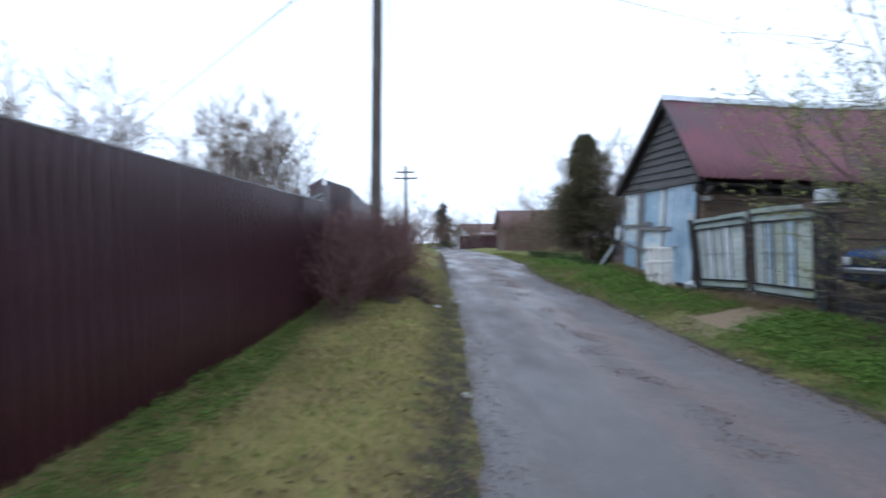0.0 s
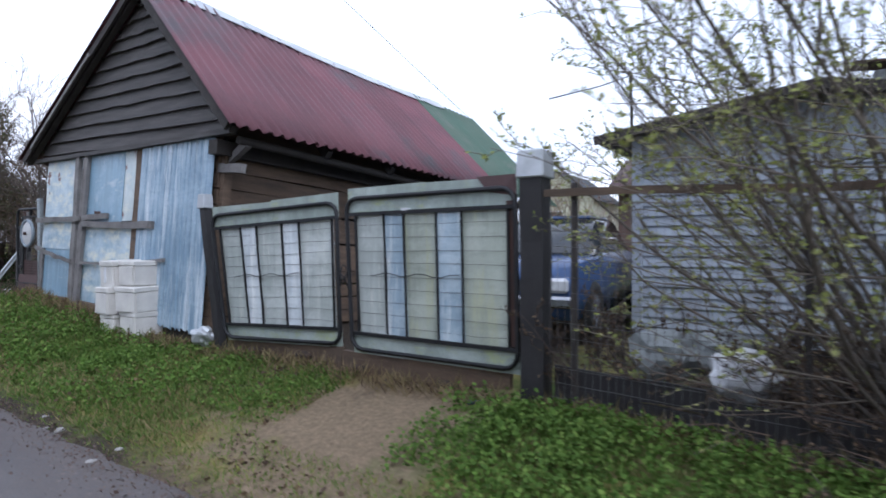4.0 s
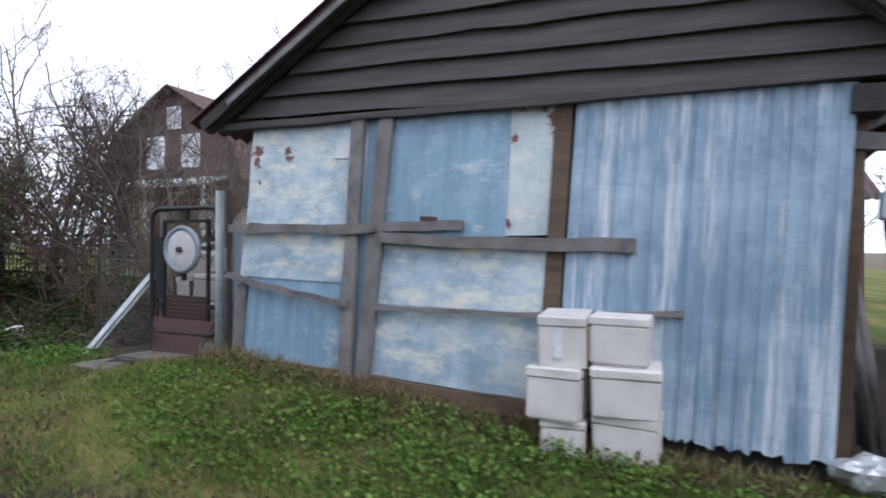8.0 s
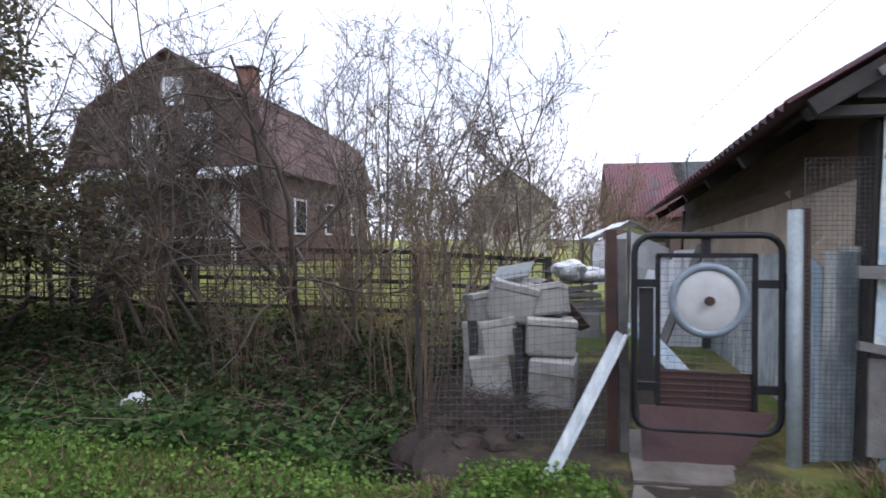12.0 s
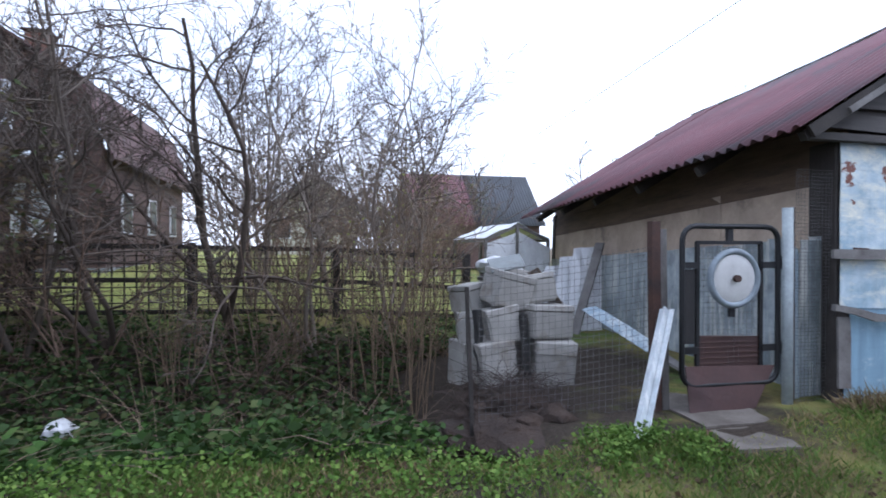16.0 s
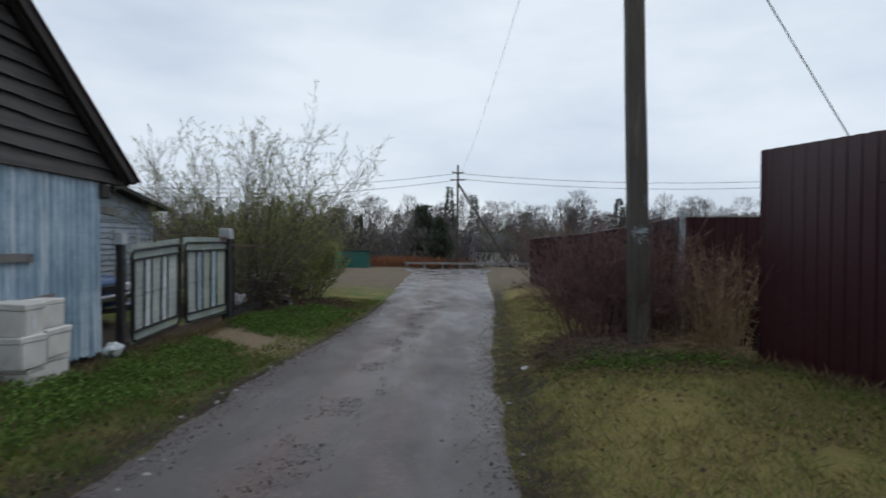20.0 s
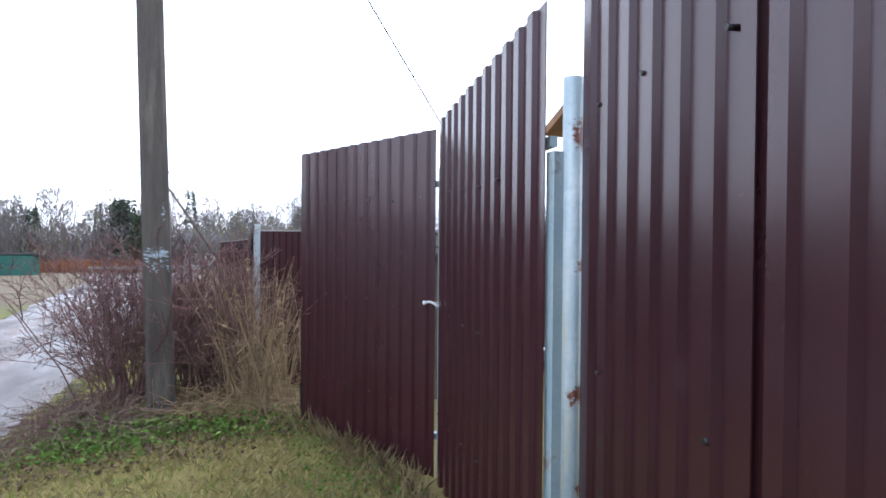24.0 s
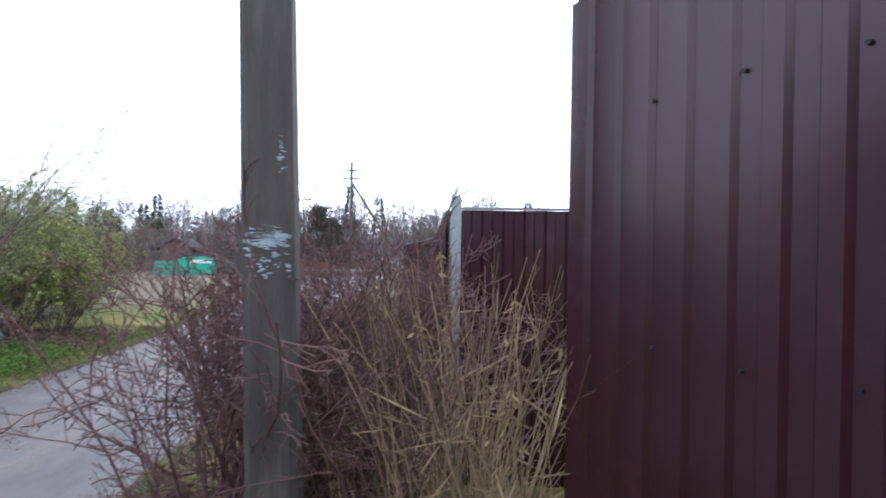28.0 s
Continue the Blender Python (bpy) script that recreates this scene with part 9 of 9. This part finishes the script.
# ---------------------------------------------------------------- far woods
def far_wood():
    rng = random.Random(141)
    wood, buds, dark, twigs, rust = Wood(), Leaves(), Leaves(), Leaves(), Leaves()
    for i in range(400):
        x = rng.uniform(-75, 75)
        y = -46 - 40 * rng.random() ** 1.2 - 0.1 * abs(x)
        z = tab(ROAD_Z, y) - 0.8
        if rng.random() < 0.17:
            h, r = rng.uniform(5.5, 10.8), rng.uniform(1.0, 1.7)
            for t in range(30):
                k = t / 30
                rad = r * (1 - k) + 0.1
                for _ in range(26):
                    b, q = rng.uniform(0, 6.28), rad * math.sqrt(rng.random()) * rng.uniform(0.7, 1.1)
                    dark.leaf(Vector((x + math.cos(b) * q, y + math.sin(b) * q, z + h * (0.05 + 0.95 * k) - 0.2 * q + rng.uniform(-0.3, 0.3))), Vector((math.cos(b), math.sin(b), -0.35)), rng.uniform(0.3, 0.6), 0.4, rng)
            continue
        h = rng.uniform(6.2, 10.2)
        wood.limb([Vector((x, y, z)), Vector((x + rng.gauss(0, 0.2), y, z + h * 0.5)), Vector((x + rng.gauss(0, 0.3), y, z + h * 0.95))], 0.10, 0.03, 3)
        wide = h * rng.uniform(0.18, 0.30)
        acc = buds if rng.random() < 0.4 else wood
        for _ in range(720):
            k = rng.random() ** 0.7
            a, q = rng.uniform(0, 6.28), wide * math.sqrt(rng.random()) * (1.05 - k) ** 0.5 * (0.4 + k)
            p = Vector((x + math.cos(a) * q, y + math.sin(a) * q, z + h * (0.15 + 0.8 * k)))
            d = Vector((math.cos(a) * 0.6, math.sin(a) * 0.6, 0.9)) + Vector((rng.gauss(0, 0.3), rng.gauss(0, 0.3), 0))
            (twigs if acc is wood else buds).leaf(p, d, rng.uniform(0.3, 0.75), 0.09, rng)
    # low brush that closes the view between the trunks
    for i in range(70000):
        x = rng.uniform(-75, 75)
        y = -40 - 30 * rng.random() - 0.1 * abs(x)
        p = Vector((x, y, tab(ROAD_Z, y) - 0.6 + 4.4 * rng.random() ** 1.1))
        (buds if noise.noise((x * 0.1, y * 0.1, 3)) > 0.15 else twigs).leaf(p, Vector((rng.gauss(0, 0.5), rng.gauss(0, 0.5), 1)), rng.uniform(0.6, 1.3), 0.12, rng)
    for i in range(3200):
        x, y = rng.gauss(7.0, 3.0), rng.gauss(-38.5, 0.8)
        rust.leaf(Vector((x, y, tab(ROAD_Z, y) - 0.1 + 0.7 * rng.random())), Vector((rng.gauss(0, 0.5), rng.gauss(0, 0.5), 1)), rng.uniform(0.4, 1.0), 0.06, rng)
    for name, acc, mt, label in (("far_woods", wood, "bark_far", "bare brown-grey woods beyond the crossing street"), ("far_woods", buds, "far_leaf", "dull brown and yellow-green tops of the far woods"), ("far_woods", dark, "spruce", "dark spruces among the far woods"),
                                 ("far_woods", twigs, "far_twig", "brown-grey haze of bare twigs in the far woods"), ("far_brush", rust, "rust_brush", "red-brown dry brush beside the crossing street")):
        ob = new(name, mesh_from(name, acc.v, acc.f, mt))
        tagged(ob, label, "woods", kind="stuff")


M["far_twig"] = leaf_mat("far_bare_twigs", (0.135, 0.118, 0.118), (0.165, 0.14, 0.13), (0.10, 0.09, 0.092))
M["rust_brush"] = leaf_mat("rusty_dry_brush", (0.22, 0.09, 0.05), (0.16, 0.09, 0.06), (0.28, 0.12, 0.06))
M["far_leaf"] = leaf_mat("far_brown_tops", (0.14, 0.122, 0.11), (0.17, 0.155, 0.095), (0.11, 0.10, 0.09))
far_wood()
